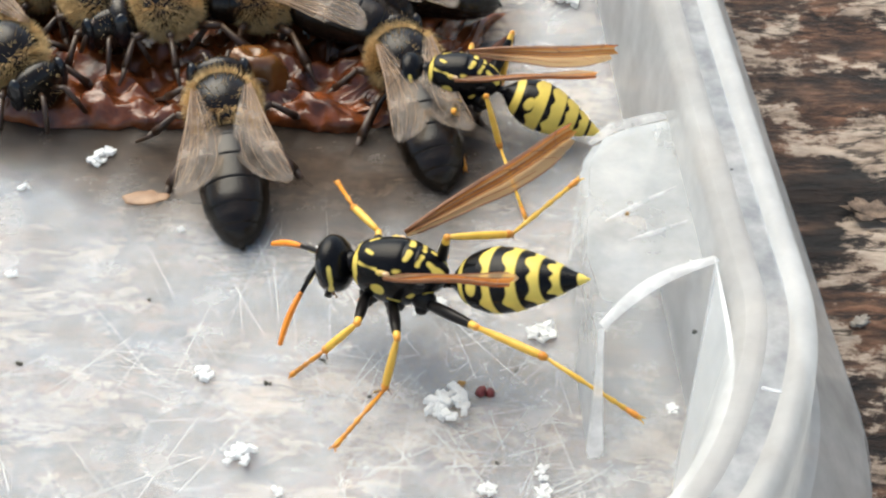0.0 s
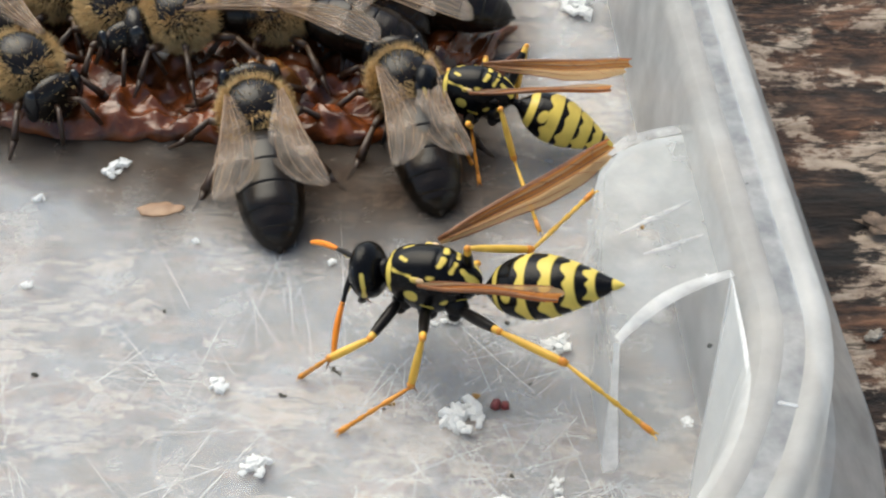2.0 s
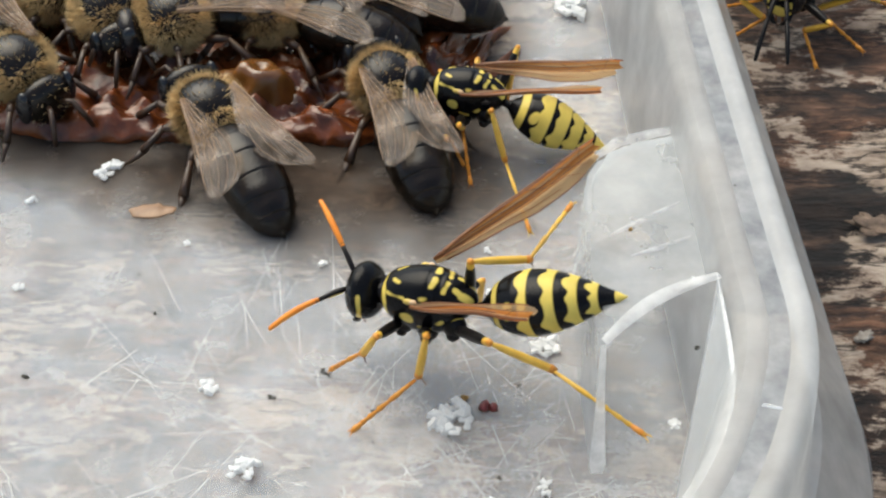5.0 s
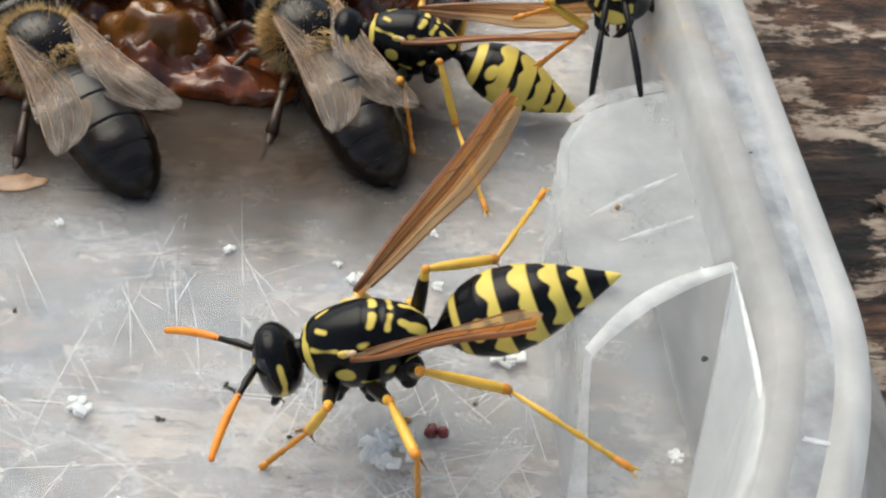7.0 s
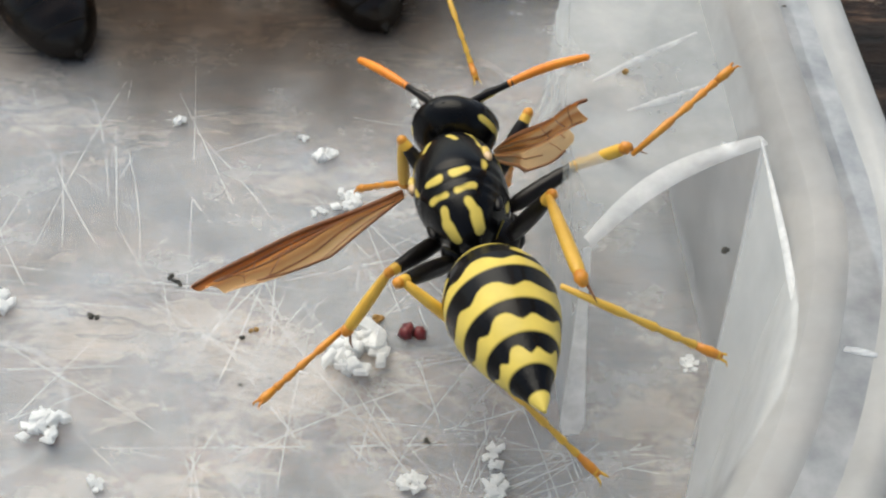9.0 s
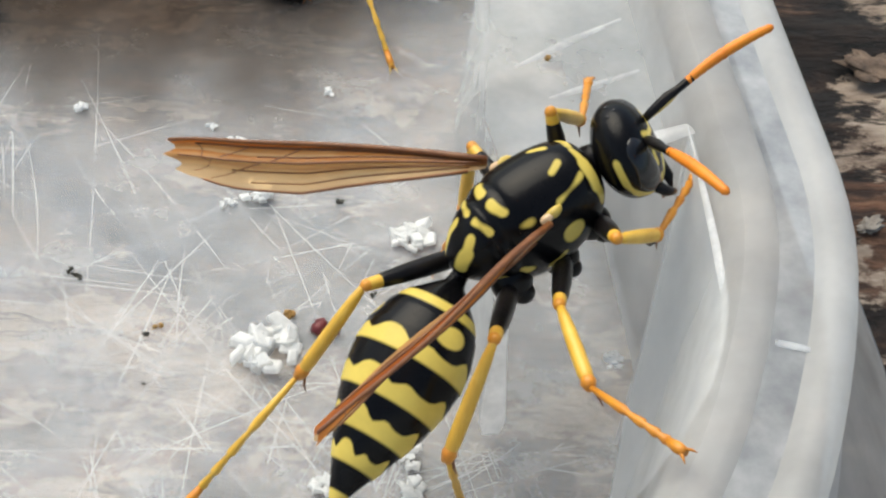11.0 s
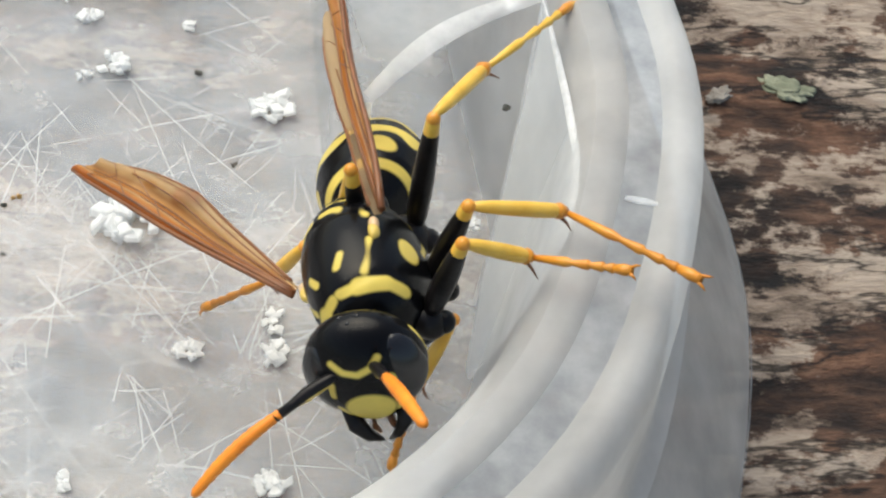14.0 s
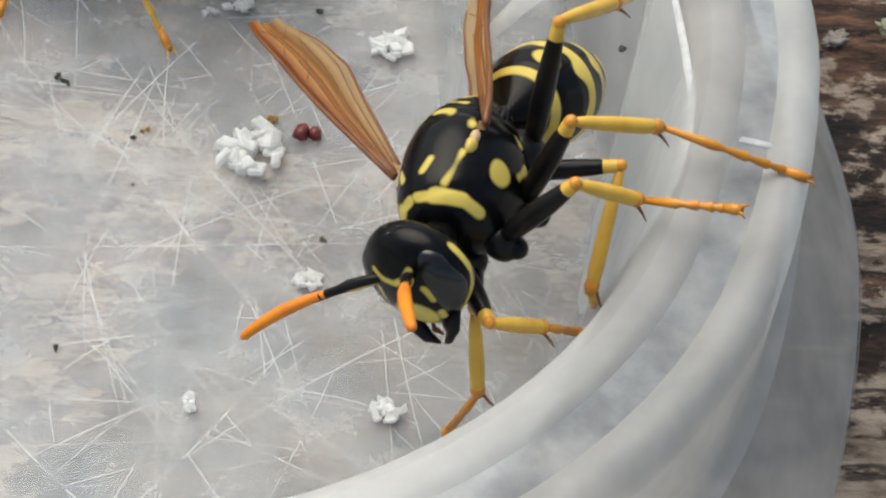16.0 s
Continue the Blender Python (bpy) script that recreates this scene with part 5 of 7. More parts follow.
    walk(wasp_parts["wing_left"], [
        (0, wing_pose(1, 152.6, 28.8)),
        (0.5, wing_pose(1, 152.9, 27)),
        (1, wing_pose(1, 154.2, 24.3)),
        (1.5, wing_pose(1, 154.1, 24.6)),
        (2, wing_pose(1, 154.9, 24.8)),
        (2.5, wing_pose(1, 154.2, 26.6)),
        (3, wing_pose(1, 156, 26.8)),
        (3.5, wing_pose(1, 155.9, 27.7)),
        (6, wing_pose(1, 152.1, 22.8)),
        (6.5, wing_pose(1, 147.3, 24.7)),
        (7, wing_pose(1, 151.7, 26.7)),
        (7.5, wing_pose(1, 152.3, 25.5)),
        (8, wing_pose(1, 143.8, 28.4)),
        (8.5, wing_pose(1, 146.9, 31.2)),
        (11, wing_pose(1, 135.2, 9.5, 38)),
        (11.5, wing_pose(1, 137.6, 9.2, 38)),
        (12, wing_pose(1, 141.9, 11.8, 38)),
        (12.5, wing_pose(1, 147.7, 20.7, 38)),
        (13, wing_pose(1, 152.2, 16.9, 38)),
        (13.5, wing_pose(1, 156.3, 18)),
        (14, wing_pose(1, 176.1, 5.3)),
        (14.5, wing_pose(1, 175.6, -10.8)),
        (15, wing_pose(1, 171.7, -14.7)),
        (15.5, wing_pose(1, 181, -4.1)),
        (16, wing_pose(1, 198.1, -1.2))])
    walk(wasp_parts["wing_right"], [
        (0, wing_pose(-1, -141.3, 18.5)),
        (0.5, wing_pose(-1, -145.1, 18.8)),
        (1, wing_pose(-1, -144.9, 19.4)),
        (1.5, wing_pose(-1, -145.7, 19)),
        (2, wing_pose(-1, -144.9, 18.5)),
        (2.5, wing_pose(-1, -142.5, 17.7)),
        (3, wing_pose(-1, -140.6, 17.1)),
        (3.5, wing_pose(-1, -138.7, 17.1)),
        (6, wing_pose(-1, -139.3, 17.9)),
        (6.5, wing_pose(-1, -140.3, 17.2)),
        (7, wing_pose(-1, -137.6, 15.6)),
        (7.5, wing_pose(-1, -142.7, 20.1)),
        (8, wing_pose(-1, -153.3, 27.8)),
        (8.5, wing_pose(-1, -154.4, 33.4)),
        (11, wing_pose(-1, -153.5, 22.6, 38)),
        (11.5, wing_pose(-1, -152.4, 30, 38)),
        (12, wing_pose(-1, -147.7, 31.2, 38)),
        (12.5, wing_pose(-1, -160.8, 13.1, 38)),
        (13, wing_pose(-1, -157.6, 14.5, 38)),
        (13.5, wing_pose(-1, -151.3, 20.7)),
        (14, wing_pose(-1, -147.4, 21.9)),
        (14.5, wing_pose(-1, -145, 26.5)),
        (15, wing_pose(-1, -147.2, 22.8)),
        (15.5, wing_pose(-1, -145.2, 25.1)),
        (16, wing_pose(-1, -138.9, 19.9))])
    walk(wasp_parts["antenna_left"], [
        (0, antenna_pose(1, heads[0][1], 55.7, -27.9)),
        (0.5, antenna_pose(1, heads[1][1], 61.2, -35.7)),
        (1, antenna_pose(1, heads[2][1], 68.3, -39.7)),
        (1.5, antenna_pose(1, heads[3][1], 67.2, -40.2)),
        (2, antenna_pose(1, heads[4][1], 69.3, -37.2)),
        (2.5, antenna_pose(1, heads[5][1], 18.3, 1.4)),
        (3, antenna_pose(1, heads[6][1], 49.8, -22.5)),
        (3.5, antenna_pose(1, heads[7][1], 66.2, 8.8)),
        (6, antenna_pose(1, heads[8][1], 35.5, -4.3)),
        (6.5, antenna_pose(1, heads[9][1], 48.8, -9.8)),
        (7, antenna_pose(1, heads[10][1], 62, 3.4)),
        (7.5, antenna_pose(1, heads[11][1], 60.6, 7.2)),
        (8, antenna_pose(1, heads[12][1], 48.3, 13.9)),
        (8.5, antenna_pose(1, heads[13][1], 55.9, 16.5)),
        (11, antenna_pose(1, heads[14][1], 19.2, 13.8)),
        (11.5, antenna_pose(1, heads[15][1], 56, 28.2)),
        (12, antenna_pose(1, heads[16][1], 47, 35.2)),
        (12.5, antenna_pose(1, heads[17][1], 51.8, -8.8)),
        (13, antenna_pose(1, heads[18][1], 5.2, 16.2)),
        (13.5, antenna_pose(1, heads[19][1], 23.2, 25.8)),
        (14, antenna_pose(1, heads[20][1], 28.2, 30.5)),
        (14.5, antenna_pose(1, heads[21][1], 43.2, 47.2)),
        (15, antenna_pose(1, heads[22][1], 26, 16.2)),
        (15.5, antenna_pose(1, heads[23][1], 41.5, 39.8)),
        (16, antenna_pose(1, heads[24][1], 46.4, 30.9))])
    walk(wasp_parts["antenna_right"], [
        (0, antenna_pose(-1, heads[0][1], -30.6, -0.7)),
        (0.5, antenna_pose(-1, heads[1][1], -31.9, -2.3)),
        (1, antenna_pose(-1, heads[2][1], -37.6, -8.7)),
        (1.5, antenna_pose(-1, heads[3][1], -32.8, -1.8)),
        (2, antenna_pose(-1, heads[4][1], -34.3, 1.2)),
        (2.5, antenna_pose(-1, heads[5][1], -45.3, 6.8)),
        (3, antenna_pose(-1, heads[6][1], -35.2, 16.7)),
        (3.5, antenna_pose(-1, heads[7][1], -30, 60.2)),
        (6, antenna_pose(-1, heads[8][1], -51.4, 16.1)),
        (6.5, antenna_pose(-1, heads[9][1], -29.6, 1.6)),
        (7, antenna_pose(-1, heads[10][1], -36.1, 11)),
        (7.5, antenna_pose(-1, heads[11][1], -43.4, 10.8)),
        (8, antenna_pose(-1, heads[12][1], -77.9, 9.3)),
        (8.5, antenna_pose(-1, heads[13][1], -69.1, 4)),
        (11, antenna_pose(-1, heads[14][1], -65.8, 16.8)),
        (11.5, antenna_pose(-1, heads[15][1], -55, 16.8)),
        (12, antenna_pose(-1, heads[16][1], -63.2, 2.5)),
        (12.5, antenna_pose(-1, heads[17][1], -53.5, -2.8)),
        (13, antenna_pose(-1, heads[18][1], -45, -15.5)),
        (13.5, antenna_pose(-1, heads[19][1], 6.8, 27)),
        (14, antenna_pose(-1, heads[20][1], -62.8, -8.2)),
        (14.5, antenna_pose(-1, heads[21][1], -57.5, -6.8)),
        (15, antenna_pose(-1, heads[22][1], -56.8, -11.2)),
        (15.5, antenna_pose(-1, heads[23][1], -57.2, 10.8)),
        (16, antenna_pose(-1, heads[24][1], -64, 3.8))])
    walk(wasp_parts["femur_front_left"], [
        (0, bone(1.75, 0.85, -1.3, -0.19, 0.96, 0.22)), (0.5, bone(1.75, 0.85, -1.3, 0.35, 0.85, 0.38)), (1, bone(1.75, 0.85, -1.3, 0.29, 0.95, -0.14)),
        (1.5, bone(1.75, 0.85, -1.3, 0.74, -0.44, -0.51)), (2, bone(1.75, 0.85, -1.3, 0.28, 0.95, -0.11)), (2.5, bone(1.75, 0.85, -1.3, 0.01, 1, 0.04)),
        (3, bone(1.75, 0.85, -1.3, 0.12, 0.99, 0.09)), (3.5, bone(1.75, 0.85, -1.3, -0.22, 0.79, 0.57)), (6, bone(1.75, 0.85, -1.3, 0.08, 0.86, 0.5)),
        (6.5, bone(1.75, 0.85, -1.3, -0.08, 0.82, 0.57)), (7, bone(1.75, 0.85, -1.3, -0.16, 0.83, 0.53)), (7.5, bone(1.75, 0.85, -1.3, -0.07, 0.8, 0.6)),
        (8, bone(1.75, 0.85, -1.3, -0.34, 0.86, 0.37)), (8.5, bone(1.75, 0.85, -1.3, 0.3, 0.15, 0.94)), (11, bone(1.75, 0.85, -1.3, 0.24, 0.22, 0.95)),
        (11.5, bone(1.75, 0.85, -1.3, 0.89, -0.38, 0.26)), (12, bone(1.75, 0.85, -1.3, 0.4, 0.25, 0.88)), (12.5, bone(1.75, 0.85, -1.3, 0.32, 0.19, 0.93)),
        (13, bone(1.75, 0.85, -1.3, -0.28, 0.87, -0.4)), (13.5, bone(1.75, 0.85, -1.3, 0.66, 0.44, 0.61)), (14, bone(1.75, 0.85, -1.3, 0.18, 0.87, 0.45)),
        (14.5, bone(1.75, 0.85, -1.3, 0.19, 0.61, 0.77)), (15, bone(1.75, 0.85, -1.3, 0.58, 0.58, 0.58)), (15.5, bone(1.75, 0.85, -1.3, 0.34, 0.8, 0.49)),
        (16, bone(1.75, 0.85, -1.3, -0.11, 0.99, 0.11))])
    walk(wasp_parts["tibia_front_left"], [
        (0, bone(1.24, 3.43, -0.7, 0.72, 0.35, -0.6)), (0.5, bone(2.7, 3.15, -0.26, 0.86, -0.35, -0.36)), (1, bone(2.53, 3.41, -1.67, 0.82, 0.36, -0.44)),
        (1.5, bone(3.75, -0.34, -2.67, 0.89, -0.33, -0.32)), (2, bone(2.5, 3.43, -1.59, 0.82, 0.51, -0.25)), (2.5, bone(1.77, 3.55, -1.18, 0.8, 0.09, -0.6)),
        (3, bone(2.07, 3.52, -1.05, 0.81, 0.17, -0.57)), (3.5, bone(1.16, 2.99, 0.23, 0.78, 0.01, -0.63)), (6, bone(1.98, 3.18, 0.05, 0.59, -0.15, -0.79)),
        (6.5, bone(1.53, 3.06, 0.24, 0.72, -0.13, -0.68)), (7, bone(1.31, 3.09, 0.14, 0.63, -0.22, -0.75)), (7.5, bone(1.55, 3.05, 0.34, 0.62, -0.09, -0.78)),
        (8, bone(0.83, 3.19, -0.3, 0.73, 0.52, -0.44)), (8.5, bone(2.57, 1.25, 1.24, 0.27, 0.35, -0.9)), (11, bone(2.4, 1.43, 1.24, 0.45, 0.34, -0.82)),
        (11.5, bone(4.14, -0.19, -0.6, 0.58, -0.7, 0.41)), (12, bone(2.86, 1.54, 1.13, 0.35, 0.42, -0.84)), (12.5, bone(2.61, 1.36, 1.21, -0.18, 0.73, -0.66)),
        (13, bone(0.99, 3.2, -2.39, 0.94, 0.2, 0.27)), (13.5, bone(3.64, 2.1, 0.45, -0.44, 0.33, -0.84)), (14, bone(2.23, 3.21, -0.08, -0.34, 0.14, -0.93)),
        (14.5, bone(2.26, 2.49, 0.77, 0.94, -0.02, -0.35)), (15, bone(3.32, 2.43, 0.27, 0.81, -0.15, -0.56)), (15.5, bone(2.67, 3.01, 0.03, -0.37, -0.1, -0.92)),
        (16, bone(1.46, 3.51, -1, -0.49, 0.05, -0.87))])
    walk(wasp_parts["tarsus_front_left"], [
        (0, bone(2.96, 4.27, -2.14, 0.73, 0.08, -0.68)), (0.5, bone(4.78, 2.32, -1.13, 0.67, -0.28, -0.69)), (1, bone(4.5, 4.28, -2.72, 0.61, -0.49, -0.62)),
        (1.5, bone(5.89, -1.14, -3.43, 0.54, 0.72, 0.44)), (2, bone(4.47, 4.66, -2.18, 0.7, -0.1, -0.71)), (2.5, bone(3.68, 3.77, -2.62, 0.89, 0.2, -0.41)),
        (3, bone(4, 3.93, -2.41, 0.88, 0.13, -0.45)), (3.5, bone(3.03, 3.01, -1.27, 0.79, 0.04, -0.61)), (6, bone(3.4, 2.82, -1.85, 0.85, -0.13, -0.51)),
        (6.5, bone(3.27, 2.75, -1.39, 0.89, -0.17, -0.42)), (7, bone(2.81, 2.57, -1.66, 0.87, 0.04, -0.5)), (7.5, bone(3.01, 2.83, -1.49, 0.9, -0.01, -0.43)),
        (8, bone(2.58, 4.43, -1.37, 0.5, 0.87, 0.01)), (8.5, bone(3.21, 2.1, -0.91, 0.72, 0.67, -0.18)), (11, bone(3.49, 2.25, -0.73, 0.52, 0.76, -0.39)),
        (11.5, bone(5.54, -1.87, 0.39, 0.55, 0.63, -0.54)), (12, bone(3.69, 2.53, -0.85, 0.38, 0.47, -0.8)), (12.5, bone(2.18, 3.11, -0.38, 0.22, 0.86, -0.47)),
        (13, bone(3.25, 3.68, -1.73, 0.35, 0.8, -0.49)), (13.5, bone(2.67, 2.84, -1.41, -0.22, 0.55, -0.8)), (14, bone(1.42, 3.55, -2.32, 0.64, 0.7, -0.32)),
        (14.5, bone(4.5, 2.43, -0.07, 0.88, 0.43, -0.2)), (15, bone(5.32, 2.05, -1.11, -0.38, 0.17, -0.91)), (15.5, bone(1.78, 2.76, -2.19, 0.74, 0.53, -0.42)),
        (16, bone(0.28, 3.64, -3.09, 0.3, 0.9, -0.32))])
    walk(wasp_parts["femur_front_right"], [
        (0, bone(1.75, -0.85, -1.3, 0.26, -0.96, 0.13)), (0.5, bone(1.75, -0.85, -1.3, 0.34, -0.9, -0.26)), (1, bone(1.75, -0.85, -1.3, 0.35, -0.9, -0.28)),
        (1.5, bone(1.75, -0.85, -1.3, 0.34, -0.9, -0.26)), (2, bone(1.75, -0.85, -1.3, 0.34, -0.9, -0.27)), (2.5, bone(1.75, -0.85, -1.3, 0.34, -0.91, -0.25)),
        (3, bone(1.75, -0.85, -1.3, 0.34, -0.9, -0.26)), (3.5, bone(1.75, -0.85, -1.3, 0.33, -0.91, -0.24)), (6, bone(1.75, -0.85, -1.3, 0.32, -0.92, -0.21)),
        (6.5, bone(1.75, -0.85, -1.3, -0.42, -0.89, 0.18)), (7, bone(1.75, -0.85, -1.3, -0.45, -0.86, 0.24)), (7.5, bone(1.75, -0.85, -1.3, 0.33, -0.93, -0.19)),
        (8, bone(1.75, -0.85, -1.3, 0.34, -0.61, 0.72)), (8.5, bone(1.75, -0.85, -1.3, 0.42, -0.72, 0.55)), (11, bone(1.75, -0.85, -1.3, -0.16, -0.78, 0.61)),
        (11.5, bone(1.75, -0.85, -1.3, 0.03, -0.93, 0.38)), (12, bone(1.75, -0.85, -1.3, 0.06, -0.8, 0.6)), (12.5, bone(1.75, -0.85, -1.3, 0.24, -0.72, 0.66)),
        (13, bone(1.75, -0.85, -1.3, 0.18, -0.58, 0.79)), (13.5, bone(1.75, -0.85, -1.3, -0.91, 0.23, 0.36)), (14, bone(1.75, -0.85, -1.3, -0.62, 0.38, -0.69)),
        (14.5, bone(1.75, -0.85, -1.3, 0.79, -0.61, 0.04)), (15, bone(1.75, -0.85, -1.3, 0.72, -0.69, 0.06)), (15.5, bone(1.75, -0.85, -1.3, 1, -0.06, -0.06)),
        (16, bone(1.75, -0.85, -1.3, 0.84, 0.48, -0.23))])
    walk(wasp_parts["tibia_front_right"], [
        (0, bone(2.44, -3.43, -0.94, 0.8, -0.59, 0.12)), (0.5, bone(2.66, -3.23, -1.99, 0.42, 0, -0.91)), (1, bone(2.67, -3.24, -2.04, 0.44, -0.04, -0.9)),
        (1.5, bone(2.66, -3.24, -1.99, 0.42, 0, -0.91)), (2, bone(2.66, -3.24, -2.01, 0.43, -0.02, -0.9)), (2.5, bone(2.64, -3.24, -1.97, 0.41, 0.02, -0.91)),
        (3, bone(2.65, -3.24, -1.98, 0.42, 0, -0.91)), (3.5, bone(2.62, -3.24, -1.92, 0.4, 0.05, -0.92)), (6, bone(2.58, -3.24, -1.85, 0.36, 0.13, -0.92)),
        (6.5, bone(0.61, -3.25, -0.81, 0.04, -0.5, -0.87)), (7, bone(0.53, -3.18, -0.66, 0.1, -0.43, -0.89)), (7.5, bone(2.57, -3.18, -1.77, 0.37, 0.13, -0.92)),
        (8, bone(2.67, -2.5, 0.63, 0.2, 0.36, -0.91)), (8.5, bone(2.89, -2.8, 0.18, 0.19, 0.49, -0.85)), (11, bone(1.3, -3, 0.38, 0.61, 0.25, -0.76)),
        (11.5, bone(1.84, -3.35, -0.28, 0.8, -0.15, -0.58)), (12, bone(1.92, -3, 0.33, 0.61, -0.68, 0.4)), (12.5, bone(2.4, -2.78, 0.47, 0.69, -0.57, 0.44)),
        (13, bone(2.25, -2.41, 0.84, 0.94, -0.26, 0.21)), (13.5, bone(-0.69, -0.23, -0.33, -0.2, -0.69, -0.7)), (14, bone(0.08, 0.18, -3.16, 0.06, -0.95, -0.3)),
        (14.5, bone(3.89, -2.5, -1.2, -0.27, -0.47, -0.84)), (15, bone(3.7, -2.71, -1.13, -0.24, -0.12, -0.96)), (15.5, bone(4.44, -1.02, -1.45, -0.37, -0.11, -0.92)),
        (16, bone(4.03, 0.46, -1.93, -0.59, -0.09, -0.8))])
    walk(wasp_parts["tarsus_front_right"], [
        (0, bone(4.35, -4.86, -0.65, 0.62, -0.77, -0.14)), (0.5, bone(3.64, -3.23, -4.1, 0.9, -0.43, -0.12)), (1, bone(3.7, -3.33, -4.15, 0.89, -0.43, -0.16)),
        (1.5, bone(3.64, -3.23, -4.11, 0.9, -0.43, -0.12)), (2, bone(3.66, -3.28, -4.13, 0.89, -0.43, -0.14)), (2.5, bone(3.6, -3.2, -4.08, 0.9, -0.43, -0.11)),
        (3, bone(3.62, -3.24, -4.1, 0.89, -0.44, -0.12)), (3.5, bone(3.53, -3.13, -4.03, 0.89, -0.44, -0.08)), (6, bone(3.39, -2.95, -3.93, 0.89, -0.44, -0.05)),
        (6.5, bone(0.72, -4.44, -2.9, -0.12, -0.67, -0.73)), (7, bone(0.78, -4.22, -2.81, -0.08, -0.66, -0.75)), (7.5, bone(3.36, -2.9, -3.78, 0.92, -0.4, 0.05)),
        (8, bone(3.15, -1.64, -1.56, 0.81, -0.26, -0.53)), (8.5, bone(3.35, -1.62, -1.86, 0.67, 0.05, -0.74)), (11, bone(2.72, -2.42, -1.39, 0.82, 0.52, -0.25)),
        (11.5, bone(3.76, -3.72, -1.68, 0.26, -0.74, 0.62)), (12, bone(3.38, -4.63, 1.3, 0.41, -0.79, 0.46)), (12.5, bone(4.06, -4.16, 1.53, 0.65, -0.57, 0.5)),
        (13, bone(4.51, -3.04, 1.35, 0.88, -0.26, 0.4)), (13.5, bone(-1.17, -1.89, -2, -0.34, -0.75, -0.57)), (14, bone(0.23, -2.11, -3.88, 0.14, -0.88, -0.45)),
        (14.5, bone(3.24, -3.63, -3.22, -0.77, -0.25, -0.59)), (15, bone(3.13, -2.99, -3.44, -0.68, -0.19, -0.71)), (15.5, bone(3.54, -1.28, -3.66, -0.75, -0.35, -0.56)),
        (16, bone(2.61, 0.25, -3.86, -0.61, -0.34, -0.71))])
    walk(wasp_parts["femur_mid_left"], [
        (0, bone(0.3, 1, -1.5, -0.4, 0.91, 0.14)), (0.5, bone(0.3, 1, -1.5, -0.25, 0.87, 0.42)), (1, bone(0.3, 1, -1.5, -0.23, 0.93, 0.27)),
        (1.5, bone(0.3, 1, -1.5, -0.28, 0.92, 0.28)), (2, bone(0.3, 1, -1.5, -0.28, 0.92, 0.28)), (2.5, bone(0.3, 1, -1.5, -0.32, 0.86, 0.39)),
        (3, bone(0.3, 1, -1.5, -0.34, 0.87, 0.37)), (3.5, bone(0.3, 1, -1.5, -0.41, 0.8, 0.44)), (6, bone(0.3, 1, -1.5, -0.45, 0.65, 0.61)),
        (6.5, bone(0.3, 1, -1.5, -0.42, 0.74, 0.53)), (7, bone(0.3, 1, -1.5, -0.45, 0.75, 0.48)), (7.5, bone(0.3, 1, -1.5, -0.56, 0.75, 0.35)),
        (8, bone(0.3, 1, -1.5, -0.46, 0.7, 0.55)), (8.5, bone(0.3, 1, -1.5, -0.71, 0.59, 0.37)), (11, bone(0.3, 1, -1.5, 0.05, 0.95, 0.31)),
        (11.5, bone(0.3, 1, -1.5, 0.05, 0.98, 0.19)), (12, bone(0.3, 1, -1.5, 0.03, 0.99, 0.15)), (12.5, bone(0.3, 1, -1.5, 0.04, 0.21, 0.98)),
        (13, bone(0.3, 1, -1.5, 0.22, 0.26, 0.94)), (13.5, bone(0.3, 1, -1.5, -0.72, 0.68, -0.14)), (14, bone(0.3, 1, -1.5, 0.25, 0.86, 0.44)),
        (14.5, bone(0.3, 1, -1.5, 0.43, 0.5, 0.75)), (15, bone(0.3, 1, -1.5, 0.37, 0.91, 0.18)), (15.5, bone(0.3, 1, -1.5, -0.22, 0.97, 0.01)),
        (16, bone(0.3, 1, -1.5, -0.09, 0.9, 0.43))])
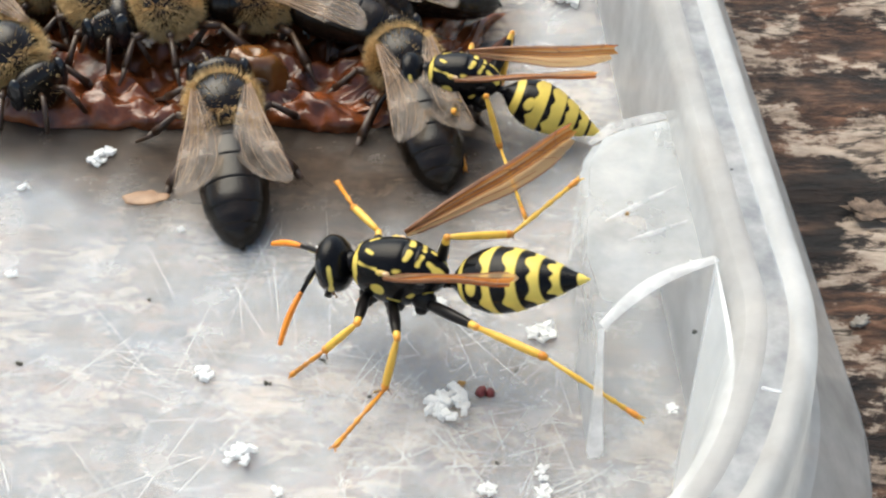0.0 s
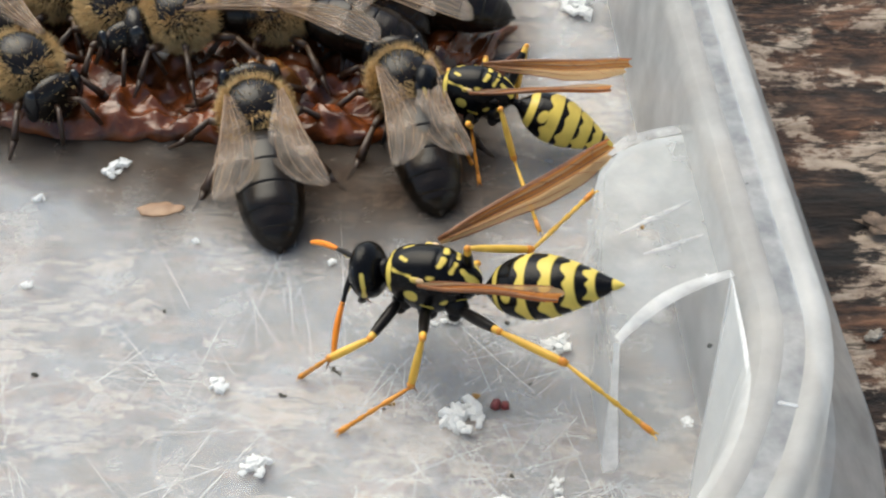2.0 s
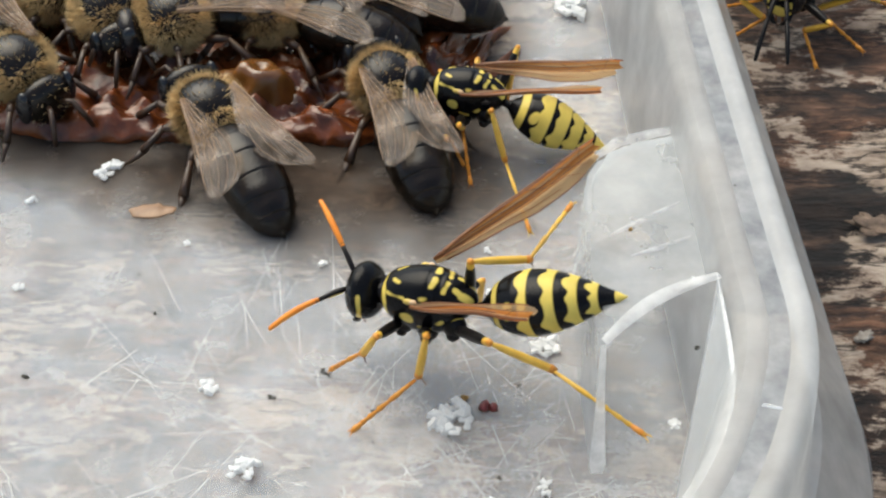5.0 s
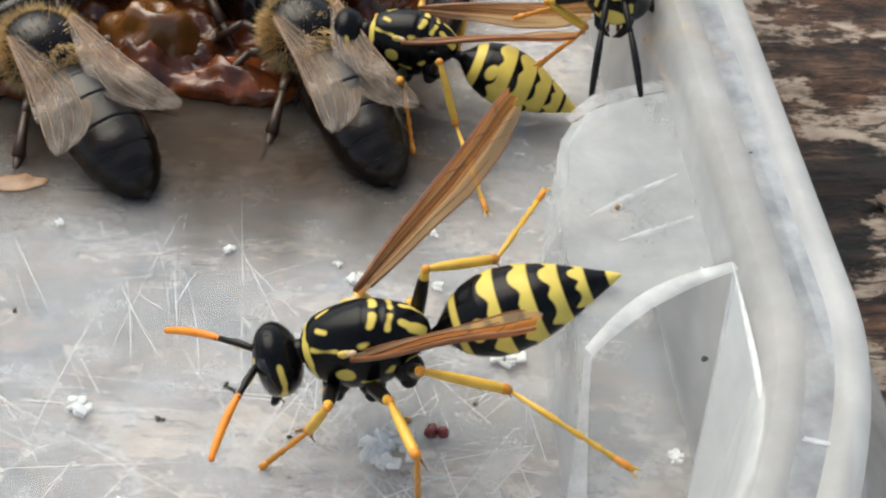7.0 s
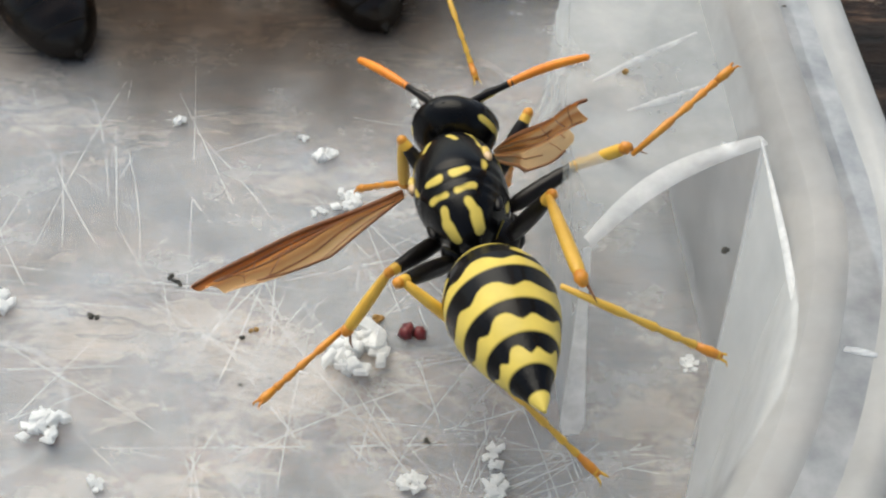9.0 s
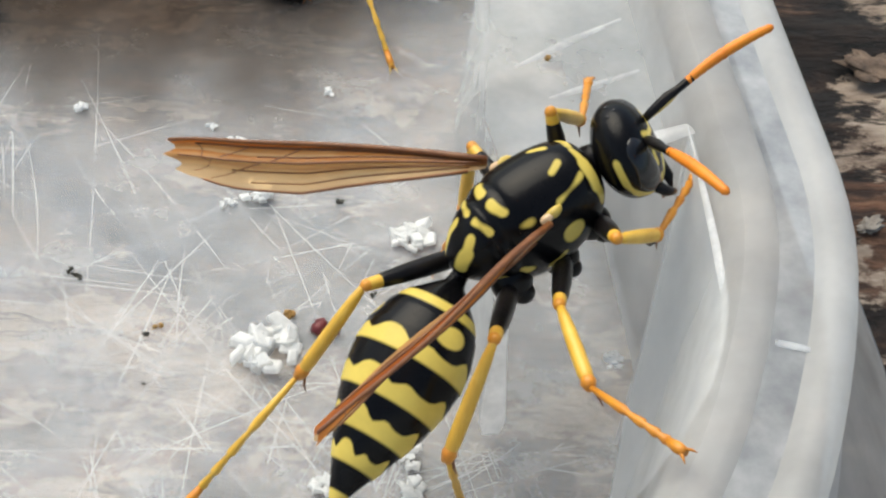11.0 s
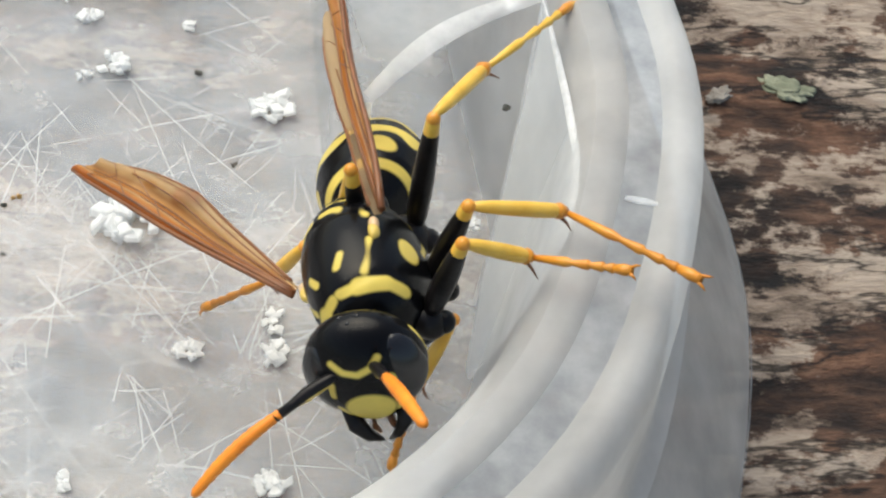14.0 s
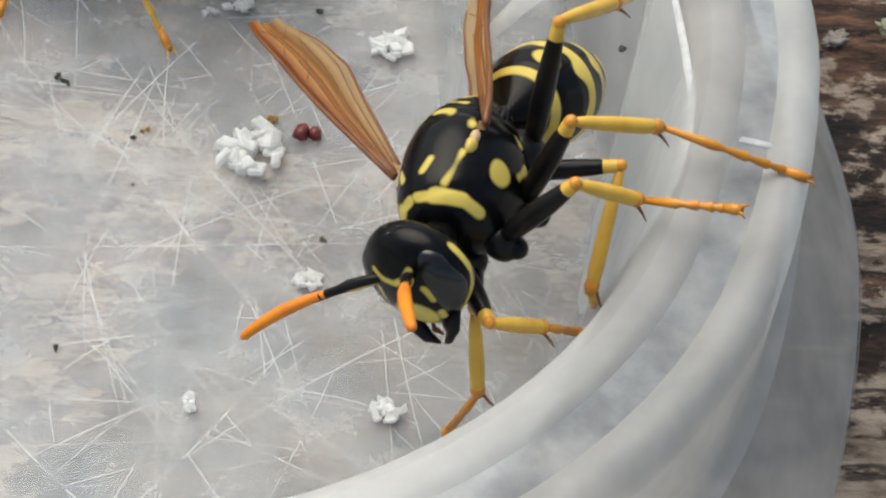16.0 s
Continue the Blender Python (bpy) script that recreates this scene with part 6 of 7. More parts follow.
    walk(wasp_parts["tibia_mid_left"], [
        (0, bone(-0.9, 3.72, -1.08, 0.25, 0.35, -0.9)), (0.5, bone(-0.45, 3.61, -0.23, 0.29, 0.29, -0.91)), (1, bone(-0.4, 3.8, -0.68, 0.26, 0.22, -0.94)),
        (1.5, bone(-0.55, 3.76, -0.67, 0.28, 0.35, -0.89)), (2, bone(-0.54, 3.75, -0.65, 0.25, 0.29, -0.92)), (2.5, bone(-0.67, 3.59, -0.34, 0.3, 0.29, -0.91)),
        (3, bone(-0.72, 3.6, -0.4, 0.34, 0.32, -0.89)), (3.5, bone(-0.92, 3.41, -0.19, 0.43, 0.25, -0.87)), (6, bone(-1.06, 2.96, 0.32, 0.31, 0.09, -0.95)),
        (6.5, bone(-0.97, 3.21, 0.08, -0.15, 0.99, 0.02)), (7, bone(-1.05, 3.25, -0.05, -0.36, 0.93, 0.02)), (7.5, bone(-1.39, 3.24, -0.44, -0.52, 0.86, -0.05)),
        (8, bone(-1.08, 3.09, 0.15, 0.39, 0.36, -0.85)), (8.5, bone(-1.84, 2.78, -0.39, 0.24, 0.76, -0.6)), (11, bone(0.46, 3.84, -0.56, -0.36, 0.16, -0.92)),
        (11.5, bone(0.46, 3.94, -0.92, -0.3, 0.08, -0.95)), (12, bone(0.38, 3.78, -1.07, 0.26, 0.89, -0.38)), (12.5, bone(0.41, 1.64, 1.42, 0.06, 0.65, -0.76)),
        (13, bone(0.99, 1.79, 1.39, -0.29, 0.61, -0.74)), (13.5, bone(-1.87, 3.04, -1.92, 0.65, 0.73, 0.21)), (14, bone(1.05, 3.59, -0.19, -0.3, 0.33, -0.89)),
        (14.5, bone(1.59, 2.51, 0.75, -0.15, 0.41, -0.9)), (15, bone(1.39, 3.73, -0.96, -0.11, 0.39, -0.91)), (15.5, bone(-0.37, 3.9, -1.48, -0.38, 0.4, -0.84)),
        (16, bone(0.03, 3.69, -0.21, -0.56, 0.21, -0.8))])
    walk(wasp_parts["tarsus_mid_left"], [
        (0, bone(-0.17, 4.77, -3.79, 0.3, 0.95, -0.01)), (0.5, bone(0.42, 4.49, -2.97, 0.79, 0.49, -0.36)), (1, bone(0.4, 4.45, -3.5, 0.72, 0.64, -0.28)),
        (1.5, bone(0.3, 4.81, -3.34, 0.81, 0.53, -0.27)), (2, bone(0.21, 4.61, -3.42, 0.72, 0.65, -0.23)), (2.5, bone(0.22, 4.45, -3.07, 0.74, 0.59, -0.32)),
        (3, bone(0.29, 4.56, -3.06, 0.74, 0.64, -0.21)), (3.5, bone(0.35, 4.15, -2.81, 0.77, 0.58, -0.26)), (6, bone(-0.12, 3.22, -2.52, 0.63, 0.64, -0.44)),
        (6.5, bone(-1.41, 6.18, 0.14, 0.42, -0.18, -0.89)), (7, bone(-2.14, 6.05, 0.02, 0.3, -0.17, -0.94)), (7.5, bone(-2.94, 5.81, -0.6, 0.08, 0.36, -0.93)),
        (8, bone(0.09, 4.18, -2.39, -0.14, 0.99, 0.02)), (8.5, bone(-1.11, 5.07, -2.19, -0.48, 0.86, 0.15)), (11, bone(-0.63, 4.32, -3.31, -0.35, 0.4, -0.85)),
        (11.5, bone(-0.45, 4.16, -3.77, -0.29, 0.31, -0.9)), (12, bone(1.14, 6.36, -2.17, 0.55, 0.83, 0)), (12.5, bone(0.6, 3.59, -0.86, 0.85, 0.13, 0.51)),
        (13, bone(0.14, 3.57, -0.77, -0.04, 0.78, -0.63)), (13.5, bone(0.08, 5.22, -1.3, 0.79, 0.6, -0.12)), (14, bone(0.16, 4.59, -2.88, 0.77, 0.45, -0.44)),
        (14.5, bone(1.13, 3.74, -1.95, 0.89, 0.12, -0.44)), (15, bone(1.05, 4.9, -3.71, 0.93, 0.04, -0.37)), (15.5, bone(-1.5, 5.09, -3.99, 0.76, 0.37, -0.54)),
        (16, bone(-1.66, 4.33, -2.61, -0.08, 0.46, -0.89))])
    walk(wasp_parts["femur_mid_right"], [
        (0, bone(0.3, -1, -1.5, -0.45, -0.85, -0.27)), (0.5, bone(0.3, -1, -1.5, -0.45, -0.85, -0.27)), (1, bone(0.3, -1, -1.5, -0.45, -0.85, -0.27)),
        (1.5, bone(0.3, -1, -1.5, -0.45, -0.85, -0.27)), (2, bone(0.3, -1, -1.5, -0.45, -0.85, -0.27)), (2.5, bone(0.3, -1, -1.5, -0.45, -0.85, -0.27)),
        (3, bone(0.3, -1, -1.5, -0.45, -0.85, -0.27)), (3.5, bone(0.3, -1, -1.5, -0.45, -0.85, -0.27)), (6, bone(0.3, -1, -1.5, -0.45, -0.85, -0.27)),
        (6.5, bone(0.3, -1, -1.5, -0.47, -0.85, -0.25)), (7, bone(0.3, -1, -1.5, -0.47, -0.85, -0.25)), (7.5, bone(0.3, -1, -1.5, -0.47, -0.85, -0.25)),
        (8, bone(0.3, -1, -1.5, -0.08, -0.92, 0.39)), (8.5, bone(0.3, -1, -1.5, 0.28, -0.96, 0.01)), (11, bone(0.3, -1, -1.5, -0.44, -0.76, 0.47)),
        (11.5, bone(0.3, -1, -1.5, -0.27, -0.94, 0.23)), (12, bone(0.3, -1, -1.5, -0.22, -0.91, 0.36)), (12.5, bone(0.3, -1, -1.5, -0.05, -0.85, 0.52)),
        (13, bone(0.3, -1, -1.5, 0.33, -0.84, 0.43)), (13.5, bone(0.3, -1, -1.5, -0.52, 0.84, -0.14)), (14, bone(0.3, -1, -1.5, -0.71, -0.13, 0.69)),
        (14.5, bone(0.3, -1, -1.5, 0.51, -0.6, 0.62)), (15, bone(0.3, -1, -1.5, 0.56, -0.83, 0.05)), (15.5, bone(0.3, -1, -1.5, 0.91, -0.4, 0.1)),
        (16, bone(0.3, -1, -1.5, 0.97, 0.22, -0.14))])
    walk(wasp_parts["tibia_mid_right"], [
        (0, bone(-1.05, -3.55, -2.31, 0.4, -0.25, -0.88)), (0.5, bone(-1.05, -3.55, -2.31, 0.4, -0.25, -0.88)), (1, bone(-1.05, -3.55, -2.31, 0.4, -0.25, -0.88)),
        (1.5, bone(-1.05, -3.55, -2.31, 0.4, -0.25, -0.88)), (2, bone(-1.05, -3.55, -2.31, 0.4, -0.25, -0.88)), (2.5, bone(-1.05, -3.55, -2.31, 0.4, -0.25, -0.88)),
        (3, bone(-1.05, -3.55, -2.31, 0.4, -0.25, -0.88)), (3.5, bone(-1.05, -3.55, -2.31, 0.4, -0.25, -0.88)), (6, bone(-1.05, -3.55, -2.31, 0.4, -0.25, -0.88)),
        (6.5, bone(-1.09, -3.52, -2.25, 0.42, -0.23, -0.88)), (7, bone(-1.1, -3.5, -2.23, 0.42, -0.22, -0.88)), (7.5, bone(-1.09, -3.52, -2.25, 0.41, -0.23, -0.88)),
        (8, bone(0.07, -3.75, -0.32, 0.29, 0.77, -0.57)), (8.5, bone(1.07, -3.64, -1.48, -0.78, -0.47, 0.42)), (11, bone(-1.02, -3.29, -0.08, -0.31, -0.95, 0.06)),
        (11.5, bone(-0.52, -3.81, -0.82, 0.02, -0.35, -0.94)), (12, bone(-0.36, -3.72, -0.41, -0.13, -0.4, -0.91)), (12.5, bone(0.14, -3.56, 0.06, -0.18, -0.26, -0.95)),
        (13, bone(1.3, -3.51, -0.2, -0.71, -0.1, -0.7)), (13.5, bone(-1.25, 1.53, -1.91, -0.15, -0.86, -0.5)), (14, bone(-1.83, -1.38, 0.58, -0.51, -0.81, -0.29)),
        (14.5, bone(1.84, -2.79, 0.35, -0.33, -0.68, -0.65)), (15, bone(1.98, -3.48, -1.35, -0.07, -0.27, -0.96)), (15.5, bone(3.04, -2.19, -1.19, -0.17, -0.3, -0.94)),
        (16, bone(3.2, -0.35, -1.93, 0.18, -0.63, -0.76))])
    walk(wasp_parts["tarsus_mid_right"], [
        (0, bone(0.15, -4.3, -4.95, 0.78, 0.62, 0.1)), (0.5, bone(0.15, -4.3, -4.95, 0.78, 0.62, 0.1)), (1, bone(0.15, -4.3, -4.95, 0.78, 0.62, 0.1)),
        (1.5, bone(0.15, -4.3, -4.95, 0.78, 0.62, 0.1)), (2, bone(0.15, -4.3, -4.95, 0.78, 0.62, 0.1)), (2.5, bone(0.15, -4.3, -4.95, 0.78, 0.62, 0.1)),
        (3, bone(0.15, -4.3, -4.95, 0.78, 0.62, 0.1)), (3.5, bone(0.15, -4.3, -4.95, 0.78, 0.62, 0.1)), (6, bone(0.15, -4.3, -4.95, 0.78, 0.62, 0.1)),
        (6.5, bone(0.16, -4.19, -4.87, 0.71, 0.68, 0.2)), (7, bone(0.15, -4.16, -4.84, 0.7, 0.68, 0.21)), (7.5, bone(0.15, -4.21, -4.87, 0.7, 0.68, 0.21)),
        (8, bone(0.95, -1.44, -2.02, 0.38, -0.64, -0.67)), (8.5, bone(-1.35, -5.09, -0.19, 0.39, -0.91, -0.1)), (11, bone(-1.94, -6.14, 0.11, 0.09, -0.93, 0.34)),
        (11.5, bone(-0.47, -4.86, -3.63, 0.28, -0.27, -0.92)), (12, bone(-0.76, -4.91, -3.14, 0.06, 0.16, -0.99)), (12.5, bone(-0.39, -4.34, -2.78, -0.01, 0.14, -0.99)),
        (13, bone(-0.83, -3.82, -2.29, -0.45, -0.24, -0.86)), (13.5, bone(-1.7, -1.03, -3.4, -0.32, -0.72, -0.61)), (14, bone(-3.37, -3.81, -0.3, -0.56, -0.82, -0.1)),
        (14.5, bone(0.83, -4.83, -1.6, -0.07, -0.84, -0.54)), (15, bone(1.76, -4.29, -4.23, -0.65, -0.19, -0.74)), (15.5, bone(2.53, -3.09, -4.01, -0.68, -0.38, -0.63)),
        (16, bone(3.75, -2.24, -4.2, -0.27, -0.85, -0.45))])
    walk(wasp_parts["femur_hind_left"], [
        (0, bone(-1.5, 0.95, -1.25, -0.85, 0.49, 0.19)), (0.5, bone(-1.5, 0.95, -1.25, -0.72, 0.6, 0.34)), (1, bone(-1.5, 0.95, -1.25, -0.73, 0.61, 0.31)),
        (1.5, bone(-1.5, 0.95, -1.25, -0.73, 0.61, 0.32)), (2, bone(-1.5, 0.95, -1.25, -0.75, 0.59, 0.32)), (2.5, bone(-1.5, 0.95, -1.25, -0.77, 0.55, 0.33)),
        (3, bone(-1.5, 0.95, -1.25, -0.74, 0.55, 0.38)), (3.5, bone(-1.5, 0.95, -1.25, -0.76, 0.52, 0.38)), (6, bone(-1.5, 0.95, -1.25, -0.65, 0.6, 0.46)),
        (6.5, bone(-1.5, 0.95, -1.25, -0.34, 0.66, 0.67)), (7, bone(-1.5, 0.95, -1.25, -0.32, 0.64, 0.7)), (7.5, bone(-1.5, 0.95, -1.25, -0.31, 0.61, 0.73)),
        (8, bone(-1.5, 0.95, -1.25, -0.52, 0.6, 0.61)), (8.5, bone(-1.5, 0.95, -1.25, -0.66, 0.48, 0.58)), (11, bone(-1.5, 0.95, -1.25, -0.86, -0.07, 0.5)),
        (11.5, bone(-1.5, 0.95, -1.25, -0.96, -0.01, 0.28)), (12, bone(-1.5, 0.95, -1.25, -0.29, 0.14, 0.95)), (12.5, bone(-1.5, 0.95, -1.25, -0.38, 0, 0.92)),
        (13, bone(-1.5, 0.95, -1.25, -0.98, 0.15, -0.11)), (13.5, bone(-1.5, 0.95, -1.25, 0.36, 0.62, 0.7)), (14, bone(-1.5, 0.95, -1.25, 0.1, 0.8, 0.59)),
        (14.5, bone(-1.5, 0.95, -1.25, 0.19, 0.7, 0.69)), (15, bone(-1.5, 0.95, -1.25, 0.61, 0.46, 0.64)), (15.5, bone(-1.5, 0.95, -1.25, 0.06, 0.71, 0.7)),
        (16, bone(-1.5, 0.95, -1.25, -0.21, 0.76, 0.62))])
    walk(wasp_parts["tibia_hind_left"], [
        (0, bone(-4.81, 2.86, -0.5, -0.96, 0.26, -0.11)), (0.5, bone(-4.32, 3.29, 0.09, -0.73, -0.16, -0.66)), (1, bone(-4.35, 3.32, -0.04, -0.93, 0.36, -0.04)),
        (1.5, bone(-4.33, 3.31, 0.01, -0.93, 0.37, -0.06)), (2, bone(-4.4, 3.23, -0.01, -0.94, 0.32, -0.07)), (2.5, bone(-4.51, 3.08, 0.02, -0.94, 0.32, -0.07)),
        (3, bone(-4.39, 3.1, 0.23, -0.96, 0.26, -0.14)), (3.5, bone(-4.48, 2.98, 0.23, -0.68, -0.25, -0.69)), (6, bone(-4.05, 3.3, 0.54, -0.62, -0.29, -0.73)),
        (6.5, bone(-2.82, 3.52, 1.37, -0.7, -0.15, -0.7)), (7, bone(-2.76, 3.43, 1.49, -0.66, -0.17, -0.74)), (7.5, bone(-2.69, 3.34, 1.59, -0.64, -0.29, -0.72)),
        (8, bone(-3.54, 3.29, 1.11, -0.27, -0.47, -0.84)), (8.5, bone(-4.06, 2.83, 1.02, -0.1, -0.4, -0.91)), (11, bone(-4.89, 0.67, 0.74, -0.79, 0.16, -0.59)),
        (11.5, bone(-5.26, 0.91, -0.15, -0.1, -0.67, -0.74)), (12, bone(-2.63, 1.51, 2.43, -0.48, -0.15, -0.87)), (12.5, bone(-2.99, 0.94, 2.34, -0.63, -0.14, -0.76)),
        (13, bone(-5.17, 1.53, -1.64, -0.87, -0.44, -0.23)), (13.5, bone(-0.08, 3.35, 1.47, -0.82, 0.33, -0.46)), (14, bone(-1.11, 4.14, 1.1, -0.85, 0.2, -0.49)),
        (14.5, bone(-0.7, 3.84, 1.58, -0.86, -0.16, -0.49)), (15, bone(1.02, 2.86, 1.38, -0.84, 0.15, -0.51)), (15.5, bone(-1.26, 3.8, 1.55, -0.8, 0.05, -0.59)),
        (16, bone(-2.33, 3.93, 1.19, -0.84, -0.11, -0.52))])
    walk(wasp_parts["tarsus_hind_left"], [
        (0, bone(-8.45, 3.84, -0.94, -0.83, 0.06, -0.56)), (0.5, bone(-7.09, 2.69, -2.42, -0.85, 0.44, -0.29)), (1, bone(-7.88, 4.7, -0.19, -0.79, 0.12, -0.6)),
        (1.5, bone(-7.84, 4.73, -0.21, -0.76, 0.12, -0.64)), (2, bone(-7.98, 4.46, -0.28, -0.78, 0.12, -0.62)), (2.5, bone(-8.09, 4.29, -0.25, -0.76, 0.08, -0.65)),
        (3, bone(-8.02, 4.09, -0.29, -0.75, 0.1, -0.65)), (3.5, bone(-7.05, 2.03, -2.4, -0.85, 0.28, -0.44)), (6, bone(-6.4, 2.19, -2.23, -0.8, 0.22, -0.55)),
        (6.5, bone(-5.48, 2.97, -1.29, -0.68, 0.34, -0.64)), (7, bone(-5.25, 2.8, -1.31, -0.69, 0.41, -0.59)), (7.5, bone(-5.11, 2.24, -1.12, -0.72, 0.29, -0.63)),
        (8, bone(-4.57, 1.5, -2.08, -0.7, -0.05, -0.71)), (8.5, bone(-4.45, 1.3, -2.44, -0.49, -0.42, -0.76)), (11, bone(-7.88, 1.28, -1.47, -0.94, -0.01, -0.33)),
        (11.5, bone(-5.64, -1.62, -2.93, -0.89, 0.23, -0.4)), (12, bone(-4.44, 0.95, -0.87, -0.35, 0.74, -0.58)), (12.5, bone(-5.39, 0.41, -0.56, -0.76, 0.42, -0.5)),
        (13, bone(-8.31, -0.05, -2.46, -0.9, 0.38, -0.22)), (13.5, bone(-3.21, 4.6, -0.29, -0.43, 0.77, -0.46)), (14, bone(-4.28, 4.89, -0.75, -0.78, 0.34, -0.53)),
        (14.5, bone(-3.86, 3.25, -0.2, -0.84, 0.27, -0.46)), (15, bone(-2.03, 3.42, -0.47, -0.8, 0.22, -0.55)), (15.5, bone(-4.26, 4.01, -0.68, -0.95, -0.15, -0.29)),
        (16, bone(-5.52, 3.51, -0.8, -0.8, -0.44, -0.41))])
    walk(wasp_parts["femur_hind_right"], [
        (0, bone(-1.5, -0.95, -1.25, -0.32, 0.2, 0.93)), (0.5, bone(-1.5, -0.95, -1.25, -0.17, 0.31, 0.93)), (1, bone(-1.5, -0.95, -1.25, -0.1, 0.33, 0.94)),
        (1.5, bone(-1.5, -0.95, -1.25, -0.19, 0.28, 0.94)), (2, bone(-1.5, -0.95, -1.25, -0.17, 0.31, 0.94)), (2.5, bone(-1.5, -0.95, -1.25, -0.27, 0.27, 0.92)),
        (3, bone(-1.5, -0.95, -1.25, -0.26, 0.24, 0.94)), (3.5, bone(-1.5, -0.95, -1.25, -0.28, 0.19, 0.94)), (6, bone(-1.5, -0.95, -1.25, -0.35, 0.17, 0.92)),
        (6.5, bone(-1.5, -0.95, -1.25, -0.38, 0.05, 0.92)), (7, bone(-1.5, -0.95, -1.25, -0.43, 0.06, 0.9)), (7.5, bone(-1.5, -0.95, -1.25, 0.35, -0.89, -0.29)),
        (8, bone(-1.5, -0.95, -1.25, -0.54, -0.09, 0.83)), (8.5, bone(-1.5, -0.95, -1.25, -0.61, -0.32, 0.73)), (11, bone(-1.5, -0.95, -1.25, -0.42, -0.71, 0.57)),
        (11.5, bone(-1.5, -0.95, -1.25, -0.35, -0.76, 0.55)), (12, bone(-1.5, -0.95, -1.25, 0.1, -0.6, 0.79)), (12.5, bone(-1.5, -0.95, -1.25, 0.27, -0.51, 0.82)),
        (13, bone(-1.5, -0.95, -1.25, 0.15, -0.69, 0.71)), (13.5, bone(-1.5, -0.95, -1.25, 0.56, -0.36, 0.75)), (14, bone(-1.5, -0.95, -1.25, 0.1, 0.66, 0.75)),
        (14.5, bone(-1.5, -0.95, -1.25, 0.67, -0.43, 0.6)), (15, bone(-1.5, -0.95, -1.25, 0.72, -0.5, 0.48)), (15.5, bone(-1.5, -0.95, -1.25, 0.36, 0.92, -0.17)),
        (16, bone(-1.5, -0.95, -1.25, -0.11, 0.84, -0.53))])
    walk(wasp_parts["tibia_hind_right"], [
        (0, bone(-2.73, -0.17, 2.37, -0.66, -0.62, -0.42)), (0.5, bone(-2.18, 0.26, 2.39, -0.64, -0.65, -0.42)), (1, bone(-1.89, 0.32, 2.42, -0.8, -0.51, -0.33)),
        (1.5, bone(-2.23, 0.16, 2.42, -0.62, -0.63, -0.48)), (2, bone(-2.15, 0.24, 2.41, -0.68, -0.58, -0.45)), (2.5, bone(-2.56, 0.1, 2.35, -0.53, -0.67, -0.52)),
        (3, bone(-2.52, -0.03, 2.4, -0.5, -0.67, -0.55)), (3.5, bone(-2.58, -0.19, 2.42, -0.47, -0.68, -0.56)), (6, bone(-2.87, -0.3, 2.34, -0.49, -0.66, -0.57)),
        (6.5, bone(-2.98, -0.75, 2.35, -0.52, -0.55, -0.65)), (7, bone(-3.17, -0.71, 2.27, -0.56, -0.54, -0.63)), (7.5, bone(-0.15, -4.42, -2.38, -0.75, -0.54, -0.37)),
        (8, bone(-3.62, -1.29, 2, -0.21, -0.74, -0.64)), (8.5, bone(-3.87, -2.18, 1.58, -0.99, -0.04, -0.12)), (11, bone(-3.14, -3.75, 1, -0.74, -0.12, -0.66)),
        (11.5, bone(-2.87, -3.98, 0.93, -0.51, -0.15, -0.84)), (12, bone(-1.1, -3.34, 1.88, -0.64, -0.21, -0.73)), (12.5, bone(-0.4, -2.98, 2.03, -0.7, -0.37, -0.61)),
        (13, bone(-0.92, -3.63, 1.51, -0.11, -0.73, 0.67)), (13.5, bone(0.7, -2.37, 1.7, -0.7, -0.71, -0.09)), (14, bone(-1.12, 1.61, 1.66, -0.43, -0.7, -0.57)),
        (14.5, bone(1.13, -2.62, 1.09, -0.41, 0.26, -0.88)), (15, bone(1.32, -2.9, 0.61, -0.36, 0.3, -0.88)), (15.5, bone(-0.06, 2.67, -1.93, -0.27, -0.83, -0.48)),
        (16, bone(-1.92, 2.34, -3.3, 0.5, -0.66, -0.56))])
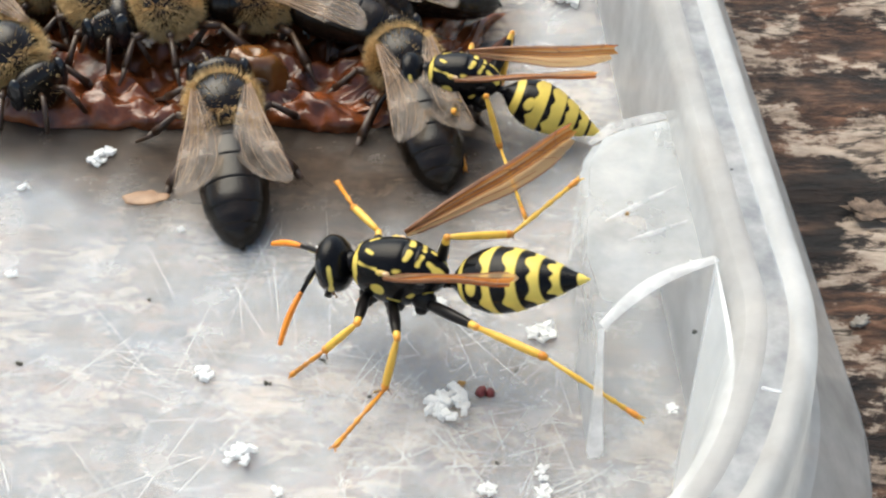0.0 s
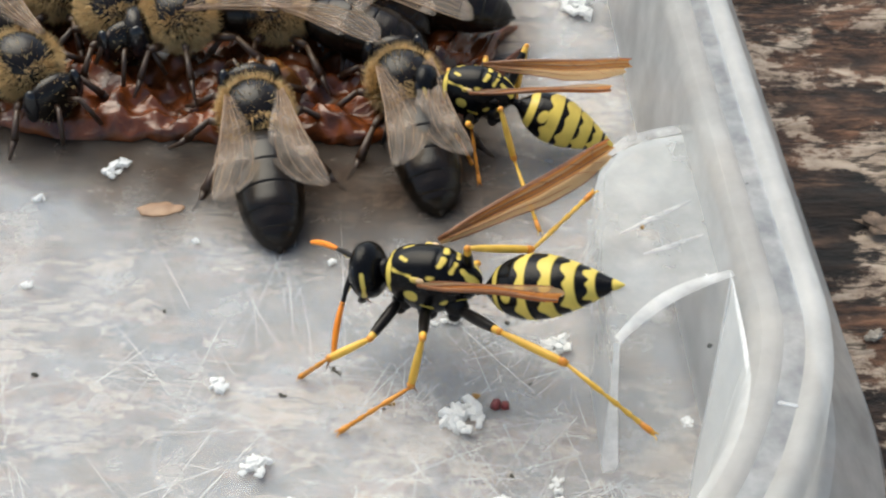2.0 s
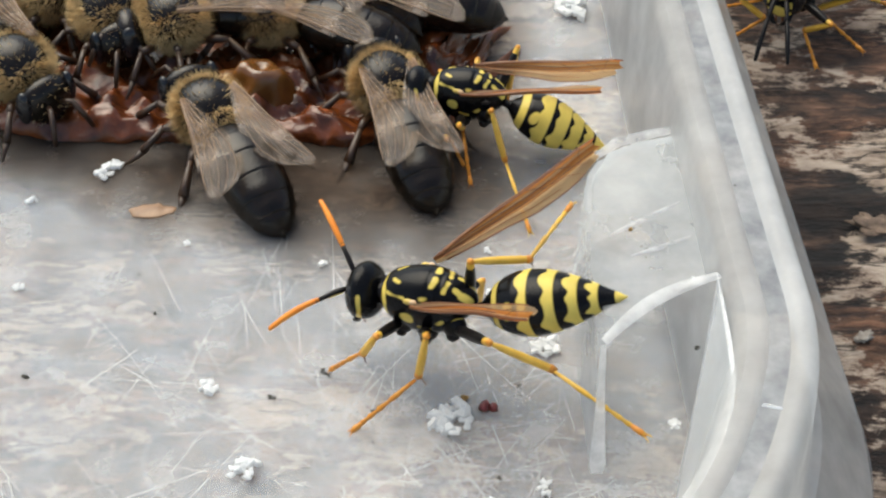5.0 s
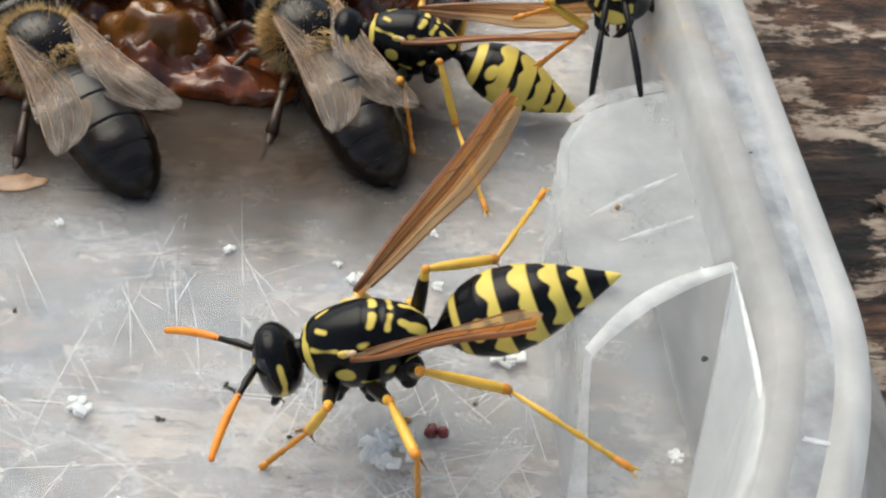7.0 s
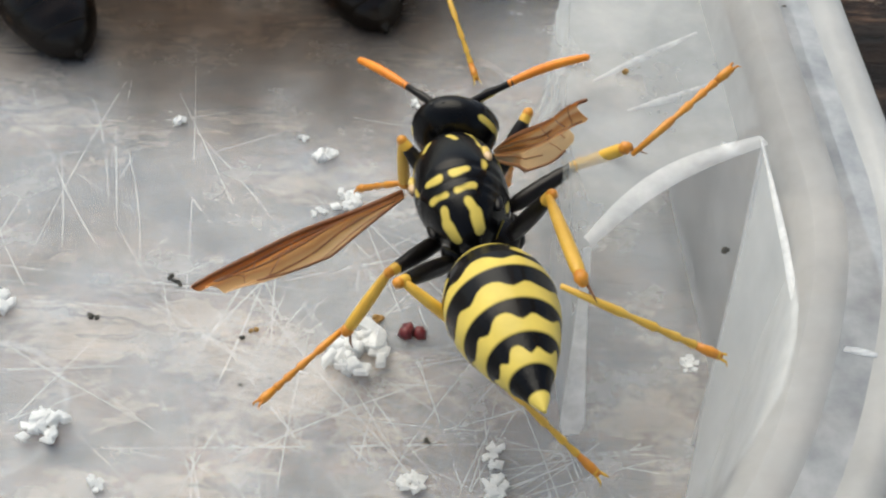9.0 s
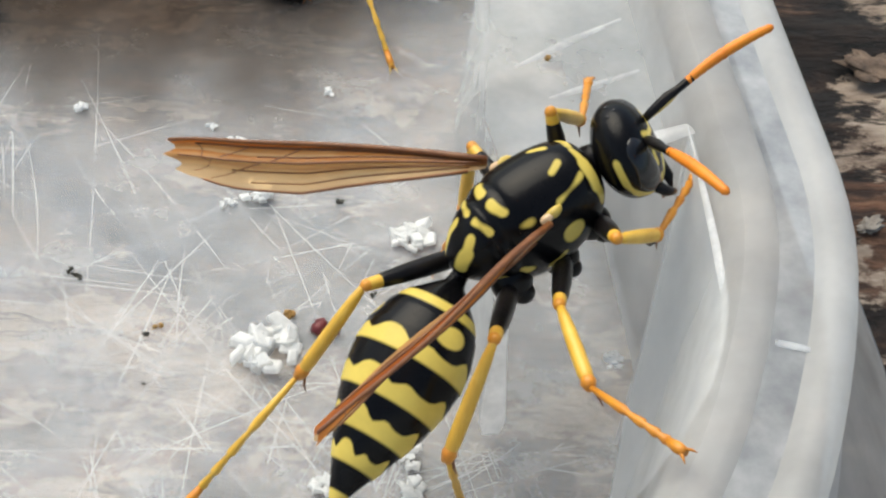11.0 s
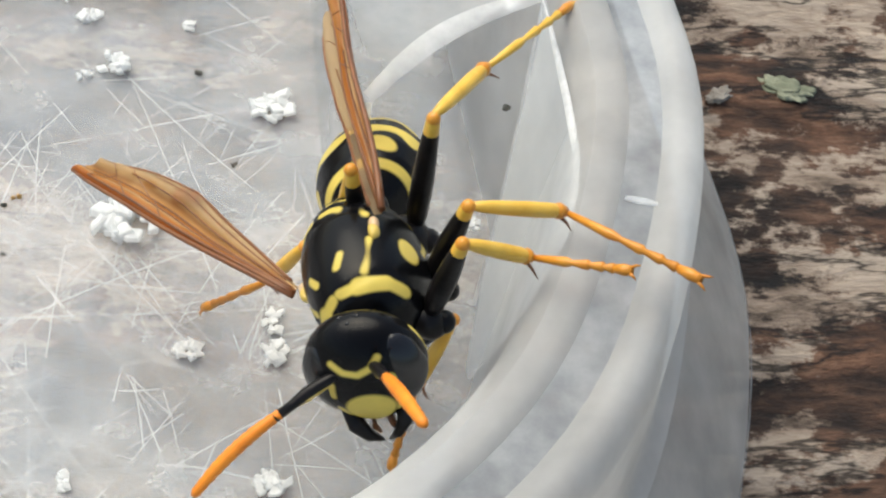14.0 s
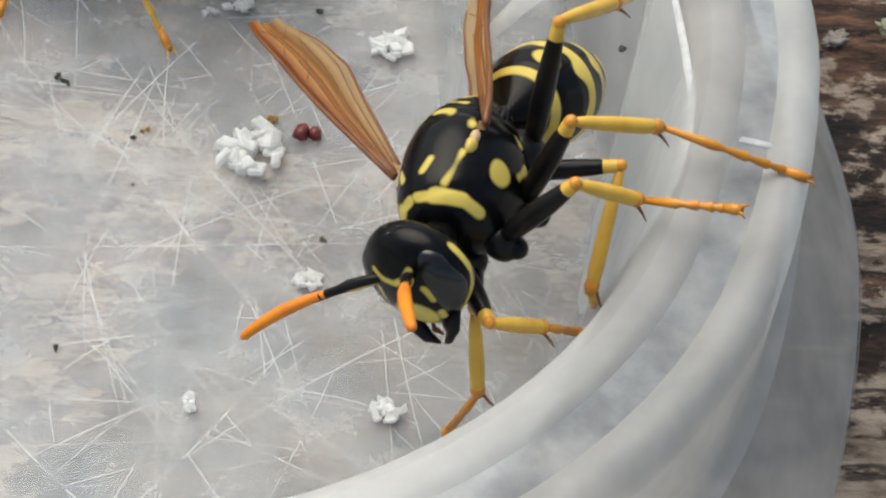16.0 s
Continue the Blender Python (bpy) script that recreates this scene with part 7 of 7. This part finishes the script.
    walk(wasp_parts["tarsus_hind_right"], [
        (0, bone(-5.25, -2.53, 0.79, -0.42, -0.91, -0.05)), (0.5, bone(-4.6, -2.19, 0.79, -0.39, -0.91, -0.13)), (1, bone(-4.92, -1.61, 1.17, -0.36, -0.93, -0.08)),
        (1.5, bone(-4.58, -2.22, 0.61, -0.33, -0.93, -0.14)), (2, bone(-4.74, -1.96, 0.71, -0.36, -0.93, -0.04)), (2.5, bone(-4.56, -2.46, 0.39, -0.29, -0.95, -0.13)),
        (3, bone(-4.41, -2.57, 0.29, -0.26, -0.95, -0.19)), (3.5, bone(-4.35, -2.79, 0.29, -0.23, -0.95, -0.2)), (6, bone(-4.74, -2.8, 0.17, -0.03, -0.98, -0.17)),
        (6.5, bone(-4.97, -2.85, -0.11, -0.31, -0.91, -0.27)), (7, bone(-5.28, -2.77, -0.13, -0.33, -0.9, -0.3)), (7.5, bone(-3, -6.47, -3.79, -0.8, -0.34, 0.49)),
        (8, bone(-4.41, -4.09, -0.43, -0.52, -0.82, -0.24)), (8.5, bone(-7.63, -2.35, 1.15, -0.08, -0.69, -0.72)), (11, bone(-5.87, -4.2, -1.43, -0.06, 0.32, -0.94)),
        (11.5, bone(-4.76, -4.53, -2.18, 0.02, 0.29, -0.96)), (12, bone(-3.49, -4.12, -0.84, -0.21, 0.12, -0.97)), (12.5, bone(-2.94, -4.33, -0.19, -0.37, -0.06, -0.93)),
        (13, bone(-1.32, -6.41, 4.06, -0.75, -0.1, -0.66)), (13.5, bone(-1.93, -5.01, 1.36, -0.76, -0.48, -0.44)), (14, bone(-2.74, -1.07, -0.5, -0.66, -0.61, -0.44)),
        (14.5, bone(-0.41, -1.63, -2.24, -0.34, -0.22, -0.92)), (15, bone(-0.07, -1.77, -2.74, -0.3, -0.22, -0.93)), (15.5, bone(-1.07, -0.47, -3.74, -0.33, -0.55, -0.77)),
        (16, bone(-0.03, -0.16, -5.45, -0.56, -0.59, -0.58))])
    # the feeding bee shuffles round, its neighbour barely
    walk(bees[0], [(0, at_mm(-13.4, 21.3, 2.62, 0, -6, 101)), (0.5, at_mm(-13.0, 21.9, 2.62, 0, -6, 100)), (1, at_mm(-12.7, 22.2, 2.62, 0, -6, 102)), (1.5, at_mm(-12.3, 21.8, 2.62, 0, -6, 102)), (2.5, at_mm(-12.8, 22.1, 2.62, 0, -6, 105)), (3.5, at_mm(-14.1, 22.1, 2.62, 0, -6, 117)), (6, at_mm(-15.6, 22.7, 2.62, 0, -6, 121)), (6.5, at_mm(-16.5, 23.2, 2.62, 0, -6, 122)), (7, at_mm(-17.2, 22.9, 2.62, 0, -6, 126)), (8.5, at_mm(-17.3, 23.2, 2.62, 0, -6, 124)), (16, at_mm(-17.5, 24.0, 2.62, 0, -6, 124))])
    walk(bees[1], [(0, at_mm(-2.8, 26.0, 2.62, 0, -6, 105)), (1.5, at_mm(-3.5, 25.2, 2.62, 0, -6, 104)), (3.5, at_mm(-3.9, 24.8, 2.62, 0, -6, 104)), (6, at_mm(-4.4, 25.2, 2.62, 0, -6, 114)), (7, at_mm(-4.5, 24.7, 2.62, 0, -6, 117)), (8.5, at_mm(-3.7, 25.6, 2.62, 0, -6, 116)), (16, at_mm(-3.7, 27.8, 2.62, 0, -6, 116))])
    # the third wasp walks in over the rim and off behind
    walk(third_wasp, [(0, at_mm(30, 56, 3.2, 0, 0, -110)), (4.0, at_mm(25, 42, 3.2, 0, 0, -115)), (5.8, at_mm(22.6, 35.2, 3.2, 0, 0, -122)), (6.03, at_mm(22.4, 34.8, 3.2, 0, 0, -124)), (6.12, at_mm(22.0, 34.0, 3.2, 0, 0, -195)), (6.2, at_mm(21.7, 33.4, 3.2, 0, 0, -265)), (6.4, at_mm(22.2, 39.0, 3.4, 0, 0, -270)), (6.55, at_mm(19.0, 36.0, 7.0, 0, 0, -200)), (6.7, at_mm(12.4, 25.4, 9.6, 0, 0, -122)), (6.8, at_mm(11.4, 22.4, 9.6, 0, 0, -112)), (7.0, at_mm(11.0, 21.6, 9.6, 0, 0, -108)), (7.2, at_mm(7.4, 20.3, 9.6, 0, 0, -110)), (7.4, at_mm(6.6, 21.0, 8.6, 0, 0, -130)), (7.6, at_mm(6.0, 22.6, 7.0, 0, 0, -150)), (8.5, at_mm(3.0, 28.5, 4.5, 0, 0, -170)), (10.5, at_mm(4.0, 33.0, 6.4, 0, 0, -150)), (13.2, at_mm(2.4, 28.0, 6.4, 0, 0, -115)), (14.5, at_mm(1.6, 14.6, 4.4, 0, 0, -118)), (15, at_mm(-1.0, 10.0, 4.4, 0, 0, -140)), (15.4, at_mm(-5.0, 9.2, 4.4, 0, 0, -165)), (16, at_mm(-7.0, 11.0, 4.4, 0, 0, -195))])


motions()
